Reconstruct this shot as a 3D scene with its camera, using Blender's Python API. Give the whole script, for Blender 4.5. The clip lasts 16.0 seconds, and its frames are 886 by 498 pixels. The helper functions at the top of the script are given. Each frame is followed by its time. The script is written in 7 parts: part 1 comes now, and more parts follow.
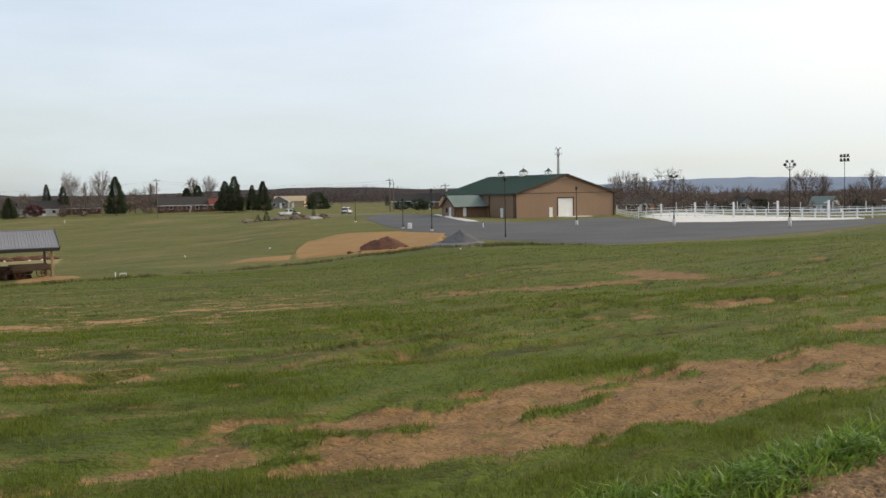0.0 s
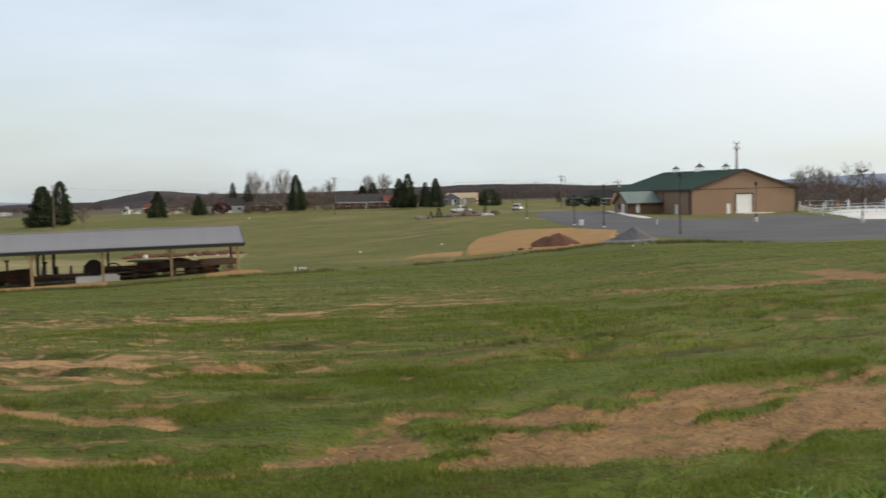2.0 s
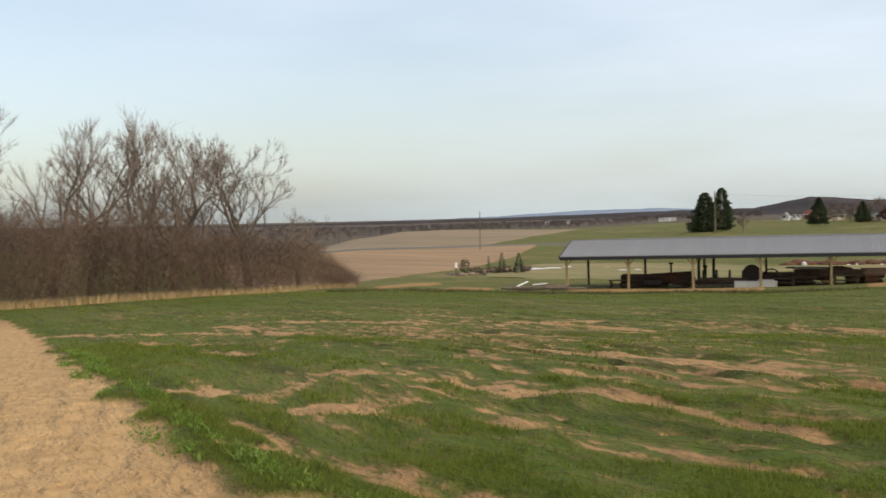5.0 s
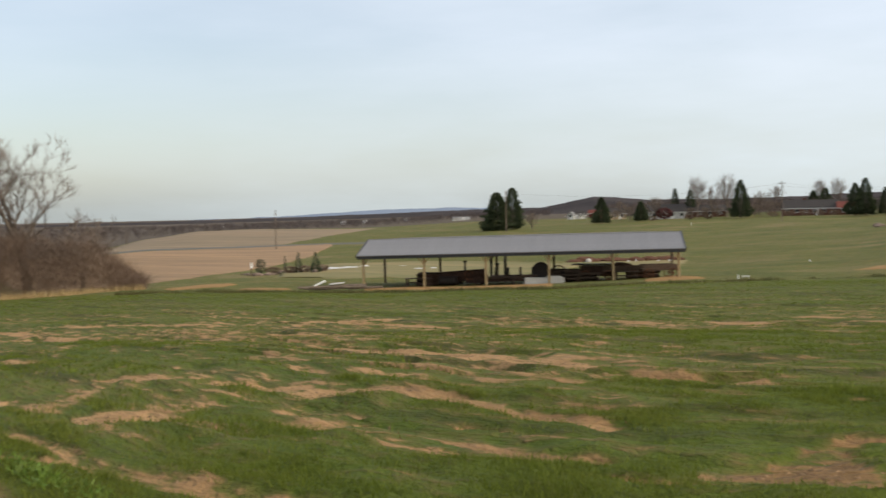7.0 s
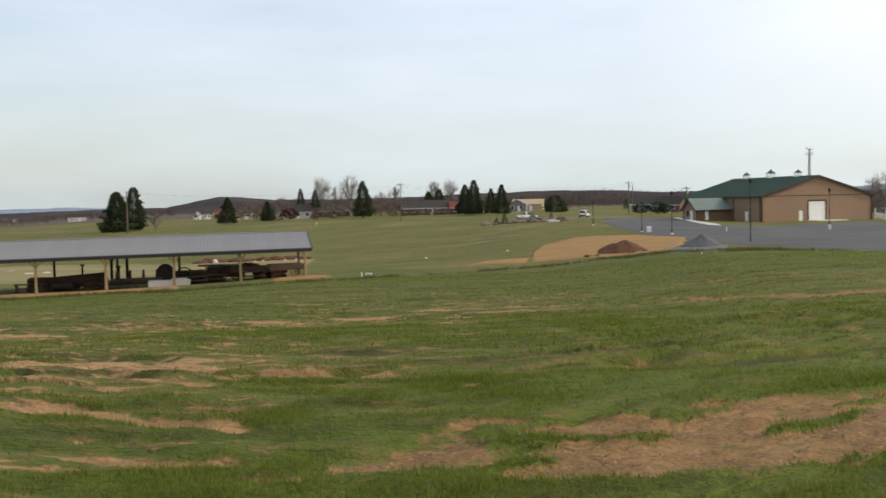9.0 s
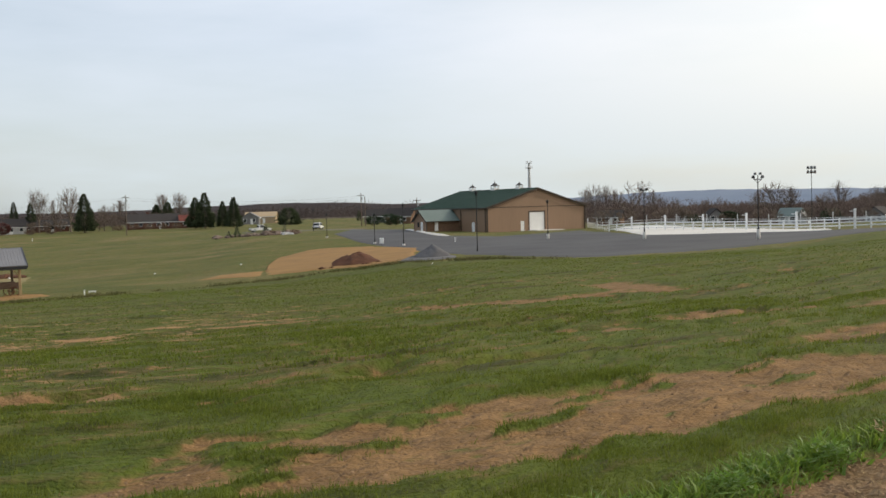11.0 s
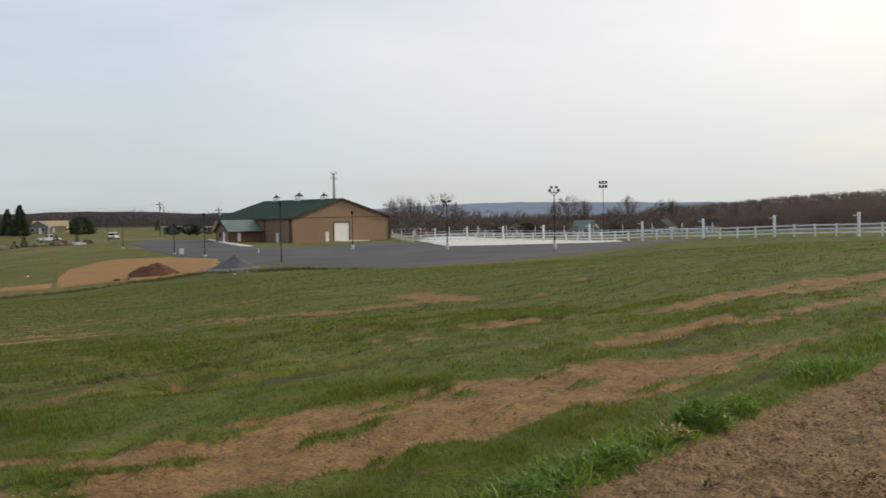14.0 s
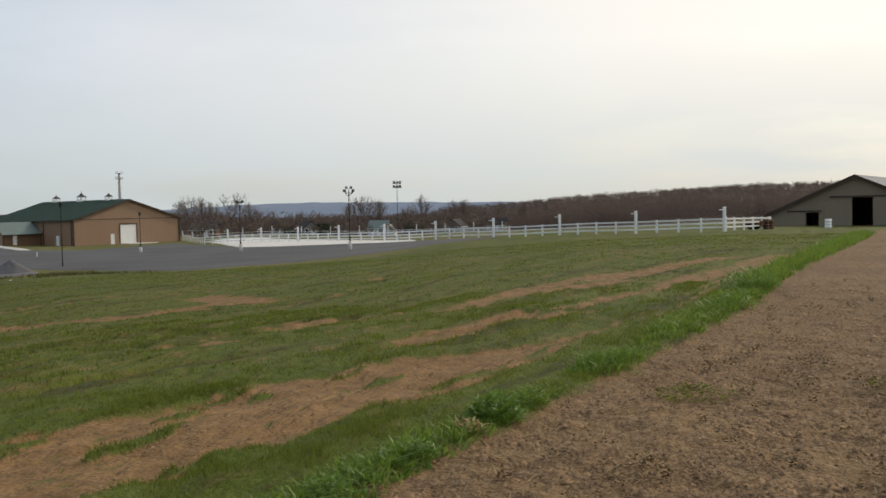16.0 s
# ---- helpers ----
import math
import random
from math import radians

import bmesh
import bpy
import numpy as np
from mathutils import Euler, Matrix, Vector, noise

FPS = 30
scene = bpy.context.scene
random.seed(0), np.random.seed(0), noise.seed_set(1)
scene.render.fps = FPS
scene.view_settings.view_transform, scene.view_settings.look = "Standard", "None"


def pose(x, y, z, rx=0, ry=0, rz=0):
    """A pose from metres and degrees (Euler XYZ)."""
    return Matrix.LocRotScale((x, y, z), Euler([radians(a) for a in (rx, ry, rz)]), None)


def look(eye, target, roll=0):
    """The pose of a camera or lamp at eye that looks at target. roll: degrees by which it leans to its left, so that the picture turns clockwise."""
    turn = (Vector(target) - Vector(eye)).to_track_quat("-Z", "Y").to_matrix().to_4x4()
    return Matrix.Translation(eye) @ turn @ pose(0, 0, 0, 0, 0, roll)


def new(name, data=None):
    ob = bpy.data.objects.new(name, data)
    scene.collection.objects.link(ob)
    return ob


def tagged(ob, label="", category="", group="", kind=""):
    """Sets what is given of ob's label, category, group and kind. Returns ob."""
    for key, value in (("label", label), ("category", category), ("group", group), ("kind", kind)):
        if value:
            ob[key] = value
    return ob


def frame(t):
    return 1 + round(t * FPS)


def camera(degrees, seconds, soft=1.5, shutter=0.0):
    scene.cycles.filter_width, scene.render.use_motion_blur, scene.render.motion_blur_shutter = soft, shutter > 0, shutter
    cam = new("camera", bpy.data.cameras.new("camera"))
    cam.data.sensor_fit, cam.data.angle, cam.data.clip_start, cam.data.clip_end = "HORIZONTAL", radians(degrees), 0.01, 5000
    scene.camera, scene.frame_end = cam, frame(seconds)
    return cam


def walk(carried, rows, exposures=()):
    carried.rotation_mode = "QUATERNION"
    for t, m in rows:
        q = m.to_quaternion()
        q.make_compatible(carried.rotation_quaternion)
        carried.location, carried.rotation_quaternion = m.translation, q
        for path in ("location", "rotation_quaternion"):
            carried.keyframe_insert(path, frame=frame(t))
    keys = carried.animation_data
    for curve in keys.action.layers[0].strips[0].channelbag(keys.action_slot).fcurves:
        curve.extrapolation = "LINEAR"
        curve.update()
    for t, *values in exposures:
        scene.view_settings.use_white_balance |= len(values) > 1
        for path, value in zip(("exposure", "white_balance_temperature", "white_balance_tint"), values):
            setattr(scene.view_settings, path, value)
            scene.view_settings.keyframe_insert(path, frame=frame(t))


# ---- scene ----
# A rolling field seen from a dirt lane. Heights are relative to the lane under the camera; azimuth 0 is +y, clockwise.
EYE = 1.6
PATH = [  # seconds, azimuth, pitch, roll
    (0, 0.065, -3.122, 1.048), (0.3, -0.144, -3.185, 1.008), (0.5, -0.429, -3.186, 1.073), (1, -1.525, -3.240, 1.025),
    (1.2, -2.169, -3.246, 1.044), (1.5, -3.430, -3.250, 1.076), (1.8, -6.552, -3.187, 1.049), (2, -9.562, -3.121, 1.261),
    (2.3, -12.677, -3.046, 1.331), (2.5, -14.536, -3.002, 1.338), (2.7, -16.877, -2.943, 1.365), (3, -22.601, -2.792, 1.296),
    (3.2, -24.143, -2.759, 1.275), (3.5, -25.475, -2.734, 1.063), (3.8, -28.053, -2.638, 1.056), (4, -31.204, -2.507, 1.094),
    (4.2, -34.653, -2.350, 1.084), (4.5, -39.398, -2.164, 1.208), (4.7, -42.287, -2.077, 1.182), (5.25, -46.900, -1.980, 1.200),
    (5.5, -47.200, -1.970, 1.210), (5.75, -46.600, -1.980, 1.220), (6.3, -42.800, -2.060, 1.240), (6.8, -36.548, -2.248, 1.258),
    (7, -34.039, -2.280, 1.169), (7.2, -30.911, -2.329, 1.072), (7.5, -25.535, -2.499, 1.053), (7.8, -19.591, -2.706, 0.960),
    (8, -18.646, -2.725, 1.055), (8.2, -16.361, -2.797, 1.020), (8.5, -15.230, -2.787, 1.066), (8.8, -14.467, -2.722, 1.076),
    (9, -13.249, -2.695, 1.150), (9.3, -10.958, -2.731, 1.059), (9.5, -9.152, -2.773, 1.051), (9.7, -6.625, -2.793, 1.045),
    (10, -3.051, -2.774, 1.004), (10.2, -1.450, -2.686, 1.126), (12.3, 3.934, -2.001, 1.295), (12.5, 4.756, -1.972, 1.208),
    (12.8, 6.129, -1.959, 1.186), (13, 7.198, -1.939, 1.201), (13.5, 9.979, -1.944, 1.184), (14, 12.641, -1.977, 1.060),
    (14.5, 15.567, -2.057, 1.032), (15, 18.802, -2.128, 1.173), (15.5, 21.817, -2.169, 1.195), (16, 24.134, -2.204, 1.341),
]
cam = camera(47.07, 16.0, soft=1.55, shutter=0.3)
walk(cam, [(t, pose(0, 0, EYE, 90 + p, 0, -a) @ pose(0, 0, 0, 0, 0, -r)) for t, a, p, r in PATH],
     [(t, e, 7060, 10) for t, e in ((0, -0.08), (2.5, -0.03), (4.7, 0.03), (5.5, 0.02), (6.8, -0.02), (8.5, 0.0), (10.2, -0.1), (12.5, -0.26), (14.5, -0.38), (16, -0.42))])

# ---------------------------------------------------------------- light
SUN_AZ, SUN_EL = 72.0, 30.0
world = bpy.data.worlds.new("sky_world")
scene.world = world
world.use_nodes = True
wn, wl = world.node_tree.nodes, world.node_tree.links
wn.clear()
w_out = wn.new("ShaderNodeOutputWorld")
w_bg = wn.new("ShaderNodeBackground")
w_bg.inputs["Strength"].default_value = 0.1
sky = wn.new("ShaderNodeTexSky")
sky.sky_type = "NISHITA"
sky.sun_disc = False
sky.sun_elevation, sky.sun_rotation = radians(SUN_EL), radians(SUN_AZ)
sky.air_density, sky.dust_density, sky.ozone_density = 1.0, 2.0, 1.0
# thin high cloud: streaky veil over the sky, denser towards the sun's side
tc = wn.new("ShaderNodeTexCoord")
mp = wn.new("ShaderNodeMapping")
mp.inputs["Scale"].default_value = (1.0, 1.0, 5.0)
mp.inputs["Rotation"].default_value = (0.15, 0.1, 0.4)
cl = wn.new("ShaderNodeTexNoise")
cl.inputs["Scale"].default_value, cl.inputs["Detail"].default_value, cl.inputs["Roughness"].default_value = 1.6, 6.0, 0.55
cr = wn.new("ShaderNodeMapRange")
cr.inputs["From Min"].default_value, cr.inputs["From Max"].default_value = 0.30, 0.62
cr.inputs["To Min"].default_value, cr.inputs["To Max"].default_value = 0.5, 1.0
sep = wn.new("ShaderNodeSeparateXYZ")
side = wn.new("ShaderNodeMapRange")  # the west stays clearer than the east
side.inputs["From Min"].default_value, side.inputs["From Max"].default_value = -0.95, -0.25
side.inputs["To Min"].default_value, side.inputs["To Max"].default_value = 0.5, 1.0
cm = wn.new("ShaderNodeMath")
cm.operation = "MULTIPLY"
cc = wn.new("ShaderNodeMapRange")  # the veil brightens towards the sun
cc.inputs["From Min"].default_value, cc.inputs["From Max"].default_value = -0.05, 0.85
cc.inputs["To Min"].default_value, cc.inputs["To Max"].default_value = 0.0, 1.0
ccol = wn.new("ShaderNodeMix")
ccol.data_type = "RGBA"
ccol.inputs[6].default_value, ccol.inputs[7].default_value = (8.0, 9.3, 11.3, 1), (15.0, 14.5, 13.7, 1)
wmix = wn.new("ShaderNodeMix")
wmix.data_type = "RGBA"
wl.new(tc.outputs["Generated"], mp.inputs["Vector"])
wl.new(mp.outputs["Vector"], cl.inputs["Vector"])
wl.new(cl.outputs["Fac"], cr.inputs["Value"])
wl.new(tc.outputs["Generated"], sep.inputs[0])
wl.new(sep.outputs["X"], side.inputs["Value"])
wl.new(cr.outputs[0], cm.inputs[0])
wl.new(side.outputs[0], cm.inputs[1])
wl.new(sep.outputs["X"], cc.inputs["Value"])
wl.new(cc.outputs[0], ccol.inputs[0])
wl.new(cm.outputs[0], wmix.inputs[0])
clear = wn.new("ShaderNodeVectorMath")  # the clear patches stand bright between the veils
clear.operation = "SCALE"
clear.inputs["Scale"].default_value = 1.75
wl.new(sky.outputs[0], clear.inputs[0])
wl.new(clear.outputs[0], wmix.inputs[6])
low = wn.new("ShaderNodeMapRange")  # cooler haze low over the horizon
low.inputs["From Min"].default_value, low.inputs["From Max"].default_value = 0.02, 0.16
low.inputs["To Min"].default_value, low.inputs["To Max"].default_value = 0.75, 0.0
hmix = wn.new("ShaderNodeMix")
hmix.data_type = "RGBA"
hmix.inputs[7].default_value = (7.0, 8.2, 8.8, 1)
wl.new(sep.outputs["Z"], low.inputs["Value"])
wl.new(low.outputs[0], hmix.inputs[0])
wl.new(ccol.outputs[2], hmix.inputs[6])
wl.new(hmix.outputs[2], wmix.inputs[7])
wl.new(wmix.outputs[2], w_bg.inputs["Color"])
wl.new(w_bg.outputs[0], w_out.inputs[0])

sun_data = bpy.data.lights.new("sun", "SUN")
sun_data.energy, sun_data.angle, sun_data.color = 2.6, radians(2.0), (1.0, 0.93, 0.82)
sun = new("sun", sun_data)
sun.matrix_world = look((200 * math.sin(radians(SUN_AZ)), 200 * math.cos(radians(SUN_AZ)), 200 * math.tan(radians(SUN_EL))), (0, 0, 0))


# ---------------------------------------------------------------- materials
def mat(name, c1, c2=None, scale=1.0, rough=0.85, bump=0.15, metal=0.0, stretch=(1, 1, 1), fine=9.0, vary=0.0, island=0.0, spec=0.3, leaf=0.0):
    """Noise at two scales between two colours; vary / island: brightness change by object / by loose piece."""
    m = bpy.data.materials.new(name)
    m.use_nodes = True
    n, l = m.node_tree.nodes, m.node_tree.links
    b = n["Principled BSDF"]
    c2 = c2 or tuple(v * 0.75 for v in c1)
    t = n.new("ShaderNodeTexCoord")
    p = n.new("ShaderNodeMapping")
    p.inputs["Scale"].default_value = stretch
    a, f = n.new("ShaderNodeTexNoise"), n.new("ShaderNodeTexNoise")
    a.inputs["Scale"].default_value, a.inputs["Detail"].default_value = scale, 4.0
    f.inputs["Scale"].default_value, f.inputs["Detail"].default_value = scale * fine, 3.0
    add = n.new("ShaderNodeMath")
    add.operation = "MULTIPLY_ADD"
    add.inputs[1].default_value = 0.55
    rng = n.new("ShaderNodeMapRange")
    rng.inputs["From Min"].default_value, rng.inputs["From Max"].default_value = 0.52, 1.05
    mx = n.new("ShaderNodeMix")
    mx.data_type = "RGBA"
    mx.inputs[6].default_value, mx.inputs[7].default_value = (*c1, 1), (*c2, 1)
    l.new(t.outputs["Object"], p.inputs[0])
    l.new(p.outputs[0], a.inputs["Vector"])
    l.new(p.outputs[0], f.inputs["Vector"])
    l.new(f.outputs["Fac"], add.inputs[0])
    l.new(a.outputs["Fac"], add.inputs[2])
    l.new(add.outputs[0], rng.inputs["Value"])
    l.new(rng.outputs[0], mx.inputs[0])
    out = mx.outputs[2]
    if vary or island:
        hs = n.new("ShaderNodeHueSaturation")
        src = n.new("ShaderNodeObjectInfo").outputs["Random"] if vary else n.new("ShaderNodeNewGeometry").outputs["Random Per Island"]
        vr = n.new("ShaderNodeMapRange")
        k = vary or island
        vr.inputs["To Min"].default_value, vr.inputs["To Max"].default_value = 1 - k, 1 + k
        l.new(src, vr.inputs["Value"])
        l.new(vr.outputs[0], hs.inputs["Value"])
        l.new(out, hs.inputs["Color"])
        out = hs.outputs[0]
    l.new(out, b.inputs["Base Color"])
    b.inputs["Roughness"].default_value, b.inputs["Metallic"].default_value = rough, metal
    b.inputs["Specular IOR Level"].default_value = spec
    if leaf:
        tr, ms = n.new("ShaderNodeBsdfTranslucent"), n.new("ShaderNodeMixShader")
        ms.inputs[0].default_value = leaf
        l.new(out, tr.inputs["Color"])
        l.new(b.outputs[0], ms.inputs[1])
        l.new(tr.outputs[0], ms.inputs[2])
        l.new(ms.outputs[0], n["Material Output"].inputs["Surface"])
    if bump:
        bp = n.new("ShaderNodeBump")
        bp.inputs["Strength"].default_value, bp.inputs["Distance"].default_value = bump, 0.02
        l.new(f.outputs["Fac"], bp.inputs["Height"])
        l.new(bp.outputs[0], b.inputs["Normal"])
    return m


def glass_mat(name, tint=(0.03, 0.035, 0.04)):
    m = bpy.data.materials.new(name)
    m.use_nodes = True
    b = m.node_tree.nodes["Principled BSDF"]
    b.inputs["Base Color"].default_value = (*tint, 1)
    b.inputs["Roughness"].default_value = 0.08
    return m


M = dict(
    siding=mat("tan_metal_siding", (0.285, 0.182, 0.118), (0.245, 0.157, 0.102), 0.25, 0.55, 0.05, stretch=(1, 1, 0.2)),
    siding_dark=mat("brown_metal_trim", (0.05, 0.035, 0.025), None, 1, 0.5, 0.05),
    green_roof=mat("green_metal_roof", (0.026, 0.056, 0.043), (0.019, 0.044, 0.034), 0.3, 0.7, 0.05, spec=0.12),
    pale_green_roof=mat("weathered_green_roof", (0.15, 0.195, 0.18), (0.12, 0.16, 0.148), 0.3, 0.5, 0.05),
    brick_brown=mat("brown_brick", (0.17, 0.1, 0.06), (0.12, 0.07, 0.045), 2.0, 0.85, 0.1),
    white_paint=mat("white_paint", (0.8, 0.8, 0.78), (0.7, 0.7, 0.68), 0.8, 0.5, 0.04),
    chalk_white=mat("weathered_white_siding", (0.5, 0.5, 0.49), (0.42, 0.42, 0.41), 0.8, 0.7, 0.04),
    white_vinyl=mat("white_vinyl", (0.82, 0.82, 0.82), (0.74, 0.74, 0.74), 0.9, 0.4, 0.03, vary=0.05),
    grey_roof=mat("grey_metal_roof", (0.2, 0.198, 0.205), (0.165, 0.163, 0.17), 0.25, 0.65, 0.05, vary=0.03, metal=0.0, spec=0.2),
    roof_trim=mat("charcoal_metal_trim", (0.03, 0.03, 0.032), None, 1, 0.5, 0.05),
    raw_wood=mat("treated_pine", (0.42, 0.31, 0.17), (0.32, 0.23, 0.12), 1.5, 0.8, 0.2, stretch=(6, 6, 0.6), vary=0.12),
    dark_wood=mat("weathered_dark_wood", (0.1, 0.068, 0.05), (0.055, 0.038, 0.028), 2.0, 0.9, 0.3, stretch=(1, 6, 6), vary=0.2),
    rust=mat("rusted_iron", (0.085, 0.045, 0.03), (0.04, 0.024, 0.019), 2.5, 0.8, 0.3),
    black_iron=mat("black_iron", (0.02, 0.018, 0.017), (0.03, 0.02, 0.016), 3, 0.6, 0.15),
    rust_light=mat("orange_rust", (0.16, 0.07, 0.035), (0.08, 0.035, 0.02), 3, 0.85, 0.2),
    lamp_black=mat("black_lamp_paint", (0.014, 0.014, 0.015), None, 2, 0.4, 0.03),
    concrete=mat("concrete", (0.55, 0.53, 0.49), (0.45, 0.43, 0.4), 0.7, 0.85, 0.2),
    asphalt=mat("asphalt", (0.074, 0.073, 0.076), (0.04, 0.04, 0.044), 0.1, 0.9, 0.3, fine=30),
    pale_sand=mat("white_arena_sand", (0.62, 0.6, 0.56), (0.52, 0.5, 0.46), 0.08, 0.95, 0.2, fine=20),
    sand=mat("orange_clay_sand", (0.28, 0.155, 0.047), (0.2, 0.108, 0.034), 0.3, 0.95, 0.4, fine=14),
    earth_pile=mat("red_brown_earth", (0.135, 0.058, 0.032), (0.07, 0.034, 0.022), 1.2, 0.95, 0.6, fine=6),
    gravel=mat("grey_gravel", (0.125, 0.122, 0.126), (0.085, 0.083, 0.086), 1.0, 0.95, 0.6, fine=12),
    stubble=mat("corn_stubble", (0.32, 0.195, 0.1), (0.17, 0.108, 0.058), 0.06, 0.95, 0.4, stretch=(0.5, 3.5, 1), fine=12),
    stubble_pale=mat("pale_stubble", (0.26, 0.18, 0.105), (0.15, 0.112, 0.068), 0.035, 0.95, 0.3, stretch=(0.5, 3, 1), fine=12),
    straw=mat("dry_straw", (0.42, 0.31, 0.16), (0.3, 0.21, 0.1), 1.0, 0.95, 0.3),
    grey_road=mat("old_grey_road", (0.12, 0.115, 0.1), (0.095, 0.09, 0.08), 0.1, 0.9, 0.2),
    bark=mat("grey_brown_bark", (0.19, 0.15, 0.12), (0.11, 0.085, 0.068), 1.2, 0.9, 0.4, stretch=(3, 3, 0.5), vary=0.15),
    twig=mat("bare_twig", (0.225, 0.175, 0.142), (0.145, 0.112, 0.092), 0.5, 0.9, 0.0, island=0.25),
    brush=mat("brown_brush", (0.22, 0.15, 0.105), (0.12, 0.083, 0.062), 0.16, 0.95, 0.0, island=0.12, leaf=0.4),
    woods=mat("winter_woods", (0.135, 0.102, 0.088), (0.085, 0.066, 0.06), 0.02, 0.95, 0.0, island=0.1, leaf=0.45),
    far_woods=mat("far_winter_woods", (0.1, 0.079, 0.072), (0.062, 0.051, 0.05), 0.02, 0.95, 0.0, island=0.08, leaf=0.35),
    needles=mat("conifer_needles", (0.062, 0.08, 0.036), (0.034, 0.047, 0.024), 0.8, 0.8, 0.0, island=0.3, leaf=0.25),
    shrub=mat("evergreen_shrub", (0.035, 0.06, 0.025), (0.02, 0.035, 0.015), 1.5, 0.8, 0.0, island=0.3),
    red_shrub=mat("red_leafed_tree", (0.14, 0.05, 0.05), (0.08, 0.03, 0.03), 0.7, 0.9, 0.0, island=0.3),
    stone=mat("field_stone", (0.24, 0.18, 0.14), (0.12, 0.085, 0.07), 1.2, 0.9, 0.4, vary=0.35),
    shingle=mat("dark_shingle", (0.045, 0.04, 0.038), (0.032, 0.028, 0.027), 0.8, 0.9, 0.2),
    red_roof=mat("red_brown_roof", (0.17, 0.045, 0.03), (0.1, 0.03, 0.024), 0.8, 0.85, 0.1),
    dry_turf=mat("dry_meadow_turf", (0.25, 0.18, 0.08), (0.105, 0.115, 0.035), 0.09, 0.95, 0.3, stretch=(0.4, 2.4, 1), fine=9),
    brick=mat("red_brick", (0.13, 0.06, 0.042), (0.09, 0.042, 0.032), 1.5, 0.9, 0.2),
    tan_wall=mat("tan_wall", (0.42, 0.32, 0.2), (0.36, 0.27, 0.17), 0.4, 0.8, 0.05),
    grey_wall=mat("grey_siding", (0.2, 0.195, 0.19), (0.15, 0.147, 0.143), 0.5, 0.7, 0.05),
    barn_wall=mat("taupe_barn_siding", (0.225, 0.185, 0.135), (0.19, 0.155, 0.113), 0.3, 0.6, 0.05, stretch=(1, 1, 0.2)),
    barn_roof=mat("blue_grey_roof", (0.17, 0.19, 0.21), None, 0.3, 0.7, 0.05, spec=0.1),
    glass=glass_mat("dark_glass"),
    utility_wood=mat("grey_utility_pole", (0.17, 0.13, 0.1), (0.11, 0.085, 0.065), 1, 0.9, 0.2, stretch=(3, 3, 0.4)),
    wire=mat("cable", (0.03, 0.03, 0.03), None, 1, 0.6, 0.0),
    galvanised=mat("galvanised_steel", (0.5, 0.52, 0.54), (0.42, 0.44, 0.46), 0.6, 0.45, 0.05, metal=0.4),
    car_white=mat("white_car_paint", (0.8, 0.8, 0.8), None, 1, 0.25, 0.0, spec=0.5),
    tyre=mat("tyre_rubber", (0.015, 0.015, 0.015), None, 3, 0.85, 0.1),
    tarp=mat("pale_tarp", (0.62, 0.62, 0.62), (0.4, 0.39, 0.38), 1.0, 0.6, 0.3),
    # distance haze is painted into this blue base colour
    ridge=mat("haze_tinted_ridge", (0.215, 0.255, 0.32), (0.18, 0.22, 0.285), 0.002, 1.0, 0.0, spec=0.0),
    hill=mat("wooded_hill", (0.075, 0.066, 0.066), (0.042, 0.039, 0.041), 0.01, 1.0, 0.0, spec=0.0, fine=14),
    blade=mat("field_grass_blade", (0.11, 0.147, 0.021), (0.15, 0.168, 0.031), 0.35, 0.6, 0.0, island=0.32, leaf=0.45, spec=0.12),
    rank=mat("rank_grass", (0.07, 0.085, 0.026), (0.12, 0.1, 0.045), 0.3, 0.8, 0.0, island=0.4, leaf=0.2, spec=0.1),
    verge=mat("lush_verge_grass", (0.115, 0.2, 0.025), (0.17, 0.235, 0.04), 0.8, 0.48, 0.0, island=0.35, leaf=0.45),
    broad_leaf=mat("broad_weed_leaf", (0.11, 0.205, 0.03), (0.15, 0.24, 0.04), 2.0, 0.45, 0.0, island=0.3, leaf=0.35, spec=0.3),
    dry_weed=mat("dry_weed", (0.27, 0.18, 0.09), (0.15, 0.1, 0.05), 3, 0.9, 0.0, island=0.3),
    clod=mat("earth_clod", (0.25, 0.155, 0.08), (0.13, 0.078, 0.042), 5, 0.95, 0.3, island=0.5),
    pebble=mat("lane_pebble", (0.25, 0.16, 0.095), (0.13, 0.08, 0.05), 6, 0.8, 0.2, island=0.4),
)


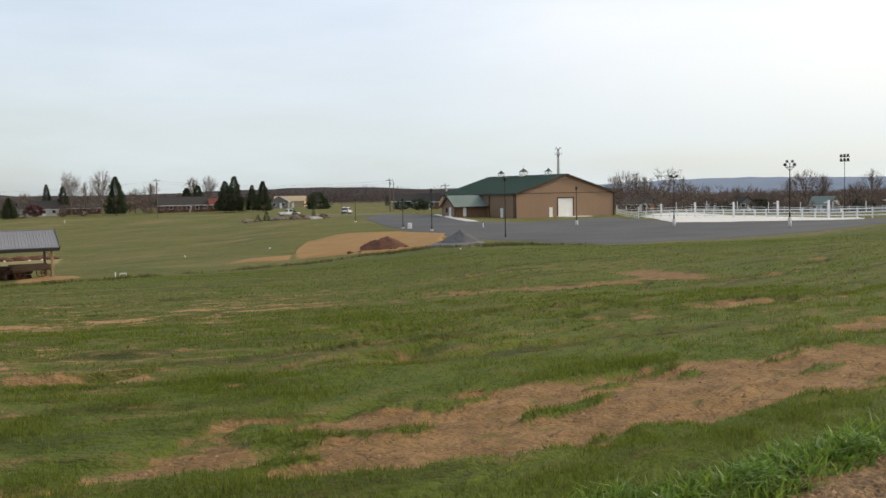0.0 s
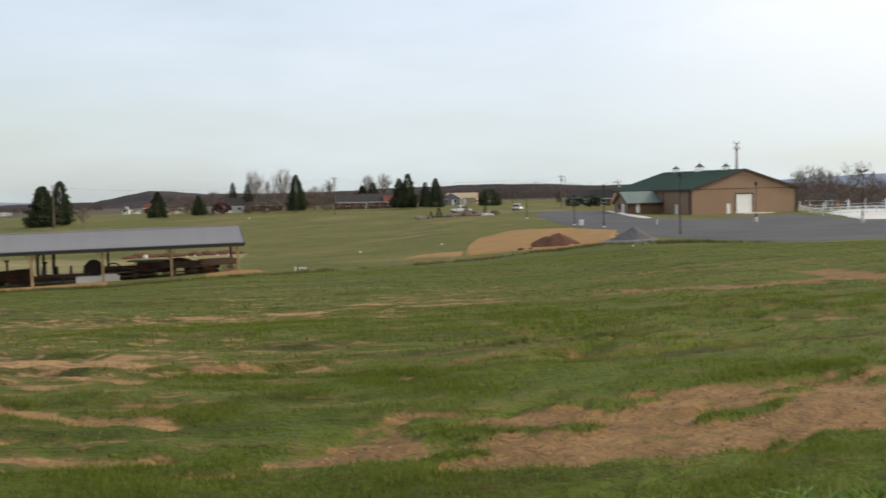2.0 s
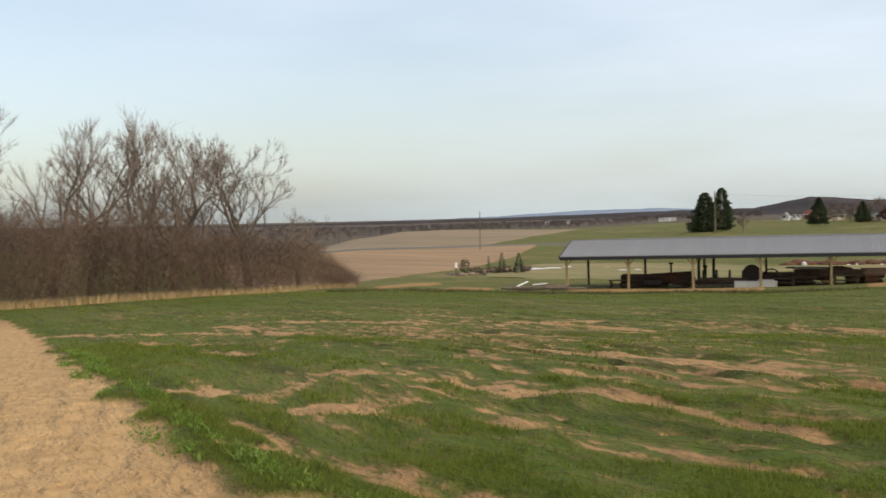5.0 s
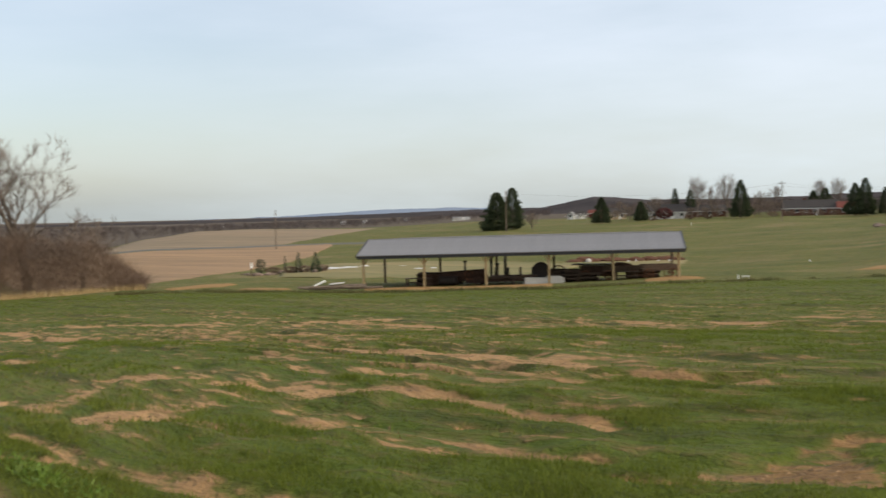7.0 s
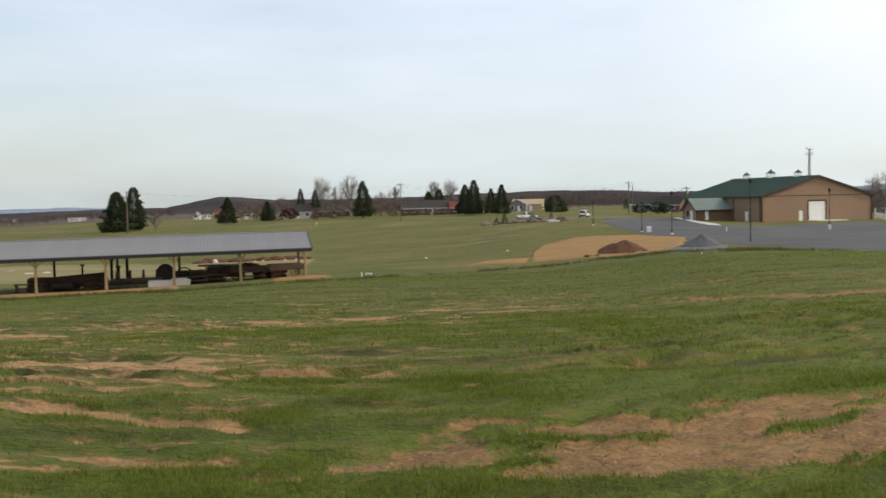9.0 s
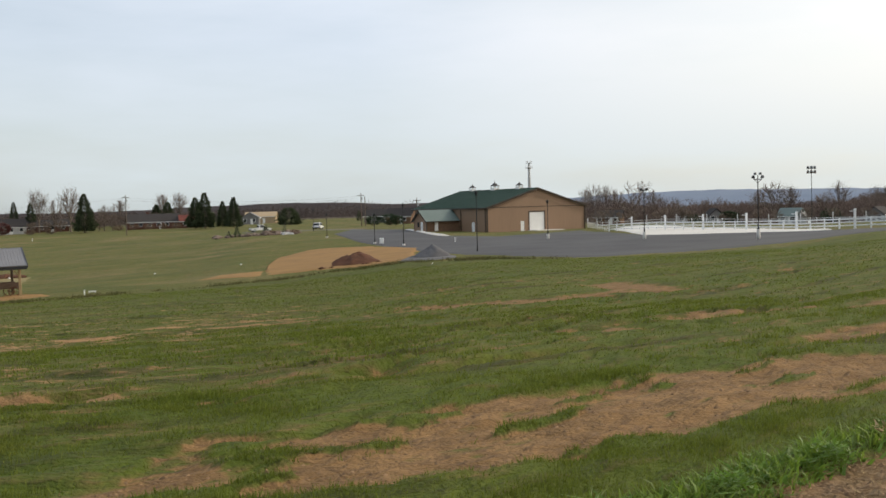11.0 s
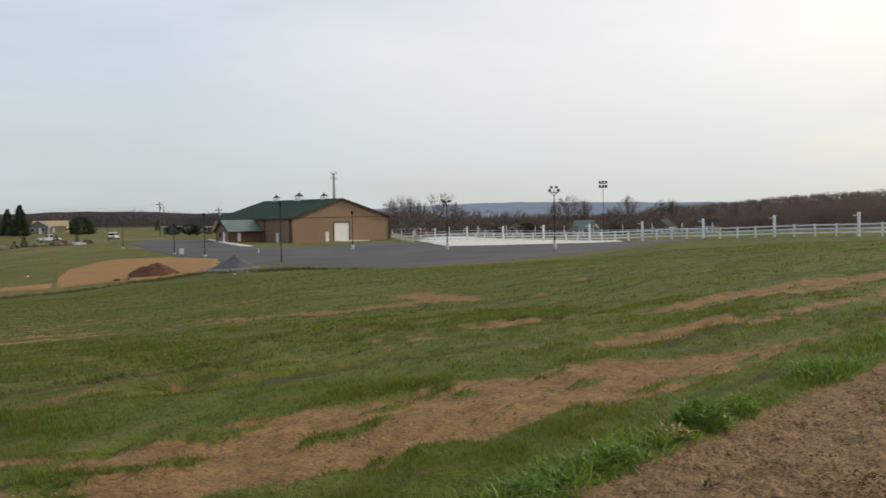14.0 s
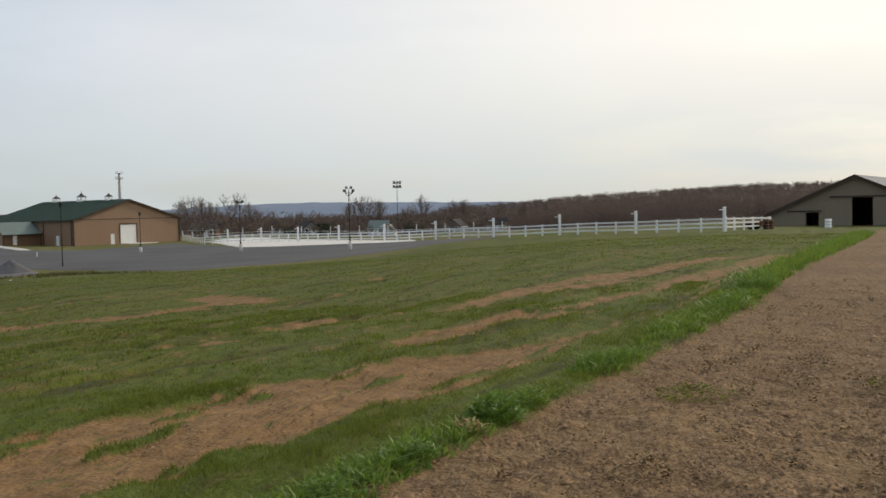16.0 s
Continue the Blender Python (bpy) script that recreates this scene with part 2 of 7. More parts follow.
# ---------------------------------------------------------------- mesh tools
class Mesh:
    """Collects faces of one mesh."""

    def __init__(self):
        self.v, self.f = [], []

    def face(self, pts):
        k = len(self.v)
        self.v += [tuple(p) for p in pts]
        self.f.append(tuple(range(k, k + len(pts))))
        return self

    def solid(self, ring0, ring1, caps=True):
        """Skin between two rings of equal count, with caps."""
        k, n = len(self.v), len(ring0)
        self.v += [tuple(p) for p in ring0] + [tuple(p) for p in ring1]
        for i in range(n):
            j = (i + 1) % n
            self.f.append((k + i, k + j, k + n + j, k + n + i))
        if caps:
            self.f.append(tuple(range(k + n - 1, k - 1, -1)))
            self.f.append(tuple(range(k + n, k + 2 * n)))
        return self

    def box(self, x, y, z, sx, sy, sz, rz=0.0, taper=1.0, bevel=0.0):
        """Box standing on z, centred on x, y; taper narrows its top; bevel cuts the upright edges."""
        c, s = math.cos(radians(rz)), math.sin(radians(rz))

        def ring(k, zz):
            hx, hy = sx / 2 * k, sy / 2 * k
            if bevel:
                b = bevel
                pts = [(-hx + b, -hy), (hx - b, -hy), (hx, -hy + b), (hx, hy - b), (hx - b, hy), (-hx + b, hy), (-hx, hy - b), (-hx, -hy + b)]
            else:
                pts = [(-hx, -hy), (hx, -hy), (hx, hy), (-hx, hy)]
            return [(x + px * c - py * s, y + px * s + py * c, zz) for px, py in pts]
        return self.solid(ring(1, z), ring(taper, z + sz))

    def tube(self, a, b, r0, r1=None, n=8):
        a, b = Vector(a), Vector(b)
        r1 = r0 if r1 is None else r1
        d = (b - a).normalized()
        u = d.orthogonal().normalized()
        w = d.cross(u)
        ang = [2 * math.pi * i / n for i in range(n)]
        return self.solid([a + (u * math.cos(t) + w * math.sin(t)) * r0 for t in ang], [b + (u * math.cos(t) + w * math.sin(t)) * r1 for t in ang])

    def lathe(self, x, y, prof, n=10):
        """Rings of (radius, z) round the upright axis through x, y."""
        for (r0, z0), (r1, z1) in zip(prof, prof[1:]):
            ang = [2 * math.pi * i / n for i in range(n)]
            self.solid([(x + r0 * math.cos(t), y + r0 * math.sin(t), z0) for t in ang], [(x + r1 * math.cos(t), y + r1 * math.sin(t), z1) for t in ang])
        return self

    def rock(self, x, y, z, sx, sy, sz, rnd, n=7):
        """Uneven boulder: three rings and a top."""
        ph = rnd.uniform(0, 6)
        rings = []
        for k, (q, h) in enumerate(((0.95, 0), (1.0, 0.4), (0.72, 0.8), (0.25, 1.0))):
            rings.append([(x + sx * q * rnd.uniform(0.75, 1.15) * math.cos(ph + 6.283 * i / n), y + sy * q * rnd.uniform(0.75, 1.15) * math.sin(ph + 6.283 * i / n),
                           z + sz * h * rnd.uniform(0.85, 1.1) - 0.05) for i in range(n)])
        for a, b in zip(rings, rings[1:]):
            self.solid(a, b, caps=False)
        self.face(rings[-1])
        return self

    def blade(self, p, d, w, rnd):
        """A thin upright triangle from p along d."""
        a = rnd.uniform(0, math.pi)
        ox, oy = math.cos(a) * w / 2, math.sin(a) * w / 2
        k = len(self.v)
        self.v += [(p[0] - ox, p[1] - oy, p[2]), (p[0] + ox, p[1] + oy, p[2]), (p[0] + d[0], p[1] + d[1], p[2] + d[2])]
        self.f.append((k, k + 1, k + 2))
        return self

    def data(self, name, material, smooth=False):
        me = bpy.data.meshes.new(name)
        me.from_pydata(self.v, [], self.f)
        me.materials.append(material)
        if smooth:
            me.polygons.foreach_set("use_smooth", [True] * len(me.polygons))
        me.update()
        return me


def part(name, mesh, material, parent=None, label="", smooth=False):
    ob = new(name, mesh if isinstance(mesh, bpy.types.Mesh) else mesh.data(name, material, smooth))
    if parent is not None:
        ob.parent = parent
    return tagged(ob, label)


def thing(name, label, category, m=None, group="", kind=""):
    ob = new(name)
    ob.empty_display_size = 0.3
    if m is not None:
        ob.matrix_world = m
    return tagged(ob, label, category, group, kind)


def np_mesh(name, verts, faces, material, smooth=False):
    me = bpy.data.meshes.new(name)
    verts, faces = np.ascontiguousarray(verts, dtype=np.float32), np.ascontiguousarray(faces, dtype=np.int32)
    n, k = faces.shape
    me.vertices.add(len(verts))
    me.vertices.foreach_set("co", verts.ravel())
    me.loops.add(n * k)
    me.loops.foreach_set("vertex_index", faces.ravel())
    me.polygons.add(n)
    me.polygons.foreach_set("loop_start", np.arange(n, dtype=np.int32) * k)
    me.materials.append(material)
    if smooth:
        me.polygons.foreach_set("use_smooth", [True] * len(me.polygons))
    me.update(calc_edges=True)
    return me


# ---------------------------------------------------------------- terrain
R_K = np.array([0, 6, 30, 60, 100, 140, 210, 320, 480, 800, 1600, 2800, 4200])
PROFILES = []


def profile(az, *heights):
    """Ground heights along one azimuth, at the ranges R_K."""
    PROFILES.append((az, 0.0, 0.0, *heights))


profile(-180, -0.3, -0.6, -1, -1.4, -2, -3, -4, -6, -10, -12, -20)
profile(-75, -1.7, -3.3, -5, -5.8, -6.5, -7.5, -8, -12, -16, -14, -20)
profile(-60, -1.7, -3.3, -5.2, -6.2, -7.6, -10.5, -16, -17, -18, -18, -24)
profile(-52.5, -1.7, -3.4, -5.4, -6.8, -7.8, -9.2, -13.8, -16, -18, -18, -24)
profile(-50, -1.7, -3.4, -5.4, -6.9, -7.8, -8.3, -9.7, -15, -18, -18, -24)
profile(-47.5, -1.7, -3.45, -5.5, -6.9, -7.8, -8.2, -7.2, -14, -18, -18, -24)
profile(-45, -1.75, -3.5, -5.7, -6.9, -7.8, -8.2, -6.7, -13, -17, -16, -22)
profile(-39, -1.8, -3.6, -6, -6.6, -7.4, -7.4, -7.6, -11, -15, -14, -20)
profile(-30, -1.8, -3.6, -5.9, -6.9, -6.7, -5.5, -4.5, -6, -10, -14, -20)
profile(-20, -1.75, -3.4, -5.35, -6.6, -6.2, -4.4, -3.2, -5, -10, -14, -20)
profile(-14, -1.6, -3.2, -5.2, -5.7, -4.9, -3.6, -2.6, -5, -10, -14, -20)
profile(-8, -1.5, -3, -4.8, -4.5, -3.6, -3.3, -3, -4, -10, -14, -20)
profile(-4, -1.4, -2.8, -4.2, -3.8, -3.3, -3.2, -3, -4, -10, -14, -20)
profile(0, -1.3, -2.5, -3.6, -3.45, -3.35, -3.3, -4, -6, -10, -14, -20)
profile(5, -1.2, -2.2, -3.3, -3.5, -3.8, -3.8, -5, -8, -10, -14, -20)
profile(10, -1.1, -2.1, -3.2, -3.3, -3.75, -4.2, -6, -9, -10, -14, -20)
profile(14, -1, -1.95, -3, -2.95, -3.1, -5, -8, -10, -10, -14, -20)
profile(20, -0.85, -1.65, -2.65, -2.6, -3.4, -6, -8, -10, -10, -14, -20)
profile(26, -0.6, -1.15, -1.85, -2.1, -3.2, -6, -8, -8, 0, -14, -20)
profile(33, -0.4, -0.8, -1.35, -1.75, -3, -5, -6, -2, 12, -14, -20)
profile(40, -0.3, -0.65, -1.1, -1.6, -2.2, -3.5, -4, 2, 20, -14, -20)
profile(48, -0.3, -0.65, -1.1, -1.75, -2.2, -3, -3, 2, 22, -14, -20)
profile(75, -0.2, -0.5, -0.9, -1.4, -2, -3, -3, 0, 10, 14, -20)
profile(180, -0.3, -0.6, -1, -1.4, -2, -3, -4, -6, -10, -12, -20)
C_AZ = np.array([c[0] for c in PROFILES], float)
C_Z = np.array([c[1:] for c in PROFILES], float)

def ground_z(x, y):
    x, y = np.asarray(x, float), np.asarray(y, float)
    r = np.hypot(x, y); az = np.degrees(np.arctan2(x, y))
    i = np.clip(np.searchsorted(C_AZ, az, side="right") - 1, 0, len(C_AZ) - 2)
    u = (az - C_AZ[i]) / (C_AZ[i + 1] - C_AZ[i]); u = np.clip(u, 0, 1); u = u * u * (3 - 2 * u) * .6 + u * .4
    k = np.clip(np.searchsorted(R_K, r, side="right") - 1, 0, len(R_K) - 2)
    h = R_K[k + 1] - R_K[k]; v = np.clip((r - R_K[k]) / h, 0, 1)
    def col(j):
        z0, z1 = C_Z[j, k], C_Z[j, k + 1]
        km, kp = np.maximum(k - 1, 0), np.minimum(k + 2, len(R_K) - 1)
        s = (z1 - z0) / h
        sm = np.where(k > 0, (z0 - C_Z[j, km]) / np.maximum(R_K[k] - R_K[km], 1e-6), s)
        sp = np.where(k + 2 < len(R_K), (C_Z[j, kp] - z1) / np.maximum(R_K[kp] - R_K[k + 1], 1e-6), s)
        m0 = np.where(sm * s > 0, 2 * sm * s / (sm + s + 1e-12), 0.0)
        m1 = np.where(sp * s > 0, 2 * sp * s / (sp + s + 1e-12), 0.0)
        v2, v3 = v * v, v * v * v
        return (2*v3 - 3*v2 + 1)*z0 + (v3 - 2*v2 + v)*h*m0 + (-2*v3 + 3*v2)*z1 + (v3 - v2)*h*m1
    return col(i) * (1 - u) + col(i + 1) * u


def at(az, r, dz=0.0, turn=0.0):
    """Pose on the ground at an azimuth and range, its front (-y) towards the lane's viewpoint, turned by some degrees."""
    x, y = r * math.sin(radians(az)), r * math.cos(radians(az))
    return pose(x, y, float(ground_z(x, y)) + dz, 0, 0, -az + turn)


def xy(az, r):
    return r * math.sin(radians(az)), r * math.cos(radians(az))


def gz(x, y):
    return float(ground_z(x, y))


# the lane's field-side edge, as y over x
LANE_X = np.array([-60, -30, -13, -7.2, -5.2, -2.0, 0.0, 1.9, 3.6, 6.1, 10.0, 20.0, 50.0, 120.0])
LANE_Y = np.array([22, 12.5, 5.8, 3.75, 3.25, 3.3, 4.2, 5.45, 6.85, 8.8, 12.0, 21.3, 47.0, 108.0])


def vnoise(x, y, s, seed=0):
    """Smooth value noise on arrays, 0 to 1."""
    x, y = x / s + seed * 17.3, y / s - seed * 9.7
    xi, yi = np.floor(x), np.floor(y)
    u, v = x - xi, y - yi
    u, v = u * u * (3 - 2 * u), v * v * (3 - 2 * v)

    def h(a, b):
        q = np.sin(a * 127.1 + b * 311.7 + seed * 74.7) * 43758.5453
        return q - np.floor(q)
    return (h(xi, yi) * (1 - u) + h(xi + 1, yi) * u) * (1 - v) + (h(xi, yi + 1) * (1 - u) + h(xi + 1, yi + 1) * u) * v


def fnoise(x, y, s, seed=0):
    return vnoise(x, y, s, seed) * 0.55 + vnoise(x, y, s * 0.45, seed + 1) * 0.3 + vnoise(x, y, s * 0.2, seed + 2) * 0.15


# bare strips: distance from the lane's edge, half width, strength, from x, to x
STRIPS = [(10.2, 0.4, 0.3, -3.0, 9.0), (13.5, 0.5, 0.25, -4.0, 12.0), (30.0, 1.0, 0.2, -20.0, 30.0), (0.84, 0.15, 0.92, -7.5, -3.0),
          (14.3, 0.7, 0.4, -30.0, -14.0), (12.2, 0.5, 0.25, -26.0, -12.0), (1.15, 0.12, 0.5, 3.0, 30.0)]
SCARS = []


def scar(x0, y0, x1, y1, w):
    """A bare scar in the field: a line and its half width."""
    SCARS.append((x0, y0, x1, y1, w * (0.64 if y0 < 9 else 0.58)))


scar(-29.1, 21.1, -24.3, 21.9, 0.75)
scar(-28.9, 18.1, -26.4, 17.8, 0.48)
scar(-17.2, 17.6, -16.1, 18.2, 0.75)
scar(-9.15, 7.13, -8.14, 7.17, 0.18)
scar(-7.18, 5.17, -6.80, 5.50, 0.27)
scar(-5.86, 6.30, -5.08, 6.18, 0.14)
scar(-9.9, 11.8, -6.7, 11.1, 0.29)
scar(-5.91, 10.39, -5.01, 10.24, 0.19)
scar(-7.61, 7.09, -6.83, 7.44, 0.17)
scar(-9.29, 5.41, -9.06, 5.51, 0.30)
scar(-29.7, 13.2, -23.1, 16.5, 0.60)
scar(-14.7, 8.6, -12.7, 8.3, 0.40)
scar(-21.7, 24.8, -20.8, 27.2, 0.53)
scar(-22.6, 11.7, -19.4, 11.0, 0.57)
scar(-6.25, 3.96, -5.71, 4.14, 0.10)
scar(-5.71, 4.14, -4.81, 3.99, 0.09)
scar(-4.81, 3.99, -4.09, 4.05, 0.08)
scar(-6.31, 7.30, -5.65, 7.45, 0.19)
scar(-5.65, 7.45, -4.94, 7.34, 0.17)
scar(-4.92, 7.30, -3.81, 7.03, 0.14)
scar(-3.81, 7.03, -3.22, 6.89, 0.13)
scar(-3.88, 5.95, -3.35, 5.86, 0.13)
scar(-3.35, 5.86, -2.87, 5.89, 0.12)
scar(-5.88, 6.54, -5.25, 6.37, 0.14)
scar(-4.20, 6.51, -3.13, 6.43, 0.08)
scar(-4.04, 5.60, -3.75, 5.61, 0.05)
scar(-5.81, 10.21, -4.73, 9.60, 0.19)
scar(-9.5, 11.5, -6.4, 10.5, 0.28)
scar(-4.33, 9.73, -3.00, 9.64, 0.19)
scar(-21.8, 25.3, -15.9, 23.4, 0.65)
scar(-16.9, 18.6, -15.7, 18.0, 0.63)
scar(-1.85, 8.55, -1.60, 8.50, 0.09)
scar(-11.6, 26.9, -9.2, 25.1, 0.45)
scar(-9.3, 27.3, -5.2, 22.6, 0.45)
scar(-5.7, 26.6, -1.9, 26.4, 0.51)
scar(-0.6, 27.8, 2.5, 29.5, 0.53)
scar(-2.74, 5.45, -2.54, 5.49, 0.05)
scar(-2.37, 5.46, -1.86, 5.60, 0.05)
scar(-1.85, 5.92, -1.77, 6.41, 0.08)
scar(-1.77, 6.41, -1.56, 6.82, 0.09)
scar(-1.69, 6.69, -1.55, 7.13, 0.10)
scar(-1.53, 7.24, -0.63, 7.52, 0.06)
scar(-1.84, 8.91, -1.50, 8.77, 0.10)
scar(-7.1, 29.2, -4.4, 28.6, 0.57)
scar(-4.4, 28.6, -1.5, 27.8, 0.46)
scar(-0.3, 29.8, 2.8, 28.4, 0.54)
scar(3.3, 28.7, 5.3, 30.0, 0.48)
scar(7.0, 37.8, 7.5, 30.3, 0.68)
scar(5.2, 12.7, 8.4, 15.3, 0.28)
scar(7.8, 17.6, 12.0, 21.8, 0.33)
scar(12.0, 21.8, 17.3, 26.1, 0.56)
scar(5.0, 18.3, 6.7, 18.5, 0.41)
scar(2.1, 15.7, 3.4, 16.0, 0.21)
scar(5.1, 12.4, 7.3, 13.9, 0.26)
scar(7.3, 13.9, 8.9, 14.9, 0.34)
scar(9.3, 15.5, 15.0, 19.8, 0.30)
scar(15.0, 19.8, 28.6, 30.6, 0.67)
scar(9.9, 19.8, 12.6, 21.0, 0.33)
scar(12.6, 21.0, 15.2, 22.5, 0.38)
scar(14.8, 23.3, 25.3, 30.6, 0.60)
scar(4.8, 30.1, 7.5, 32.8, 0.58)
scar(2.6, 15.8, 3.4, 15.4, 0.23)
scar(4.6, 17.2, 6.5, 18.5, 0.33)


def lane_q(x, y):
    """Rough distance from the lane's edge, positive into the field."""
    slope = np.interp(x, (LANE_X[1:] + LANE_X[:-1]) / 2, np.diff(LANE_Y) / np.diff(LANE_X))
    return (y - np.interp(x, LANE_X, LANE_Y)) / np.sqrt(1 + slope ** 2)


def furrow(x, y):
    """Thin dark gaps between the drill rows, 0 to 1."""
    q = lane_q(x, y)
    along = x * 0.85 + y * 0.3
    v = vnoise(along / 7, q, 1.5, 77) * 0.7 + vnoise(along / 3, q, 0.55, 78) * 0.3
    line = np.clip(1.25 - np.abs((v * 6.5) % 1.0 - 0.5) / 0.16, 0, 1) * np.clip((fnoise(along / 3, q, 1.1, 79) - 0.42) * 6, 0, 1)
    return line * np.clip((np.hypot(x, y) - 6) / 5, 0, 1) * np.clip(q - 2.6, 0, 1)


def gaps(x, y):
    """Broken thin places in the sward, drawn out along the drill rows, 0 to 1."""
    q = lane_q(x, y)
    along = x * 0.85 + y * 0.3
    v = fnoise(along / 2.6, q, 0.42, 85) * 0.6 + fnoise(along / 3.0, q, 1.3, 86) * 0.4
    v = v - np.clip(1.5 - q, 0, 0.6) * 0.1 * (x > 0)
    return np.clip((0.47 + np.clip(-x - 2, 0, 6) * 0.018 * np.clip((16 - np.hypot(x, y)) / 6, 0, 1) - v) * 9, 0, 1) * np.clip(q - 0.7, 0, 1) * np.clip((70 - np.hypot(x, y)) / 30, 0, 1)


def field_reach(az):
    """Range at which the drilled field gives way to the mown meadow."""
    return np.interp(az, [-75, -50, -40, -35, -28, -21, -15, -8, 0, 10, 20, 30, 45], [62, 84, 87, 82, 78, 79, 86, 96, 98, 84, 92, 140, 200])


def bare(x, y):
    """How bare the soil is, 0 to 1, of lane and field."""
    x, y = np.asarray(x, float), np.asarray(y, float)
    q = lane_q(x, y)
    along = x * 0.85 + y * 0.3
    r = np.hypot(x, y)
    grain = fnoise(along / 3.0, q, 0.36, 3) * 0.6 + fnoise(along / 2.2, q, 0.14, 33) * 0.4
    coarse = fnoise(along / 2.2, q, 1.7, 8)
    s = np.zeros_like(x)
    for c, w, k, x0, x1 in STRIPS:
        wav = (vnoise(along, 0 * q, 3.0, int(c * 10)) - 0.5) * w
        inside = np.clip((x - x0) / 1.0 + 0.5, 0, 1) * np.clip((x1 - x) / 1.0 + 0.5, 0, 1)
        s = np.maximum(s, np.clip(1.35 - np.abs(q - c - wav) / w, 0, 1) * k * inside)
    for x0, y0, x1, y1, w in SCARS:
        u, v = x1 - x0, y1 - y0
        f = np.clip(((x - x0) * u + (y - y0) * v) / (u * u + v * v), 0, 1)
        s = np.maximum(s, np.clip(1.7 - np.hypot((x - x0 - f * u) * 0.7, y - y0 - f * v) / (w * 1.3), 0, 1))
    # the broad worn strip beside the lane, broken by rows of tufts
    top = np.interp(x, [-2.6, -1.7, 0.0, 2.4, 3.7, 5.4, 6.6, 9.0], [2.2, 3.15, 3.4, 3.2, 2.7, 2.1, 1.6, 1.4])
    foot = np.interp(x, [-2.6, -1.7, -0.3, 0.5, 3.5, 9.0], [2.1, 2.0, 1.55, 1.3, 1.32, 1.36])
    comb = fnoise(along / 3.4, q, 0.3, 45)
    open_ = np.clip(np.minimum(q - foot, top - q) / 0.22 + 0.5, 0, 1) * np.clip((x + 2.4) / 0.8, 0, 1)
    tufts = np.clip((comb - np.where(x < 0.8, 0.64, 0.69)) * 14, 0, 1)
    s = np.maximum(s, open_ * (1 - 0.95 * tufts) * 1.14)
    soil = np.clip(s * 0.97 + (grain - 0.5) * 1.7 + (coarse - 0.5) * 0.7, 0, 1) * np.clip(s * 6, 0, 1)
    thin = np.clip(1 - np.abs(r - 24) / 13, 0, 1) * np.clip((-x - 4) / 8, 0, 1) * 0.21 + np.clip((fnoise(along / 2.0, q, 5.0, 61) - 0.45) * 1.2, 0, 0.2) + np.clip((-x - 3) / 14, 0, 0.08)
    wild = (thin + np.clip((coarse - 0.5) * 0.5, -0.1, 0.16) + (grain - 0.5) * 0.35) * np.clip((q - 0.9) / 2, 0, 1) * np.clip((85 - r) / 30, 0, 1)
    wild = wild + (np.clip((-x - 3.2) / 2.5, 0, 1) * np.clip((q - 0.5) / 0.5, 0, 1) * np.clip((15 - r) / 5, 0, 1)) * (0.27 + (grain - 0.5) * 0.6 + (coarse - 0.5) * 0.6)
    wild = np.maximum(wild, np.maximum(furrow(x, y) * np.where(x > -2, 0.56, 0.4), gaps(x, y) * np.where(x < -3, 0.4, 0.3)))
    lane = np.clip((-q + np.clip(-x - 3, 0, 1) * 0.14 + (fnoise(x, y, 0.7, 5) - 0.5) * 0.7) * 4 + 0.5, 0, 1)
    return np.clip(np.maximum.reduce([soil, wild, lane]), 0, 1), lane


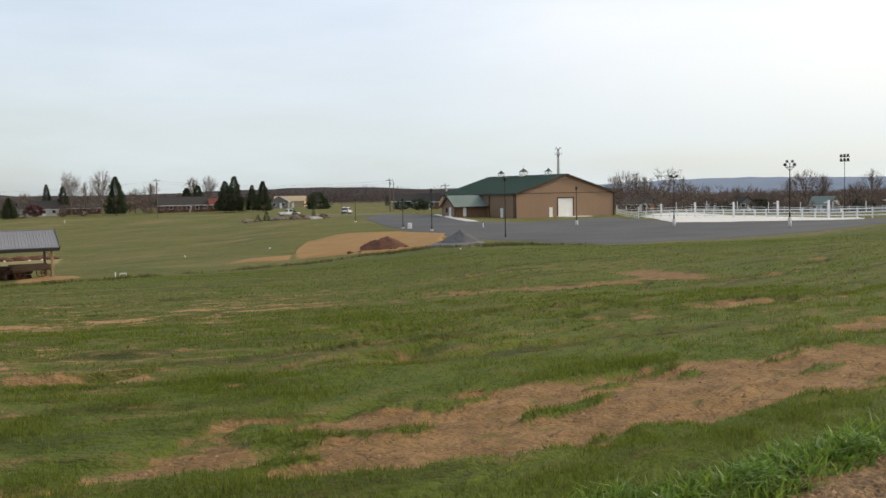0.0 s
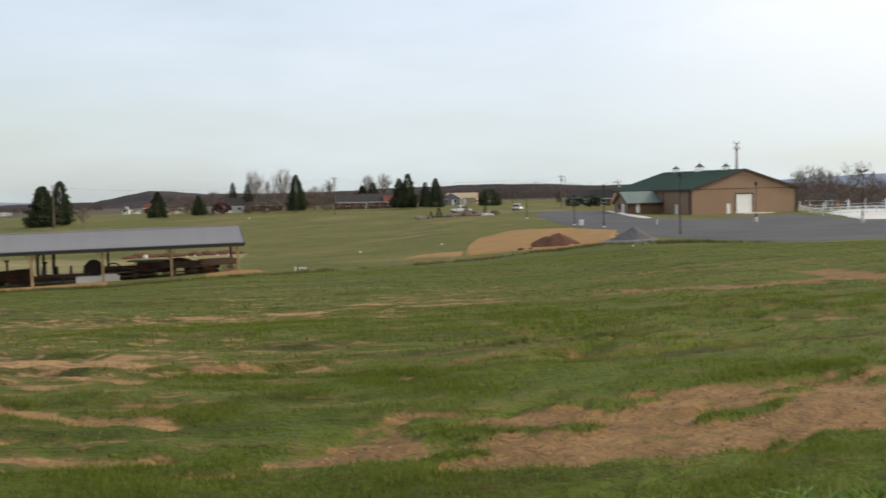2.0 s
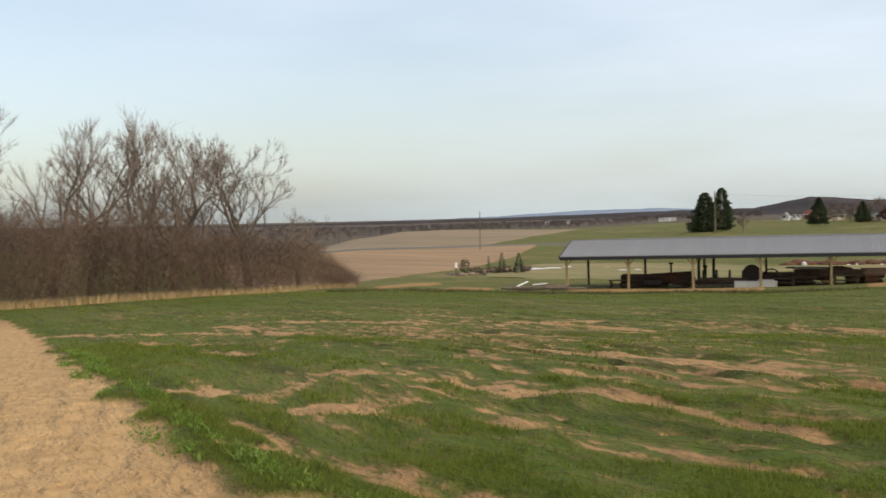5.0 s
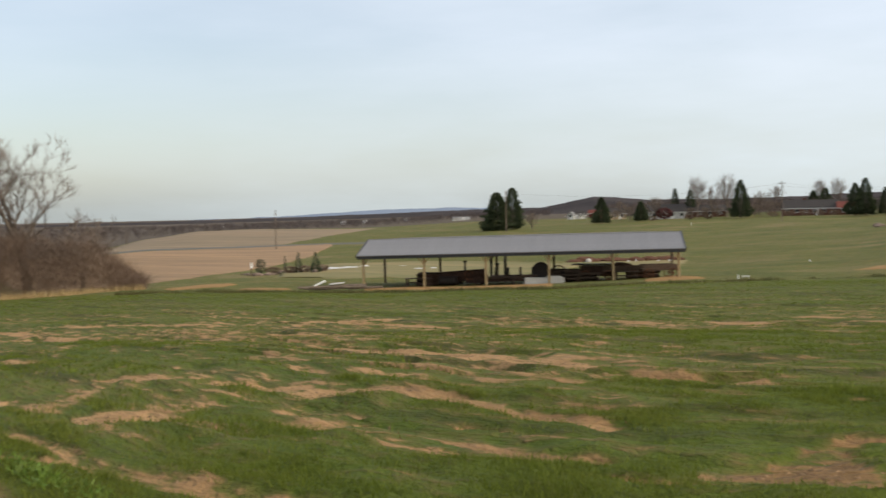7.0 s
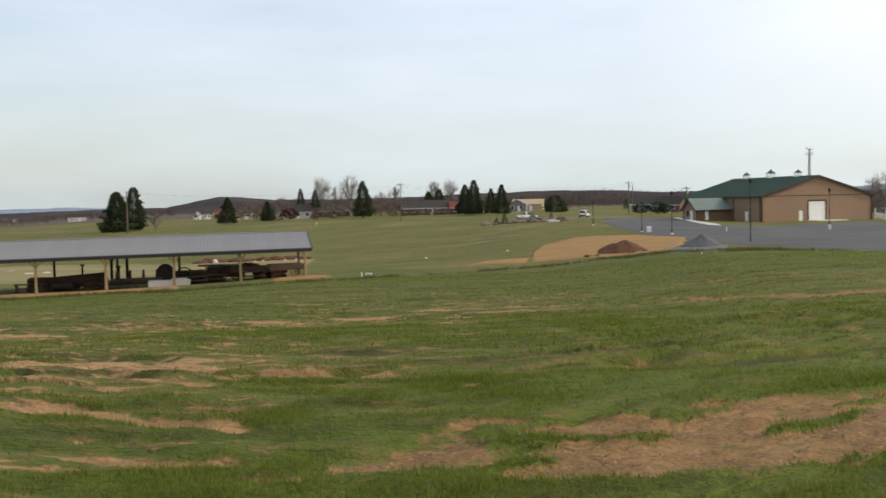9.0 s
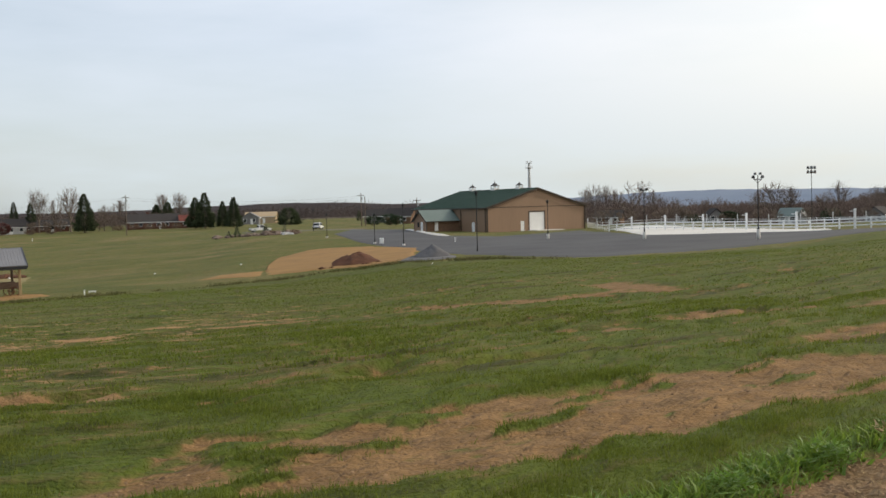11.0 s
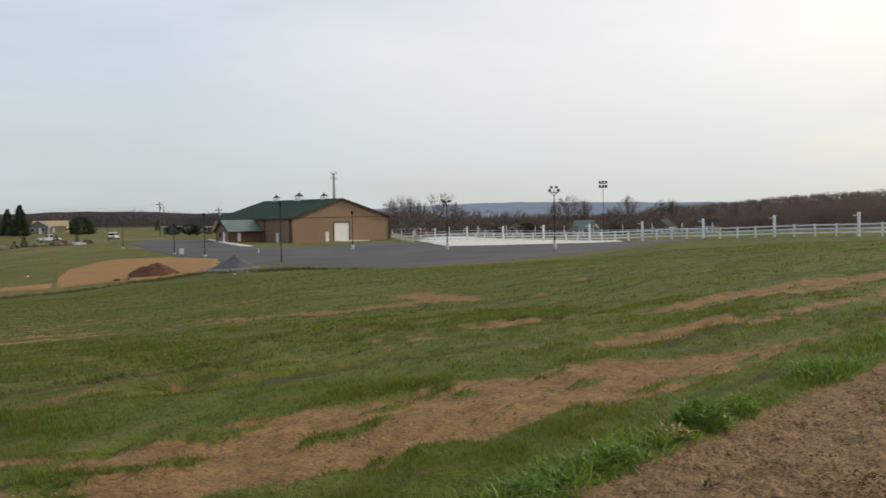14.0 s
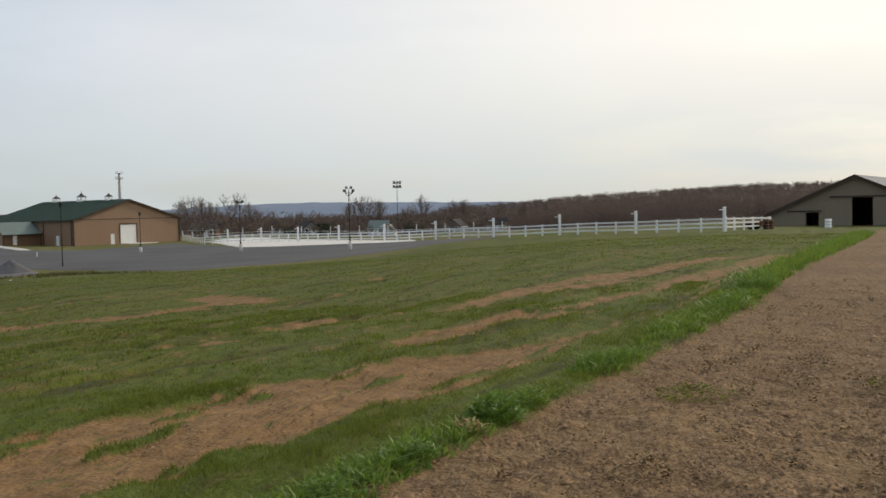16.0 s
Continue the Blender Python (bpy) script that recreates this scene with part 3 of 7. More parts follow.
# ---------------------------------------------------------------- ground sheet
def ground_material():
    m = bpy.data.materials.new("field_ground")
    m.use_nodes = True
    n, l = m.node_tree.nodes, m.node_tree.links
    b = n["Principled BSDF"]
    b.inputs["Roughness"].default_value = 0.95
    b.inputs["Specular IOR Level"].default_value = 0.15
    geo = n.new("ShaderNodeNewGeometry")

    def noise_node(scale, detail=4.0, vec=None):
        t = n.new("ShaderNodeTexNoise")
        t.inputs["Scale"].default_value, t.inputs["Detail"].default_value = scale, detail
        l.new(vec or geo.outputs["Position"], t.inputs["Vector"])
        return t.outputs["Fac"]

    def mix(fac, a, c):
        q = n.new("ShaderNodeMix")
        q.data_type = "RGBA"
        for s, v in ((0, fac), (6, a), (7, c)):
            if isinstance(v, tuple):
                q.inputs[s].default_value = (*v, 1)
            else:
                l.new(v, q.inputs[s])
        return q.outputs[2]

    def span(v, a, c, lo=0.0, hi=1.0):
        q = n.new("ShaderNodeMapRange")
        for s, x in (("From Min", a), ("From Max", c), ("To Min", lo), ("To Max", hi)):
            q.inputs[s].default_value = x
        l.new(v, q.inputs["Value"])
        return q.outputs[0]

    big, mid, small, tiny = noise_node(0.03), noise_node(0.25, 5), noise_node(2.2, 5), noise_node(28.0, 4)
    a_row = n.new("ShaderNodeAttribute")  # along and across the drill rows
    a_row.attribute_name = "rowuv"
    rot, rot2 = n.new("ShaderNodeMapping"), n.new("ShaderNodeMapping")
    rot.inputs["Scale"].default_value = (0.14, 1.0, 1.0)
    rot2.inputs["Scale"].default_value = (0.5, 1.0, 1.0)
    l.new(a_row.outputs["Vector"], rot.inputs[0])
    l.new(a_row.outputs["Vector"], rot2.inputs[0])
    rows, ragged, fine = noise_node(1.1, 6, rot.outputs[0]), noise_node(3.2, 7, rot2.outputs[0]), noise_node(11.0, 4, rot2.outputs[0])
    green = mix(span(mid, 0.35, 0.65), (0.067, 0.094, 0.0135), (0.096, 0.117, 0.0185))
    # dark streaks along the rows: shade between tussocks painted into the green
    green = mix(span(rows, 0.52, 0.64, 0, 0.85), green, (0.04, 0.042, 0.012))
    green = mix(span(noise_node(0.13, 5, rot.outputs[0]), 0.48, 0.68, 0, 0.4), green, (0.12, 0.112, 0.03))
    green = mix(span(fine, 0.5, 0.72, 0, 0.6), green, (0.04, 0.034, 0.013))
    a_mead = n.new("ShaderNodeAttribute")
    a_mead.attribute_name = "meadow"
    mead = mix(span(mid, 0.35, 0.65), (0.094, 0.108, 0.023), (0.128, 0.122, 0.032))
    mead = mix(span(noise_node(0.05, 5), 0.5, 0.66, 0, 0.85), mead, (0.2, 0.155, 0.07))
    mead = mix(span(big, 0.5, 0.7, 0, 0.6), mead, (0.084, 0.102, 0.026))
    mead = mix(span(small, 0.5, 0.75, 0, 0.4), mead, (0.08, 0.075, 0.028))
    mead = mix(span(noise_node(0.4, 6, rot.outputs[0]), 0.48, 0.66, 0, 0.7), mead, (0.17, 0.14, 0.05))
    mead = mix(span(noise_node(0.11, 6), 0.52, 0.66, 0, 0.7), mead, (0.066, 0.09, 0.02))
    mead = mix(span(noise_node(1.1, 6), 0.5, 0.68, 0, 0.55), mead, (0.06, 0.064, 0.02))
    green = mix(a_mead.outputs["Fac"], green, mead)
    a_for = n.new("ShaderNodeAttribute")
    a_for.attribute_name = "forest"
    green = mix(a_for.outputs["Fac"], green, mix(span(mid, 0.3, 0.7), (0.1092, 0.08232, 0.06552), (0.0714, 0.05544, 0.0462)))
    green = mix(span(tiny, 0.45, 0.75, 0, 0.4), green, (0.04, 0.04, 0.013))
    soil = mix(span(small, 0.35, 0.7), (0.255, 0.15, 0.066), (0.165, 0.096, 0.042))
    soil = mix(span(tiny, 0.5, 0.8, 0, 0.6), soil, (0.1092, 0.06552, 0.03528))
    # "dry" mask: front-lit brightness of the left ground, painted as paler soil
    a_front_lit = n.new("ShaderNodeAttribute")
    a_front_lit.attribute_name = "dry"
    vor = n.new("ShaderNodeTexVoronoi")
    vor.feature = "DISTANCE_TO_EDGE"
    vor.inputs["Scale"].default_value = 2.4
    warp = n.new("ShaderNodeVectorMath")
    warp.operation = "MULTIPLY_ADD"
    warp.inputs[1].default_value = (0.35, 0.35, 0.35)
    wn2 = n.new("ShaderNodeTexNoise")
    wn2.inputs["Scale"].default_value = 3.0
    l.new(geo.outputs["Position"], wn2.inputs["Vector"])
    l.new(wn2.outputs["Color"], warp.inputs[0])
    l.new(geo.outputs["Position"], warp.inputs[2])
    l.new(warp.outputs[0], vor.inputs["Vector"])
    soil = mix(span(vor.outputs["Distance"], 0.0, 0.06, 0.55, 0.0), soil, (0.11, 0.066, 0.036))
    # paler soil to the left stands in for sunlight from behind
    soil = mix(a_front_lit.outputs["Fac"], soil, mix(span(small, 0.35, 0.7), (0.37, 0.222, 0.105), (0.28, 0.162, 0.076)))
    lane_c = mix(span(mid, 0.35, 0.65), (0.185, 0.115, 0.054), (0.118, 0.072, 0.034))
    lane_c = mix(span(small, 0.42, 0.68, 0, 0.75), lane_c, (0.1, 0.06, 0.033))
    lane_c = mix(span(tiny, 0.45, 0.7, 0, 0.8), lane_c, (0.27, 0.185, 0.108))
    lane_c = mix(span(noise_node(9.0, 4), 0.52, 0.75, 0, 0.6), lane_c, (0.1, 0.058, 0.034))
    # the lane gets the same painted front-lit tone
    lane_c = mix(a_front_lit.outputs["Fac"], lane_c, mix(span(noise_node(5.0, 5), 0.35, 0.7), (0.47, 0.295, 0.14), (0.36, 0.22, 0.1)))
    a_soil, a_lane = n.new("ShaderNodeAttribute"), n.new("ShaderNodeAttribute")
    a_soil.attribute_name, a_lane.attribute_name = "soil", "lane"
    def madd(a, k, c):
        q = n.new("ShaderNodeMath")
        q.operation = "MULTIPLY_ADD"
        q.inputs[1].default_value = k
        l.new(a, q.inputs[0])
        l.new(c, q.inputs[2])
        return q.outputs[0]
    edge = madd(ragged, 2.1, madd(fine, 1.1, a_soil.outputs["Fac"]))
    thinned = mix(span(edge, 1.7, 2.15, 0, 0.65), green, (0.145, 0.11, 0.04))
    col = mix(span(edge, 2.06, 2.3), thinned, soil)
    col = mix(a_lane.outputs["Fac"], col, lane_c)
    l.new(col, b.inputs["Base Color"])
    bp = n.new("ShaderNodeBump")
    bp.inputs["Strength"].default_value, bp.inputs["Distance"].default_value = 0.6, 0.05
    l.new(tiny, bp.inputs["Height"])
    bp2 = n.new("ShaderNodeBump")
    bp2.inputs["Strength"].default_value, bp2.inputs["Distance"].default_value = 0.8, 0.22
    l.new(madd(rows, 0.6, madd(fine, 0.35, ragged)), bp2.inputs["Height"])
    l.new(bp2.outputs[0], bp.inputs["Normal"])
    l.new(bp.outputs[0], b.inputs["Normal"])
    return m


def micro(x, y):
    """Clods, ruts and tussocks near the lane."""
    r = np.hypot(x, y)
    f = np.clip(1 - r / 60, 0, 1)
    q = lane_q(x, y)
    along = x * 0.85 + y * 0.3
    ridge = (fnoise(along / 5, q, 0.8, 71) - 0.5) * 0.13 * np.clip(1 - r / 110, 0, 1) * np.clip(q, 0, 1)
    clods = (fnoise(x, y, 0.2, 81) - 0.5) * np.where(x > 0, 0.13, 0.04) * np.clip(-q * 3, 0, 1) * np.clip(1 - r / 25, 0, 1)
    tuss = np.clip(fnoise(along / 1.8, q, 0.55, 72) - 0.46, 0, 0.3) * 0.2 * np.clip(1 - r / 70, 0, 1) * np.clip(q - 0.6, 0, 1)
    return ridge + tuss + clods - furrow(x, y) * 0.13 * np.clip(1.2 - r / 90, 0, 1) + ((fnoise(x, y, 1.6, 11) - 0.5) * 0.045 + (fnoise(x, y, 0.4, 12) - 0.5) * 0.055) * f + (fnoise(x, y, 14, 13) - 0.5) * 0.35 * np.clip((r - 20) / 40, 0, 1) * np.clip(1 - (r - 400) / 300, 0, 1) * 0.5


def build_ground():
    az = np.concatenate([np.arange(-180, -72, 3.0), np.arange(-72, 54, 0.2), np.arange(54, 180, 3.0)])
    rad = np.concatenate([[0.0, 1, 2, 3, 3.6], np.exp(np.linspace(np.log(4.0), np.log(30), 220)), np.exp(np.linspace(np.log(30.25), np.log(90), 190)), np.exp(np.linspace(np.log(91.5), np.log(4200), 170))])
    A, R = np.meshgrid(np.radians(az), rad, indexing="ij")
    X, Y = R * np.sin(A), R * np.cos(A)
    X[:, 0] += 0.3  # the sheet closes a step beside the standpoint
    Y[:, 0] -= 0.4
    b, lane = bare(X.ravel(), Y.ravel())
    Z = ground_z(X.ravel(), Y.ravel()) + micro(X.ravel(), Y.ravel()) - np.clip(b * 1.4, 0, 1) * 0.05
    na, nr = A.shape
    i, j = np.meshgrid(np.arange(na), np.arange(nr - 1), indexing="ij")
    i2 = (i + 1) % na
    F = np.stack([i * nr + j, i2 * nr + j, i2 * nr + j + 1, i * nr + j + 1], -1).reshape(-1, 4)
    me = np_mesh("ground", np.stack([X.ravel(), Y.ravel(), Z], 1), F, ground_material(), True)
    rr, aa = np.hypot(X.ravel(), Y.ravel()), np.degrees(np.arctan2(X.ravel(), Y.ravel()))
    reach = field_reach(aa)
    mead = np.clip((rr - reach + (fnoise(X.ravel(), Y.ravel(), 9, 51) - 0.5) * 8) / 6 + 0.5, 0, 1)
    wood = np.interp(aa, [-75, -50, -46, -40, -34, -30, -12, -8, 6, 9, 14, 30, 45], [430, 520, 560, 560, 520, 480, 470, 620, 560, 300, 262, 262, 300])
    forest = np.clip((rr - wood) / 25 + 0.5, 0, 1)
    # "dry" grows towards -x, where the ground is painted as front-lit
    for nm, arr in (("soil", b), ("lane", lane), ("meadow", mead), ("forest", forest), ("dry", np.clip((-X.ravel() - 1.5) / 5, 0, 1) * np.clip((60 - rr) / 20, 0, 1))):
        at_ = me.attributes.new(nm, "FLOAT", "POINT")
        at_.data.foreach_set("value", arr.astype(np.float32))
    uv = me.attributes.new("rowuv", "FLOAT_VECTOR", "POINT")
    xf, yf = X.ravel(), Y.ravel()
    uv.data.foreach_set("vector", np.stack([xf * 0.85 + yf * 0.3, lane_q(xf, yf), 0 * xf], 1).astype(np.float32).ravel())
    tagged(new("ground", me), "rolling spring field of patchy green grass and bare tan soil", "ground", kind="structure")


build_ground()


def drape(name, near, far, material, label, category, lift=0.06, rows=24, per=8, fray=0.0):
    """A thin sheet lying on the ground between two edges given as (azimuth, range)."""
    def refine(pts):
        p = np.array([xy(*q) for q in pts])
        t = np.linspace(0, len(p) - 1, (len(p) - 1) * per + 1)
        return np.stack([np.interp(t, np.arange(len(p)), p[:, k]) for k in (0, 1)], 1)
    a, b = refine(near), refine(far)
    t = np.linspace(0, 1, rows + 1)[None, :, None]
    P = a[:, None, :] * (1 - t) + b[:, None, :] * t
    if fray:
        k = np.zeros(P.shape[:2])
        k[0], k[-1], k[:, 0], k[:, -1] = 1, 1, 1, 1
        P = P + k[..., None] * np.stack([fnoise(P[..., 0], P[..., 1], 4, 21) - 0.5, fnoise(P[..., 0], P[..., 1], 4, 31) - 0.5], -1) * fray
    n, m = P.shape[:2]
    X, Y = P[..., 0].ravel(), P[..., 1].ravel()
    rim = np.ones((n, m))
    rim[0], rim[-1], rim[:, 0], rim[:, -1] = 0, 0, 0, 0
    Z = ground_z(X, Y) + micro(X, Y) + np.where(rim.ravel() > 0, lift, -0.02)
    i, j = np.meshgrid(np.arange(n - 1), np.arange(m - 1), indexing="ij")
    F = np.stack([i * m + j, (i + 1) * m + j, (i + 1) * m + j + 1, i * m + j + 1], -1).reshape(-1, 4)
    return tagged(new(name, np_mesh(name, np.stack([X, Y, Z], 1), F, material, True)), label, category, kind="structure")


drape("road_parking_lot", [(-4.49, 213), (-3.08, 162), (-1.17, 136), (1.05, 116), (3.6, 105), (9.7, 88), (16, 94.5), (22.4, 106.5), (25.5, 114), (27.5, 122)],
      [(-3.4, 249), (-2.4, 246), (-0.4, 240), (1.3, 180), (4.9, 176), (9.4, 205), (12.9, 147), (18.6, 136), (22.4, 131), (27.6, 123)], M["asphalt"],
      "dark grey asphalt parking lot beside the metal building", "parking lot", per=10, rows=40, lift=0.07)
drape("pavement_arena_sand", [(10.9, 206), (12.9, 146), (18.6, 135.5), (22.6, 130.5)], [(12.0, 214), (14.2, 195), (18.6, 153), (22.7, 134)], M["pale_sand"],
      "pale raked sand strip along the white fence", "sand", lift=0.12, per=12)
drape("ground_clay_pad", [(-8.3, 112), (-7.3, 105), (-4.8, 102), (-2.0, 99), (-0.2, 101)], [(-8.2, 119), (-7.6, 136), (-5.9, 149), (-2.6, 145), (0.4, 130)], M["sand"],
      "levelled pad of orange clay sand", "bare earth", per=14, lift=0.09, fray=4.0)
drape("road_gravel_apron", [(-1.0, 100.5), (0.6, 99.5), (2.3, 101)], [(-0.4, 107), (1.0, 109), (2.4, 105)], M["gravel"], "grey stone dust apron at the lot's edge", "gravel", lift=0.11, fray=1.0)
drape("ground_dry_meadow", [(-43.5, 128), (-40, 119), (-36, 118), (-31, 121), (-26.5, 135)], [(-43.5, 152), (-40, 168), (-35, 166), (-30, 158), (-26.5, 146)], M["dry_turf"],
      "dry straw-coloured turf behind the shed", "grass", per=12, rows=30, lift=0.07, fray=6)
drape("ground_far_bank", [(-27.5, 142), (-24, 140), (-20.6, 140)], [(-27.5, 152), (-24, 154), (-20.6, 152)], M["dry_turf"], "dry turf along a low earth bank", "grass", per=12, rows=10, lift=0.08, fray=2)
drape("ground_stubble_field", [(-56, 98), (-51.5, 108), (-49.5, 126), (-46.9, 144), (-43.7, 168), (-41.3, 215), (-40.4, 256)],
      [(-60, 262), (-55, 272), (-51.3, 280), (-47, 285), (-43.8, 287), (-41.6, 282), (-40.2, 278)], M["stubble"], "harvested tan corn stubble field", "field", per=10, rows=40, lift=0.1, fray=2)
drape("ground_far_stubble_hill", [(-60, 285), (-52, 291), (-47, 296), (-43.0, 300)], [(-62, 470), (-52.5, 486), (-47, 510), (-37.6, 500)], M["stubble_pale"],
      "pale stubble hill beyond the farm road", "field", per=12, rows=40, lift=0.2, fray=4)
drape("road_farm_lane", [(-62, 274), (-55, 279), (-50, 283), (-45, 287), (-40, 276), (-35, 262)], [(-62, 281), (-55, 286), (-50, 290), (-45, 294), (-40, 283), (-35, 269)],
      M["grey_road"], "narrow grey farm road across the fields", "road", per=14, rows=4, lift=0.25)
drape("road_cross_street", [(-9.5, 262), (-8, 262), (-6, 258), (-3.2, 249)], [(-9.5, 266), (-8, 266), (-6, 263), (-2.4, 254)], M["grey_road"], "grey side road behind the lot", "road", per=14, rows=4, lift=0.12)
for nr, fr in (([(-49.2, 90.5), (-46.5, 101), (-45.4, 109)], [(-49.6, 95), (-47.6, 107), (-45.8, 114)]), ([(-45.6, 92), (-42.5, 92)], [(-45.3, 97), (-42.5, 97)]),
               ([(-30.6, 84), (-29.4, 82), (-27.9, 84)], [(-30.6, 95), (-29.2, 95), (-27.8, 95)]), ([(-38.6, 93.5), (-35.8, 90.5), (-32.9, 88), (-29.8, 88)], [(-38.6, 98), (-35.8, 97), (-32.9, 95), (-29.8, 94)]),
               ([(-22.9, 88), (-21.3, 86.5), (-19.6, 91)], [(-22.9, 92), (-21.3, 103), (-19.8, 97)]), ([(-12.2, 106), (-8.4, 104)], [(-11.0, 111), (-8.3, 112)])):
    drape("ground_bare_patch", nr, fr, M["sand"], "bare tan earth patch in the grass", "bare earth", lift=0.08, rows=8, fray=1.0)

# ---------------------------------------------------------------- metal arena building
def ribbed(mesh, x0, x1, z0, z1, y, step=0.9, out=-1):
    """Upright ribs on a wall in the plane y, facing -y (out=-1)."""
    k = int((x1 - x0) / step)
    for i in range(1, k):
        mesh.box(x0 + i * (x1 - x0) / k, y + out * 0.02, z0, 0.06, 0.04, z1 - z0)
    return mesh


def arena():
    W, L, H, RISE = 26.0, 29.0, 5.1, 3.85
    bx, by = 15.38, 209.4
    T = thing("arena_building", "large tan metal riding arena with a green roof and three cupolas", "building", pose(bx, by, -3.8, 0, 0, 30.9))
    t = 0.2
    # gable wall with door openings: pieces round the openings
    front = Mesh()
    doors = [(8.55, 9.55, 2.12), (10.85, 14.9, 3.95)]

    def slab(x0, x1, z0, z1):
        front.box((x0 + x1) / 2, t / 2, z0, x1 - x0, t, z1 - z0)
    slab(0, 8.55, -0.6, H), slab(9.55, 10.85, -0.6, H), slab(14.9, W, -0.6, H), slab(8.55, 9.55, 2.12, H), slab(10.85, 14.9, 3.95, H)
    slab(8.55, 9.55, -0.6, 0), slab(10.85, 14.9, -0.6, 0)
    front.solid([(0, 0, H), (W, 0, H), (W / 2, 0, H + RISE)], [(0, t, H), (W, t, H), (W / 2, t, H + RISE)])
    part("wall_front", front, M["siding"], T)
    side = Mesh()
    side.box(t / 2, L / 2, -0.6, t, L - 0.4, H + 0.6)
    part("wall_side", side, M["siding"], T)
    part("wall_side", Mesh().box(W - t / 2, L / 2, -0.6, t, L - 0.4, H + 0.6), M["siding"], T)
    back = Mesh().box(W / 2, L - t / 2, -0.6, W, t, H + 0.6)
    back.solid([(0, L - t, H), (W, L - t, H), (W / 2, L - t, H + RISE)], [(0, L, H), (W, L, H), (W / 2, L, H + RISE)])
    part("wall_back", back, M["siding"], T)
    # roof: two thick slopes with ribs
    for s in (0, 1):
        r = Mesh()
        ov, th = 0.45, 0.14
        k = RISE / (W / 2)

        def P(u, y, dz):
            x = u if s == 0 else W - u
            return (x, y, H + min(u, W / 2) * k + dz + 0.04)
        r.solid([P(-ov, -ov, 0), P(W / 2, -ov, 0), P(W / 2, -ov, th), P(-ov, -ov, th)], [P(-ov, L + ov, 0), P(W / 2, L + ov, 0), P(W / 2, L + ov, th), P(-ov, L + ov, th)])
        ribs = []
        for i in range(34):
            y = -ov + (i + 0.5) * (L + 2 * ov) / 34
            rib = Mesh()
            rib.solid([P(-ov, y - 0.04, th), P(W / 2, y - 0.04, th), P(W / 2, y - 0.04, th + 0.05), P(-ov, y - 0.04, th + 0.05)],
                    [P(-ov, y + 0.04, th), P(W / 2, y + 0.04, th), P(W / 2, y + 0.04, th + 0.05), P(-ov, y + 0.04, th + 0.05)])
            ribs.append(rib)
        top = part("roof", r, M["green_roof"], T, "dark green ribbed metal roof")
        for rib in ribs:
            part("roof_rib", rib, M["green_roof"], top)
        # dark rake board and eave gutter
        part("rake_trim", Mesh().solid([P(-ov, -ov - 0.06, -0.22), P(W / 2, -ov - 0.06, -0.22), P(W / 2, -ov - 0.06, 0.16), P(-ov, -ov - 0.06, 0.16)],
                                       [P(-ov, -ov, -0.22), P(W / 2, -ov, -0.22), P(W / 2, -ov, 0.16), P(-ov, -ov, 0.16)]), M["siding_dark"], T, "dark brown rake board")
        part("gutter", Mesh().solid([P(-ov - 0.12, -ov, -0.12), P(-ov, -ov, -0.12), P(-ov, -ov, 0.1), P(-ov - 0.12, -ov, 0.1)],
                                    [P(-ov - 0.12, L + ov, -0.12), P(-ov, L + ov, -0.12), P(-ov, L + ov, 0.1), P(-ov - 0.12, L + ov, 0.1)]), M["siding_dark"], T, "dark brown gutter")
    for x, y in ((-0.07, -0.07), (W + 0.07, -0.07)):
        part("corner_trim", Mesh().box(x, y, -0.2, 0.22, 0.22, H), M["siding_dark"], T, "dark brown corner trim")
    for y in (9.7, 0.6):
        part("downspout", Mesh().box(-0.1, y, -0.1, 0.12, 0.12, H), M["siding_dark"], T)
    part("wall_band", Mesh().box(W / 2, -0.03, H - 0.06, W, 0.05, 0.12), M["siding_dark"], T, "dark seam across the gable at eave height")
    # doors
    d = part("overhead_door", Mesh().box(12.875, 0.12, 0.02, 4.04, 0.1, 3.9), M["white_paint"], T, "white overhead door, closed")
    for i in range(1, 6):
        part("door_panel", Mesh().box(12.875, 0.055, 0.06 + (i - 1) * 0.78, 3.9, 0.03, 0.7, bevel=0.01), M["white_paint"], d)
    part("door_frame", Mesh().box(10.75, -0.05, 0, 0.18, 0.08, 4.1).box(15.0, -0.05, 0, 0.18, 0.08, 4.1).box(12.875, -0.05, 4.0, 4.3, 0.08, 0.18), M["siding_dark"], T)
    d = part("entry_door", Mesh().box(9.05, 0.1, 0.02, 0.98, 0.08, 2.08), M["white_paint"], T, "white steel entry door")
    part("door_handle", Mesh().box(9.4, 0.03, 1.0, 0.06, 0.06, 0.16), M["galvanised"], d)
    d = part("side_door", Mesh().box(-0.05, 5.1, 0.02, 0.08, 0.95, 2.05), M["white_paint"], T, "white steel side door")
    part("door_handle", Mesh().box(-0.12, 5.4, 1.0, 0.06, 0.06, 0.16), M["galvanised"], d)
    # cupolas on the ridge
    for y, q in ((6.1, 0.66), (15.3, 0.82), (24.2, 0.66)):
        z = H + RISE - 0.75
        c = part("cupola", Mesh().box(W / 2, y, z, 1.75 * q, 1.75 * q, 1.0), M["white_paint"], T, "white louvred cupola with a green cap")
        part("cupola_base", Mesh().box(W / 2, y, z + 0.62, 1.95 * q, 1.95 * q, 0.14, taper=0.94), M["white_paint"], c)
        for sx in (-1, 1):
            for sy in (-1, 1):
                part("cupola_post", Mesh().box(W / 2 + sx * 0.72 * q, y + sy * 0.72 * q, z + 1.0, 0.15, 0.15, 0.85 * q), M["white_paint"], c)
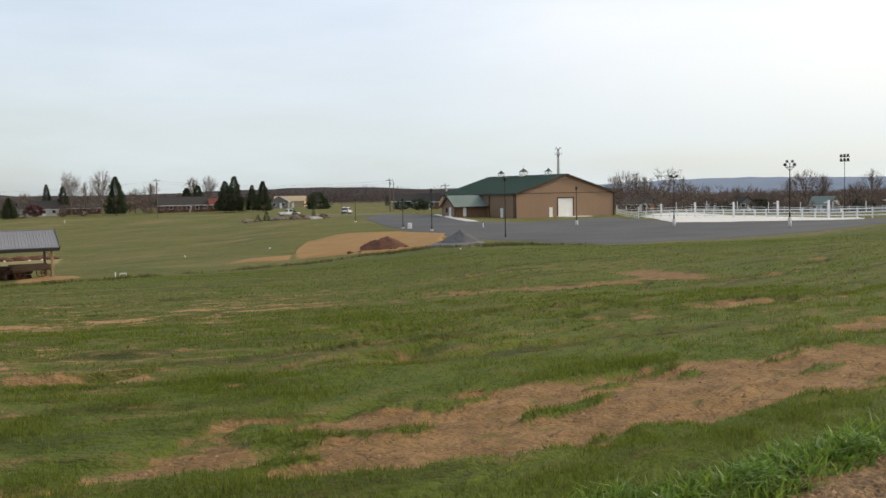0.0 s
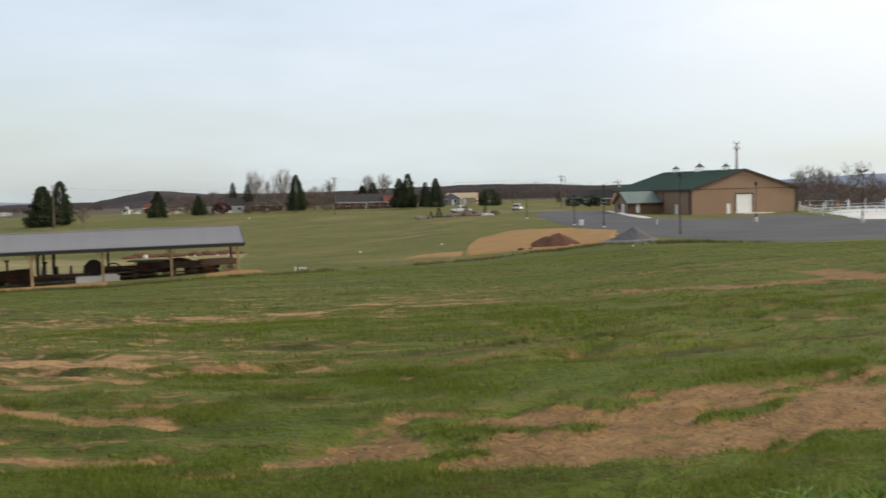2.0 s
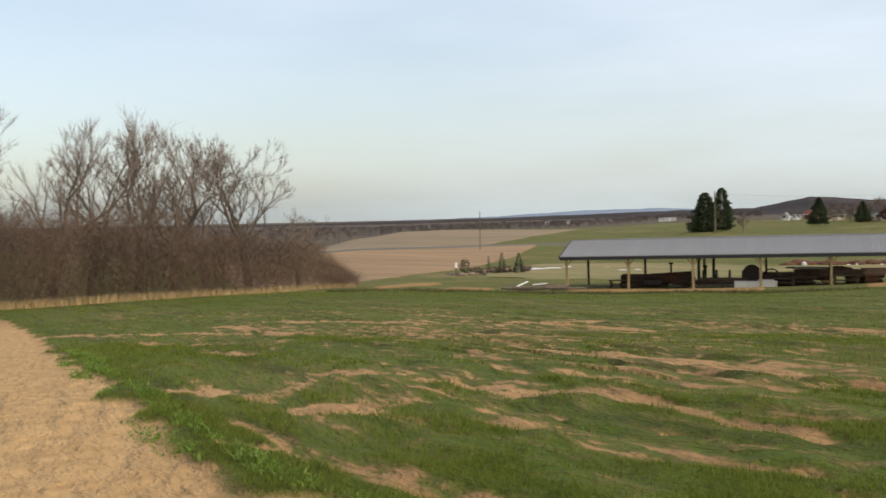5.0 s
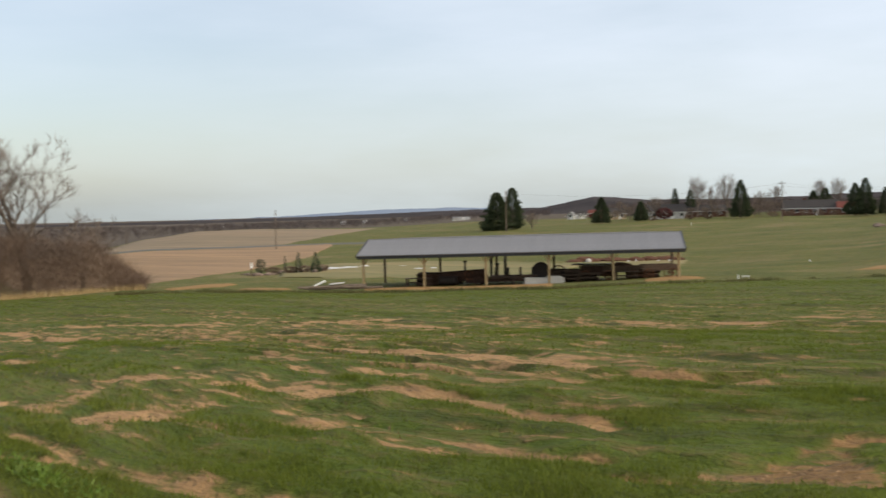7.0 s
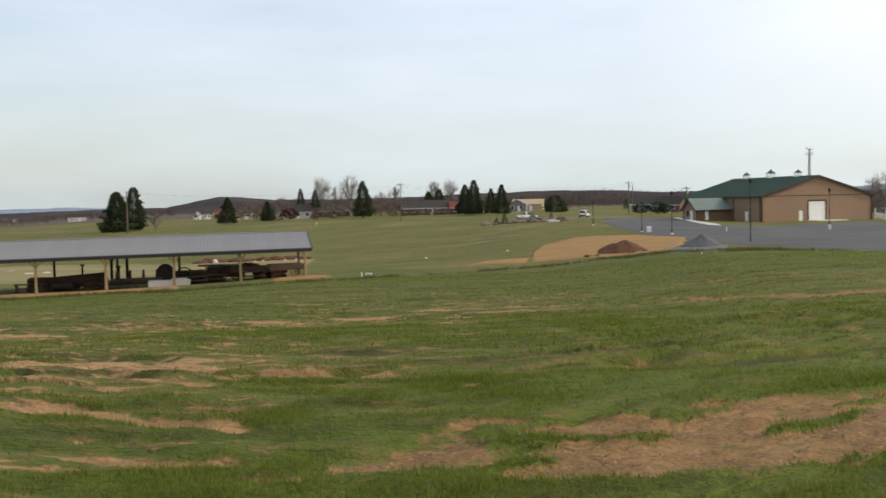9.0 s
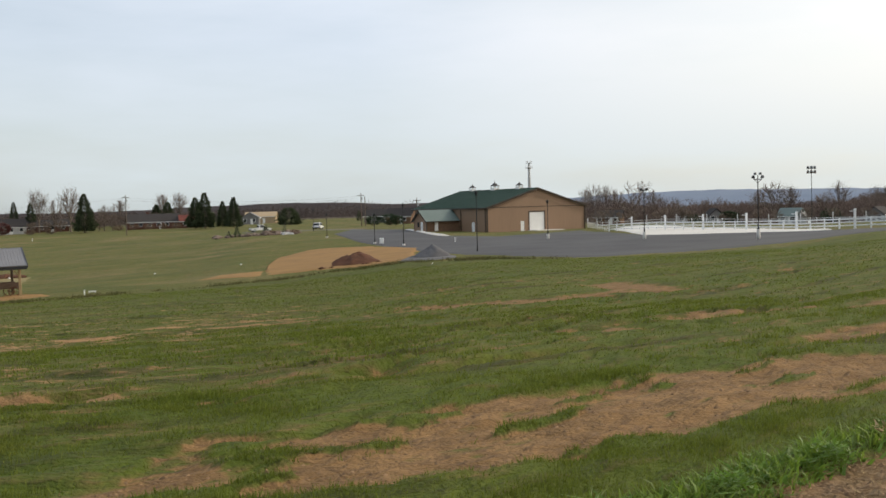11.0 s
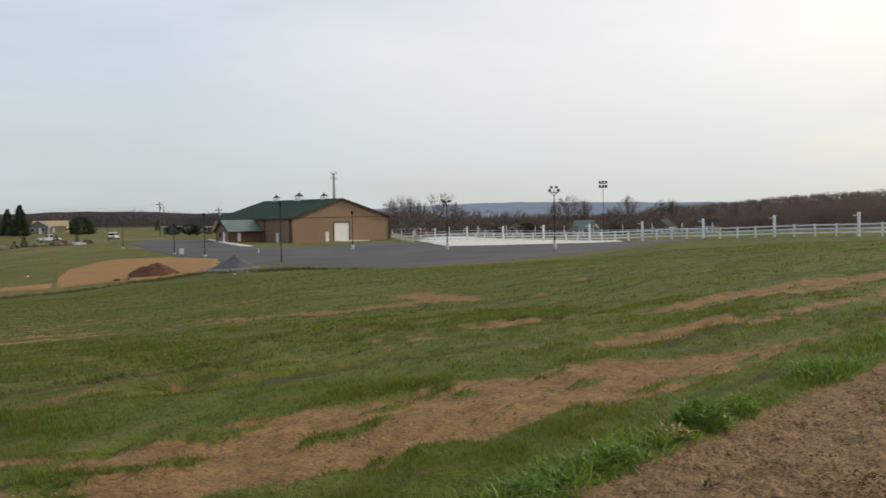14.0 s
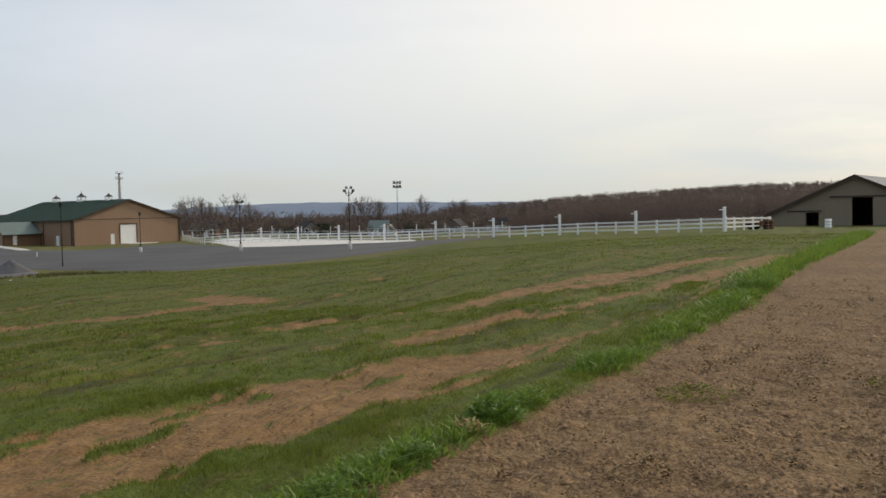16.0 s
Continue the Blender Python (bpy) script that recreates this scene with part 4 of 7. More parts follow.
        for k in (-1, 1):
            part("cupola_rail", Mesh().box(W / 2, y + k * 0.72 * q, z + 1.02, 1.5 * q, 0.06, 0.2 * q), M["white_paint"], c)
            part("cupola_rail", Mesh().box(W / 2 + k * 0.72 * q, y, z + 1.02, 0.06, 1.4 * q, 0.2 * q), M["white_paint"], c)
        part("cupola_roof", Mesh().box(W / 2, y, z + 1.0 + 0.85 * q, 2.0 * q, 2.0 * q, 0.5 * q, taper=0.45).box(W / 2, y, z + 1.0 + 1.35 * q, 0.9 * q, 0.9 * q, 0.6 * q, taper=0.04), M["roof_trim"], c, "dark pointed cap")
        part("finial", Mesh().tube((W / 2, y, z + 2.9 * q), (W / 2, y, z + 3.35 * q + 0.3), 0.04, 0.02, 6), M["roof_trim"], c)
    tagged(new("pavement_door_apron", Mesh().solid([(0, 0, 0), (7.4, 0, 0), (7.4, 3.2, 0), (0, 3.2, 0)], [(0.05, 0.05, 0.14), (7.35, 0.05, 0.14), (7.35, 3.2, 0.14), (0.05, 3.2, 0.14)]).data("apron", M["concrete"])),
           "pale concrete apron at the overhead door", "pavement", kind="structure").matrix_world = pose(bx, by, -3.82, 0, 0, 30.9) @ pose(10.4, -3.3, 0)

    # low entrance wing
    A = thing("entrance_wing", "low brick entrance wing with a pale green gable roof", "building", pose(bx, by, -3.35, 0, 0, 30.9) @ pose(-8.25, 10.5, 0))
    w, dp, h, rs = 8.2, 5.2, 2.25, 2.1
    f = Mesh()
    for x0, x1, z0, z1 in ((0, 2.0, -0.5, h), (2.9, w, -0.5, h), (2.0, 2.9, 2.0, h), (2.0, 2.9, -0.5, 0)):
        f.box((x0 + x1) / 2, 0.1, z0, x1 - x0, 0.2, z1 - z0)
    part("wall_front", f, M["brick_brown"], A)
    e = Mesh().box(0.1, dp / 2, -0.5, 0.2, dp - 0.4, h + 0.5)
    e.solid([(0, 0, h), (0, dp, h), (0, dp / 2, h + rs)], [(0.2, 0, h), (0.2, dp, h), (0.2, dp / 2, h + rs)])
    part("wall_gable", e, M["siding"], A)
    part("wall_back", Mesh().box(w / 2, dp - 0.1, -0.5, w, 0.2, h + 0.5), M["brick_brown"], A)
    for s in (-1, 1):
        y0, y1 = (dp / 2 + s * (dp / 2 + 0.4)), dp / 2
        z0, z1 = h - 0.3, h + rs
        r = Mesh().solid([(-0.45, y0, z0), (-0.45, y1, z1), (-0.45, y1, z1 + 0.14), (-0.45, y0, z0 + 0.14)], [(w, y0, z0), (w, y1, z1), (w, y1, z1 + 0.14), (w, y0, z0 + 0.14)])
        ribs = []
        for i in range(1, 14):
            x = -0.45 + i * (w + 0.45) / 14
            ribs.append(Mesh().solid([(x - 0.03, y0, z0 + 0.14), (x - 0.03, y1, z1 + 0.14), (x - 0.03, y1, z1 + 0.19), (x - 0.03, y0, z0 + 0.19)],
                    [(x + 0.03, y0, z0 + 0.14), (x + 0.03, y1, z1 + 0.14), (x + 0.03, y1, z1 + 0.19), (x + 0.03, y0, z0 + 0.19)]))
        top = part("roof", r, M["pale_green_roof"], A, "pale green standing seam roof")
        for rib in ribs:
            part("roof_seam", rib, M["pale_green_roof"], top)
        part("rake_trim", Mesh().solid([(-0.52, y0, z0 - 0.15), (-0.52, y1, z1 - 0.15), (-0.52, y1, z1 + 0.16), (-0.52, y0, z0 + 0.16)],
                                       [(-0.45, y0, z0 - 0.15), (-0.45, y1, z1 - 0.15), (-0.45, y1, z1 + 0.16), (-0.45, y0, z0 + 0.16)]), M["siding_dark"], A)
        part("gutter", Mesh().box(w / 2 - 0.2, y0 + s * 0.05, z0 - 0.05, w + 0.4, 0.14, 0.16), M["siding_dark"], A)
    d = part("entry_door", Mesh().box(2.45, 0.1, 0.02, 0.86, 0.08, 1.96), M["white_paint"], A, "white entry door")
    part("door_handle", Mesh().box(2.75, 0.03, 1.0, 0.06, 0.06, 0.14), M["galvanised"], d)
    part("gable_door", Mesh().box(-0.04, 1.9, 0.02, 0.07, 0.8, 1.95), M["white_paint"], A, "white door in the gable end")
    part("gable_window", Mesh().box(-0.03, 3.3, 0.9, 0.06, 0.7, 1.0), M["glass"], A)
    part("corner_trim", Mesh().box(-0.06, -0.06, -0.2, 0.16, 0.16, h), M["siding_dark"], A)


arena()
drape("pavement_walk", [(-0.5, 241), (0.5, 206), (1.5, 178)], [(-0.2, 241), (0.85, 206), (2.15, 179)], M["concrete"], "pale concrete walk beside the entrance wing", "pavement", lift=0.22, rows=3)


# ---------------------------------------------------------------- open pole shed
def shed():
    p0, p1 = Vector((*xy(-38.55, 98.2), 0)), Vector((*xy(-21.0, 95.7), 0))
    L = (p1 - p0).length
    ang = math.degrees(math.atan2(p1.y - p0.y, p1.x - p0.x))
    zt = -2.78  # eave height at the low end; the ridge follows the grade a little
    D, RS = 9.7, 1.27
    inv = pose(p0.x, p0.y, zt, 0, 0, ang) @ pose(0, 0, 0, 0, -0.62, 0)
    S = thing("pole_shed", "open-sided pole shed with a long grey metal roof", "shed", inv)

    def foot(x, y):
        q = inv @ Vector((x, y, 0))
        return gz(q.x, q.y) - q.z - 0.1
    for row, xs in ((0.0, [i * L / 5 for i in range(6)]), (D, [i * L / 5 for i in range(6)])):
        for x in xs:
            b = foot(x, row)
            # the rear row takes a darker wood material than the front row
            part("post", Mesh().box(x, row, b, 0.22, 0.22, -b - 0.02, bevel=0.02), M["dark_wood" if row else "raw_wood"], S)
            for s in (-1, 1):
                if 0 <= x + s * 0.8 <= L + 0.01:
                    part("brace", Mesh().tube((x, row, -0.95), (x + s * 0.75, row, -0.12), 0.055, n=4), M["raw_wood"], S)
        part("header_beam", Mesh().box(L / 2, row, -0.3, L + 0.6, 0.12, 0.3), M["raw_wood"], S)
    for i in range(13):
        x = i * L / 12
        part("truss", Mesh().tube((x, 0, 0.02), (x, D, 0.02), 0.06, n=4).tube((x, 0, 0.05), (x, D / 2, RS), 0.06, n=4).tube((x, D, 0.05), (x, D / 2, RS), 0.06, n=4)
             .tube((x, D / 2, 0.02), (x, D / 2, RS), 0.05, n=4), M["raw_wood"], S)
    n = 38
    w = (L + 1.1) / n
    ov = 0.55
    k = RS / (D / 2)
    for s in (0, 1):
        y0, z0 = (-ov, -ov * k) if s == 0 else (D + ov, -ov * k)
        m = Mesh()
        m.solid([(0, y0, z0 + 0.1), (w, y0, z0 + 0.1), (w, y0, z0 + 0.14), (0, y0, z0 + 0.14)], [(0, D / 2, RS + 0.1), (w, D / 2, RS + 0.1), (w, D / 2, RS + 0.14), (0, D / 2, RS + 0.14)])
        for q in (0.02, w / 3, 2 * w / 3):
            m.solid([(q, y0, z0 + 0.14), (q + 0.06, y0, z0 + 0.14), (q + 0.045, y0, z0 + 0.16), (q + 0.015, y0, z0 + 0.16)],
                    [(q, D / 2, RS + 0.14), (q + 0.06, D / 2, RS + 0.14), (q + 0.045, D / 2, RS + 0.16), (q + 0.015, D / 2, RS + 0.16)])
        me = m.data("roof_panel", M["grey_roof"])
        for i in range(n):
            o = part("roof_panel", me, None, S)
            o.location = (-0.5 + i * w, 0, 0)
        part("fascia", Mesh().box(L / 2 + 0.05, y0, z0 - 0.2, L + 1.1, 0.08, 0.28), M["roof_trim"], S, "charcoal eave trim")
    part("ridge_cap", Mesh().box(L / 2, D / 2, RS + 0.12, L + 1.14, 0.4, 0.09, taper=0.7), M["grey_roof"], S)
    for x in (-0.54, L + 0.64):
        part("rake_trim", Mesh().solid([(x - 0.04, -ov, -ov * k - 0.06), (x - 0.04, D / 2, RS - 0.06), (x - 0.04, D / 2, RS + 0.2), (x - 0.04, -ov, -ov * k + 0.2)],
                                       [(x + 0.04, -ov, -ov * k - 0.06), (x + 0.04, D / 2, RS - 0.06), (x + 0.04, D / 2, RS + 0.2), (x + 0.04, -ov, -ov * k + 0.2)])
             .solid([(x - 0.04, D + ov, -ov * k - 0.06), (x - 0.04, D / 2, RS - 0.06), (x - 0.04, D / 2, RS + 0.2), (x - 0.04, D + ov, -ov * k + 0.2)],
                    [(x + 0.04, D + ov, -ov * k - 0.06), (x + 0.04, D / 2, RS - 0.06), (x + 0.04, D / 2, RS + 0.2), (x + 0.04, D + ov, -ov * k + 0.2)]), M["roof_trim"], S)
    return inv, L, ang


SHED, SHED_L, SHED_ANG = shed()


# ---------------------------------------------------------------- white fences
def fence_line(pts, tall_every, tall_h, low_h, label, rails=(0.42, 0.82, 1.22), arm=True, slim=1.0):
    F = thing("rail_fence", label, "fence", pose(pts[0][0], pts[0][1], gz(*pts[0])))
    o = F.matrix_world.translation
    post = Mesh().box(0, 0, -0.4, 0.16 * slim, 0.16 * slim, low_h + 0.4, bevel=0.015).box(0, 0, low_h, 0.2, 0.2, 0.07, taper=0.5).data("post", M["white_vinyl"])
    tall = Mesh().box(0, 0, -0.4, 0.25 * slim, 0.25 * slim, tall_h + 0.4, bevel=0.02).box(0, 0, tall_h, 0.31 * slim, 0.31 * slim, 0.12, taper=0.6)
    if arm:
        tall.box(-0.35, 0, tall_h - 0.22, 0.55, 0.08, 0.08)
    tall = tall.data("tall_post", M["white_vinyl"])
    rail = Mesh().box(0, 0.5, -0.075 * slim, 0.05, 1.0, 0.15 * slim).data("rail", M["white_vinyl"])
    zs = [gz(*p) for p in pts]
    for i, p in enumerate(pts):
        big = i % tall_every == 0
        ob = part("tall_post" if big else "post", tall if big else post, None, F)
        ob.location = Vector((p[0], p[1], zs[i])) - o
        if i + 1 < len(pts):
            q = pts[i + 1]
            a, b = Vector((p[0], p[1], zs[i])) - o, Vector((q[0], q[1], zs[i + 1])) - o
            d = b - a
            for h in rails:
                r = part("rail", rail, None, F)
                r.matrix_local = Matrix.Translation(a + Vector((0, 0, h))) @ d.to_track_quat("Y", "Z").to_matrix().to_4x4() @ Matrix.Diagonal((1, d.length, 1, 1))
    return F


FX, FY, DX, DY = 86 * math.sin(radians(73)), 86 * math.cos(radians(73)), -math.cos(radians(73)), math.sin(radians(73))
T0 = 86 * math.tan(radians(73 - 34.9))
fence_line([(FX + DX * t, FY + DY * t) for t in [T0 + (k - 8) * 2.7 for k in range(4, 44)]], 4, 2.3, 1.3, "white three-rail vinyl fence with tall posts along the arena")
far_pts = [xy(a, 236 - (a - 9.8) * 1.4) for a in np.linspace(9.8, 27.5, 23)]
fence_line(far_pts, 2, 2.0, 1.1, "white rail fence on the far side of the arena", (0.5, 1.0), arm=False, slim=0.6)
end0 = (FX + DX * (T0 - 4 * 2.7), FY + DY * (T0 - 4 * 2.7))
end1 = xy(42.0, 114)
fence_line([(end0[0] + (end1[0] - end0[0]) * k / 5, end0[1] + (end1[1] - end0[1]) * k / 5) for k in (0.09, 1, 2, 3, 4, 5)], 20, 1.3, 1.3, "white rail fence turning towards the barn", arm=False)
lastp = (FX + DX * (T0 + 35 * 2.7), FY + DY * (T0 + 35 * 2.7))
fence_line([(lastp[0] + (far_pts[0][0] - lastp[0]) * k / 12, lastp[1] + (far_pts[0][1] - lastp[1]) * k / 12) for k in (0.1, 1, 2, 3, 4, 5, 6, 7, 8, 9, 10, 11, 11.9)], 6, 2.0, 1.1, "white rail fence at the end of the arena", (0.5, 1.0), arm=False, slim=0.6)

# ---------------------------------------------------------------- vegetation
def branch(wood, twigs, p, d, ln, r, depth, rnd, spread=0.55, up=0.12, n=4, tw=0.03):
    """Recursive limb: a few bent tapered pieces, then forks; fine twigs as slivers."""
    d = d.normalized()
    steps = 3 if depth > 2 else 2
    for s in range(steps):
        d2 = (d + Vector((rnd.gauss(0, 0.16), rnd.gauss(0, 0.16), rnd.gauss(0.03, 0.12) + up * 0.3))).normalized()
        q = p + d2 * ln / steps
        r1 = r * (0.86 if depth > 1 else 0.7)
        wood.tube(p, q, r, r1, n if depth > 2 else 3)
        if depth >= 2 and s < steps - 1:
            a = Vector((rnd.gauss(0, 1), rnd.gauss(0, 1), rnd.gauss(0.1, 0.4)))
            a = (a - d2 * a.dot(d2)).normalized()
            branch(wood, twigs, q, d2 * 0.6 + a * spread * 1.5 + Vector((0, 0, up)), ln * rnd.uniform(0.55, 0.75), r1 * 0.55, depth - 2, rnd, spread, up, n, tw)
        if depth <= 2:
            for _ in range(4):
                tip = (d2 + Vector((rnd.gauss(0, 0.6), rnd.gauss(0, 0.6), rnd.gauss(0.25, 0.5)))).normalized() * ln * rnd.uniform(0.45, 1.0)
                twigs.blade(p.lerp(q, rnd.random()), tip, tw, rnd)
        p, d, r = q, d2, r1
    if depth == 0:
        return
    for k in range(3 if rnd.random() < 0.6 else 2):
        a = Vector((rnd.gauss(0, 1), rnd.gauss(0, 1), rnd.gauss(0, 0.5)))
        a = (a - d * a.dot(d)).normalized()
        branch(wood, twigs, p, d + a * spread * rnd.uniform(0.6, 1.5) + Vector((0, 0, up)), ln * rnd.uniform(0.62, 0.85), r * rnd.uniform(0.6, 0.78), depth - 1, rnd, spread, up, n, tw)


def bare_tree(seed, height, m, label, depth=5, spread=0.55, up=0.12, lean=0.0, group="", tw=0.03):
    rnd = random.Random(seed)
    wood, twigs = Mesh(), Mesh()
    trunk = height * 0.26
    r0 = height * 0.024
    wood.lathe(0, 0, [(r0 * 1.6, -0.3), (r0 * 1.1, 0.4)], 7)
    branch(wood, twigs, Vector((0, 0, 0.3)), Vector((lean, lean * 0.4, 1)), trunk, r0 * 1.1, depth, rnd, spread, up, 5, tw)
    top = max(v[2] for v in twigs.v)
    k = height / top
    for mm in (wood, twigs):
        mm.v = [(x * k, y * k, z * k if z > 0 else z) for x, y, z in mm.v]
    T = thing("bare_tree", label, "tree", m, group)
    part("trunk", wood, M["bark"], T)
    part("crown", twigs, M["twig"], T, "leafless twigs")
    return T


def dome_tree(seed, h, w, m, label, group="", tw=0.06, twigs=14, low=0.2):
    """Leafless shade tree with an egg-shaped crown of upright limbs and fine twigs."""
    rnd = random.Random(seed)
    wood, fine = Mesh(), Mesh()
    r0 = h * 0.016
    wood.tube((0, 0, -0.3), (0, 0, h * low), r0 * 1.4, r0, 7)

    def arc(p, c, e, ra, rb, n=4):
        pts = [tuple(p[k] * (1 - f) ** 2 + 2 * c[k] * f * (1 - f) + e[k] * f * f for k in range(3)) for f in [q / n for q in range(n + 1)]]
        for q in range(n):
            wood.tube(pts[q], pts[q + 1], ra + (rb - ra) * q / n, ra + (rb - ra) * (q + 1) / n, 3)
        return pts

    def rim(a, e, k=1.0):
        return (w / 2 * math.cos(a) * math.cos(e) * k, w / 2 * math.sin(a) * math.cos(e) * k, h * (0.58 + 0.4 * math.sin(e) * k))
    for i in range(11):
        a, e = 6.283 * (i + rnd.random()) / 11, rnd.uniform(0.0, 1.35)
        end = rim(a, e, rnd.uniform(0.7, 0.95))
        z0 = h * (low + rnd.uniform(-0.04, 0.08))
        pts = arc((0, 0, z0), (end[0] * 0.35, end[1] * 0.35, (z0 + end[2]) / 2 + h * 0.05), end, r0 * 0.6, r0 * 0.15)
        for k in range(7):
            b = pts[rnd.randint(1, 3)]
            t = rim(a + rnd.gauss(0, 0.55), min(1.5, max(-0.5, e + rnd.gauss(0, 0.4))), rnd.uniform(0.75, 1.0))
            sub_ = arc(b, ((b[0] + t[0]) / 2, (b[1] + t[1]) / 2, (b[2] + t[2]) / 2 + h * 0.03), t, r0 * 0.2, r0 * 0.06, 3)
            for _ in range(twigs):
                q = sub_[rnd.randint(1, 3)]
                d = Vector((q[0], q[1], (q[2] - h * 0.45))).normalized() + Vector((rnd.gauss(0, 0.6), rnd.gauss(0, 0.6), rnd.gauss(0.35, 0.4)))
                fine.blade(q, tuple(d * h * rnd.uniform(0.05, 0.1)), tw, rnd)
    T = thing("bare_tree", label, "tree", m, group)
    part("trunk", wood, M["bark"], T)
    part("crown", fine, M["twig"], T, "leafless twigs")
    return T


def conifer(seed, height, width, m, label, layers=22, base=0.06, group="", droop=0.25, mat_="needles", blunt=0.75):
    """Evergreen: a straight trunk and a ragged crown of many small drooping sprigs."""
    rnd = random.Random(seed)
    T = thing("conifer_tree", label, "tree", m, group)
    part("trunk", Mesh().tube((0, 0, -0.3), (0, 0, height * 0.97), height * 0.018, 0.02, 7), M["bark"], T)
    g = Mesh()
    lump = [rnd.uniform(0.58, 1.2) for _ in range(126)]
    for _ in range(layers * 95):
        f = rnd.random() ** 1.15
        a = rnd.uniform(0, 6.283)
        q = lump[int(f * 17.99) * 7 + int(a * 1.113)]
        R = (width / 2 * (1 - f) ** blunt * q * min(1.0, 0.72 + f * 2.2) + 0.05 * width * (1 - f)) * math.sqrt(rnd.uniform(0.2, 1.0))
        z = height * (base + (0.97 - base) * f)
        ca, sa = math.cos(a), math.sin(a)
        s = width * rnd.uniform(0.045, 0.1) * (1.1 - 0.45 * f)
        for _ in range(3):
            d = (ca * s + rnd.gauss(0, s * 0.5), sa * s + rnd.gauss(0, s * 0.5), s * rnd.uniform(-0.9 * droop - 0.35, 0.55))
            o = (rnd.gauss(0, s * 0.4), rnd.gauss(0, s * 0.4), rnd.gauss(0, s * 0.5) + s * 0.6)
            p = (ca * R, sa * R, z)
            g.face([p, tuple(p[k] + d[k] * 0.55 + o[k] * 0.5 for k in range(3)), tuple(p[k] + d[k] for k in range(3))])
    g.blade((0, 0, height * 0.92), (0, 0, height * 0.08), width * 0.04, rnd)
    part("crown", g, M[mat_], T, "dense needled boughs")
    return T


def bush(seed, w, h, m, label, material, name="shrub", group="", n=420):
    """Round shrub of many small leaf slivers on a few stems."""
    rnd = random.Random(seed)
    T = thing(name, label, "shrub", m, group)
    st = Mesh()
    for _ in range(7):
        st.tube((rnd.gauss(0, w * 0.06), rnd.gauss(0, w * 0.06), -0.1), (rnd.gauss(0, w * 0.2), rnd.gauss(0, w * 0.2), h * rnd.uniform(0.4, 0.8)), 0.04, 0.015, 4)
    part("stem", st, M["bark"], T)
    g = Mesh()
    for _ in range(n):
        d = Vector((rnd.gauss(0, 1), rnd.gauss(0, 1), rnd.gauss(0, 1))).normalized() * rnd.uniform(0.55, 1.05) ** 0.6
        p = (d.x * w / 2, d.y * w / 2, h * (0.5 + d.z * 0.48) + 0.05)
        s = 0.1 + 0.09 * min(w, 6)
        g.blade(p, (d.x * s + rnd.gauss(0, s * 0.5), d.y * s + rnd.gauss(0, s * 0.5), rnd.uniform(0.1, 1.0) * s), s * 0.75, rnd)
    part("crown", g, material, T)
    return T


def woodland(name, seed, count, az0, az1, r0, r1, h0, h1, label, material="woods", slivers=26):
    """A mass of far bare trees as one stuff object: each a rounded crown of slivers with two stems."""
    rg = np.random.default_rng(seed)
    az, r = np.radians(rg.uniform(az0, az1, count)), rg.uniform(r0, r1, count)
    x, y = r * np.sin(az), r * np.cos(az)
    z = ground_z(x, y)
    patch = vnoise(x, y, (r1 - r0) * 0.1 + 12, seed % 50)
    h = (h0 + (h1 - h0) * patch) * rg.uniform(0.62, 1.15, count)
    k = slivers + 2
    stem = np.arange(k)[None, :] >= slivers
    a, f = rg.uniform(0, 6.283, (count, k)), rg.uniform(0, 1, (count, k))
    w = h[:, None] * rg.uniform(0.4, 0.75, (count, 1))
    ww = w * np.sqrt(np.maximum(0.05, 1 - (2 * f - 0.85) ** 2 * 0.75)) * rg.uniform(0.2, 1.0, (count, k))
    sc = np.maximum(0.05, r / 5200)[:, None]
    px = x[:, None] + np.where(stem, rg.normal(0, 0.5, (count, k)), np.cos(a) * ww * 0.7)
    py = y[:, None] + np.where(stem, 0, np.sin(a) * ww * 0.7)
    pz = z[:, None] + np.where(stem, -0.5, h[:, None] * (0.12 + 0.6 * f))
    dx = np.where(stem, rg.normal(0, 0.1, (count, k)) * h[:, None], np.cos(a) * ww * 0.45 + rg.normal(0, 0.4, (count, k)))
    dy = np.where(stem, 0, np.sin(a) * ww * 0.45 + rg.normal(0, 0.4, (count, k)))
    dz = np.where(stem, h[:, None] * 0.8, h[:, None] * rg.uniform(0.03, 0.17, (count, k)))
    wd = sc * np.where(stem, 1.2, rg.uniform(1.6, 4.5, (count, k)))
    t = rg.uniform(0, np.pi, (count, k))
    ox, oy = np.cos(t) * wd / 2, np.sin(t) * wd / 2
    V = np.stack([np.stack([px - ox, py - oy, pz], -1), np.stack([px + ox, py + oy, pz], -1), np.stack([px + dx, py + dy, pz + dz], -1)], 2).reshape(-1, 3)
    return tagged(new(name, np_mesh(name, V, np.arange(len(V)).reshape(-1, 3), M[material])), label, "trees", kind="stuff")


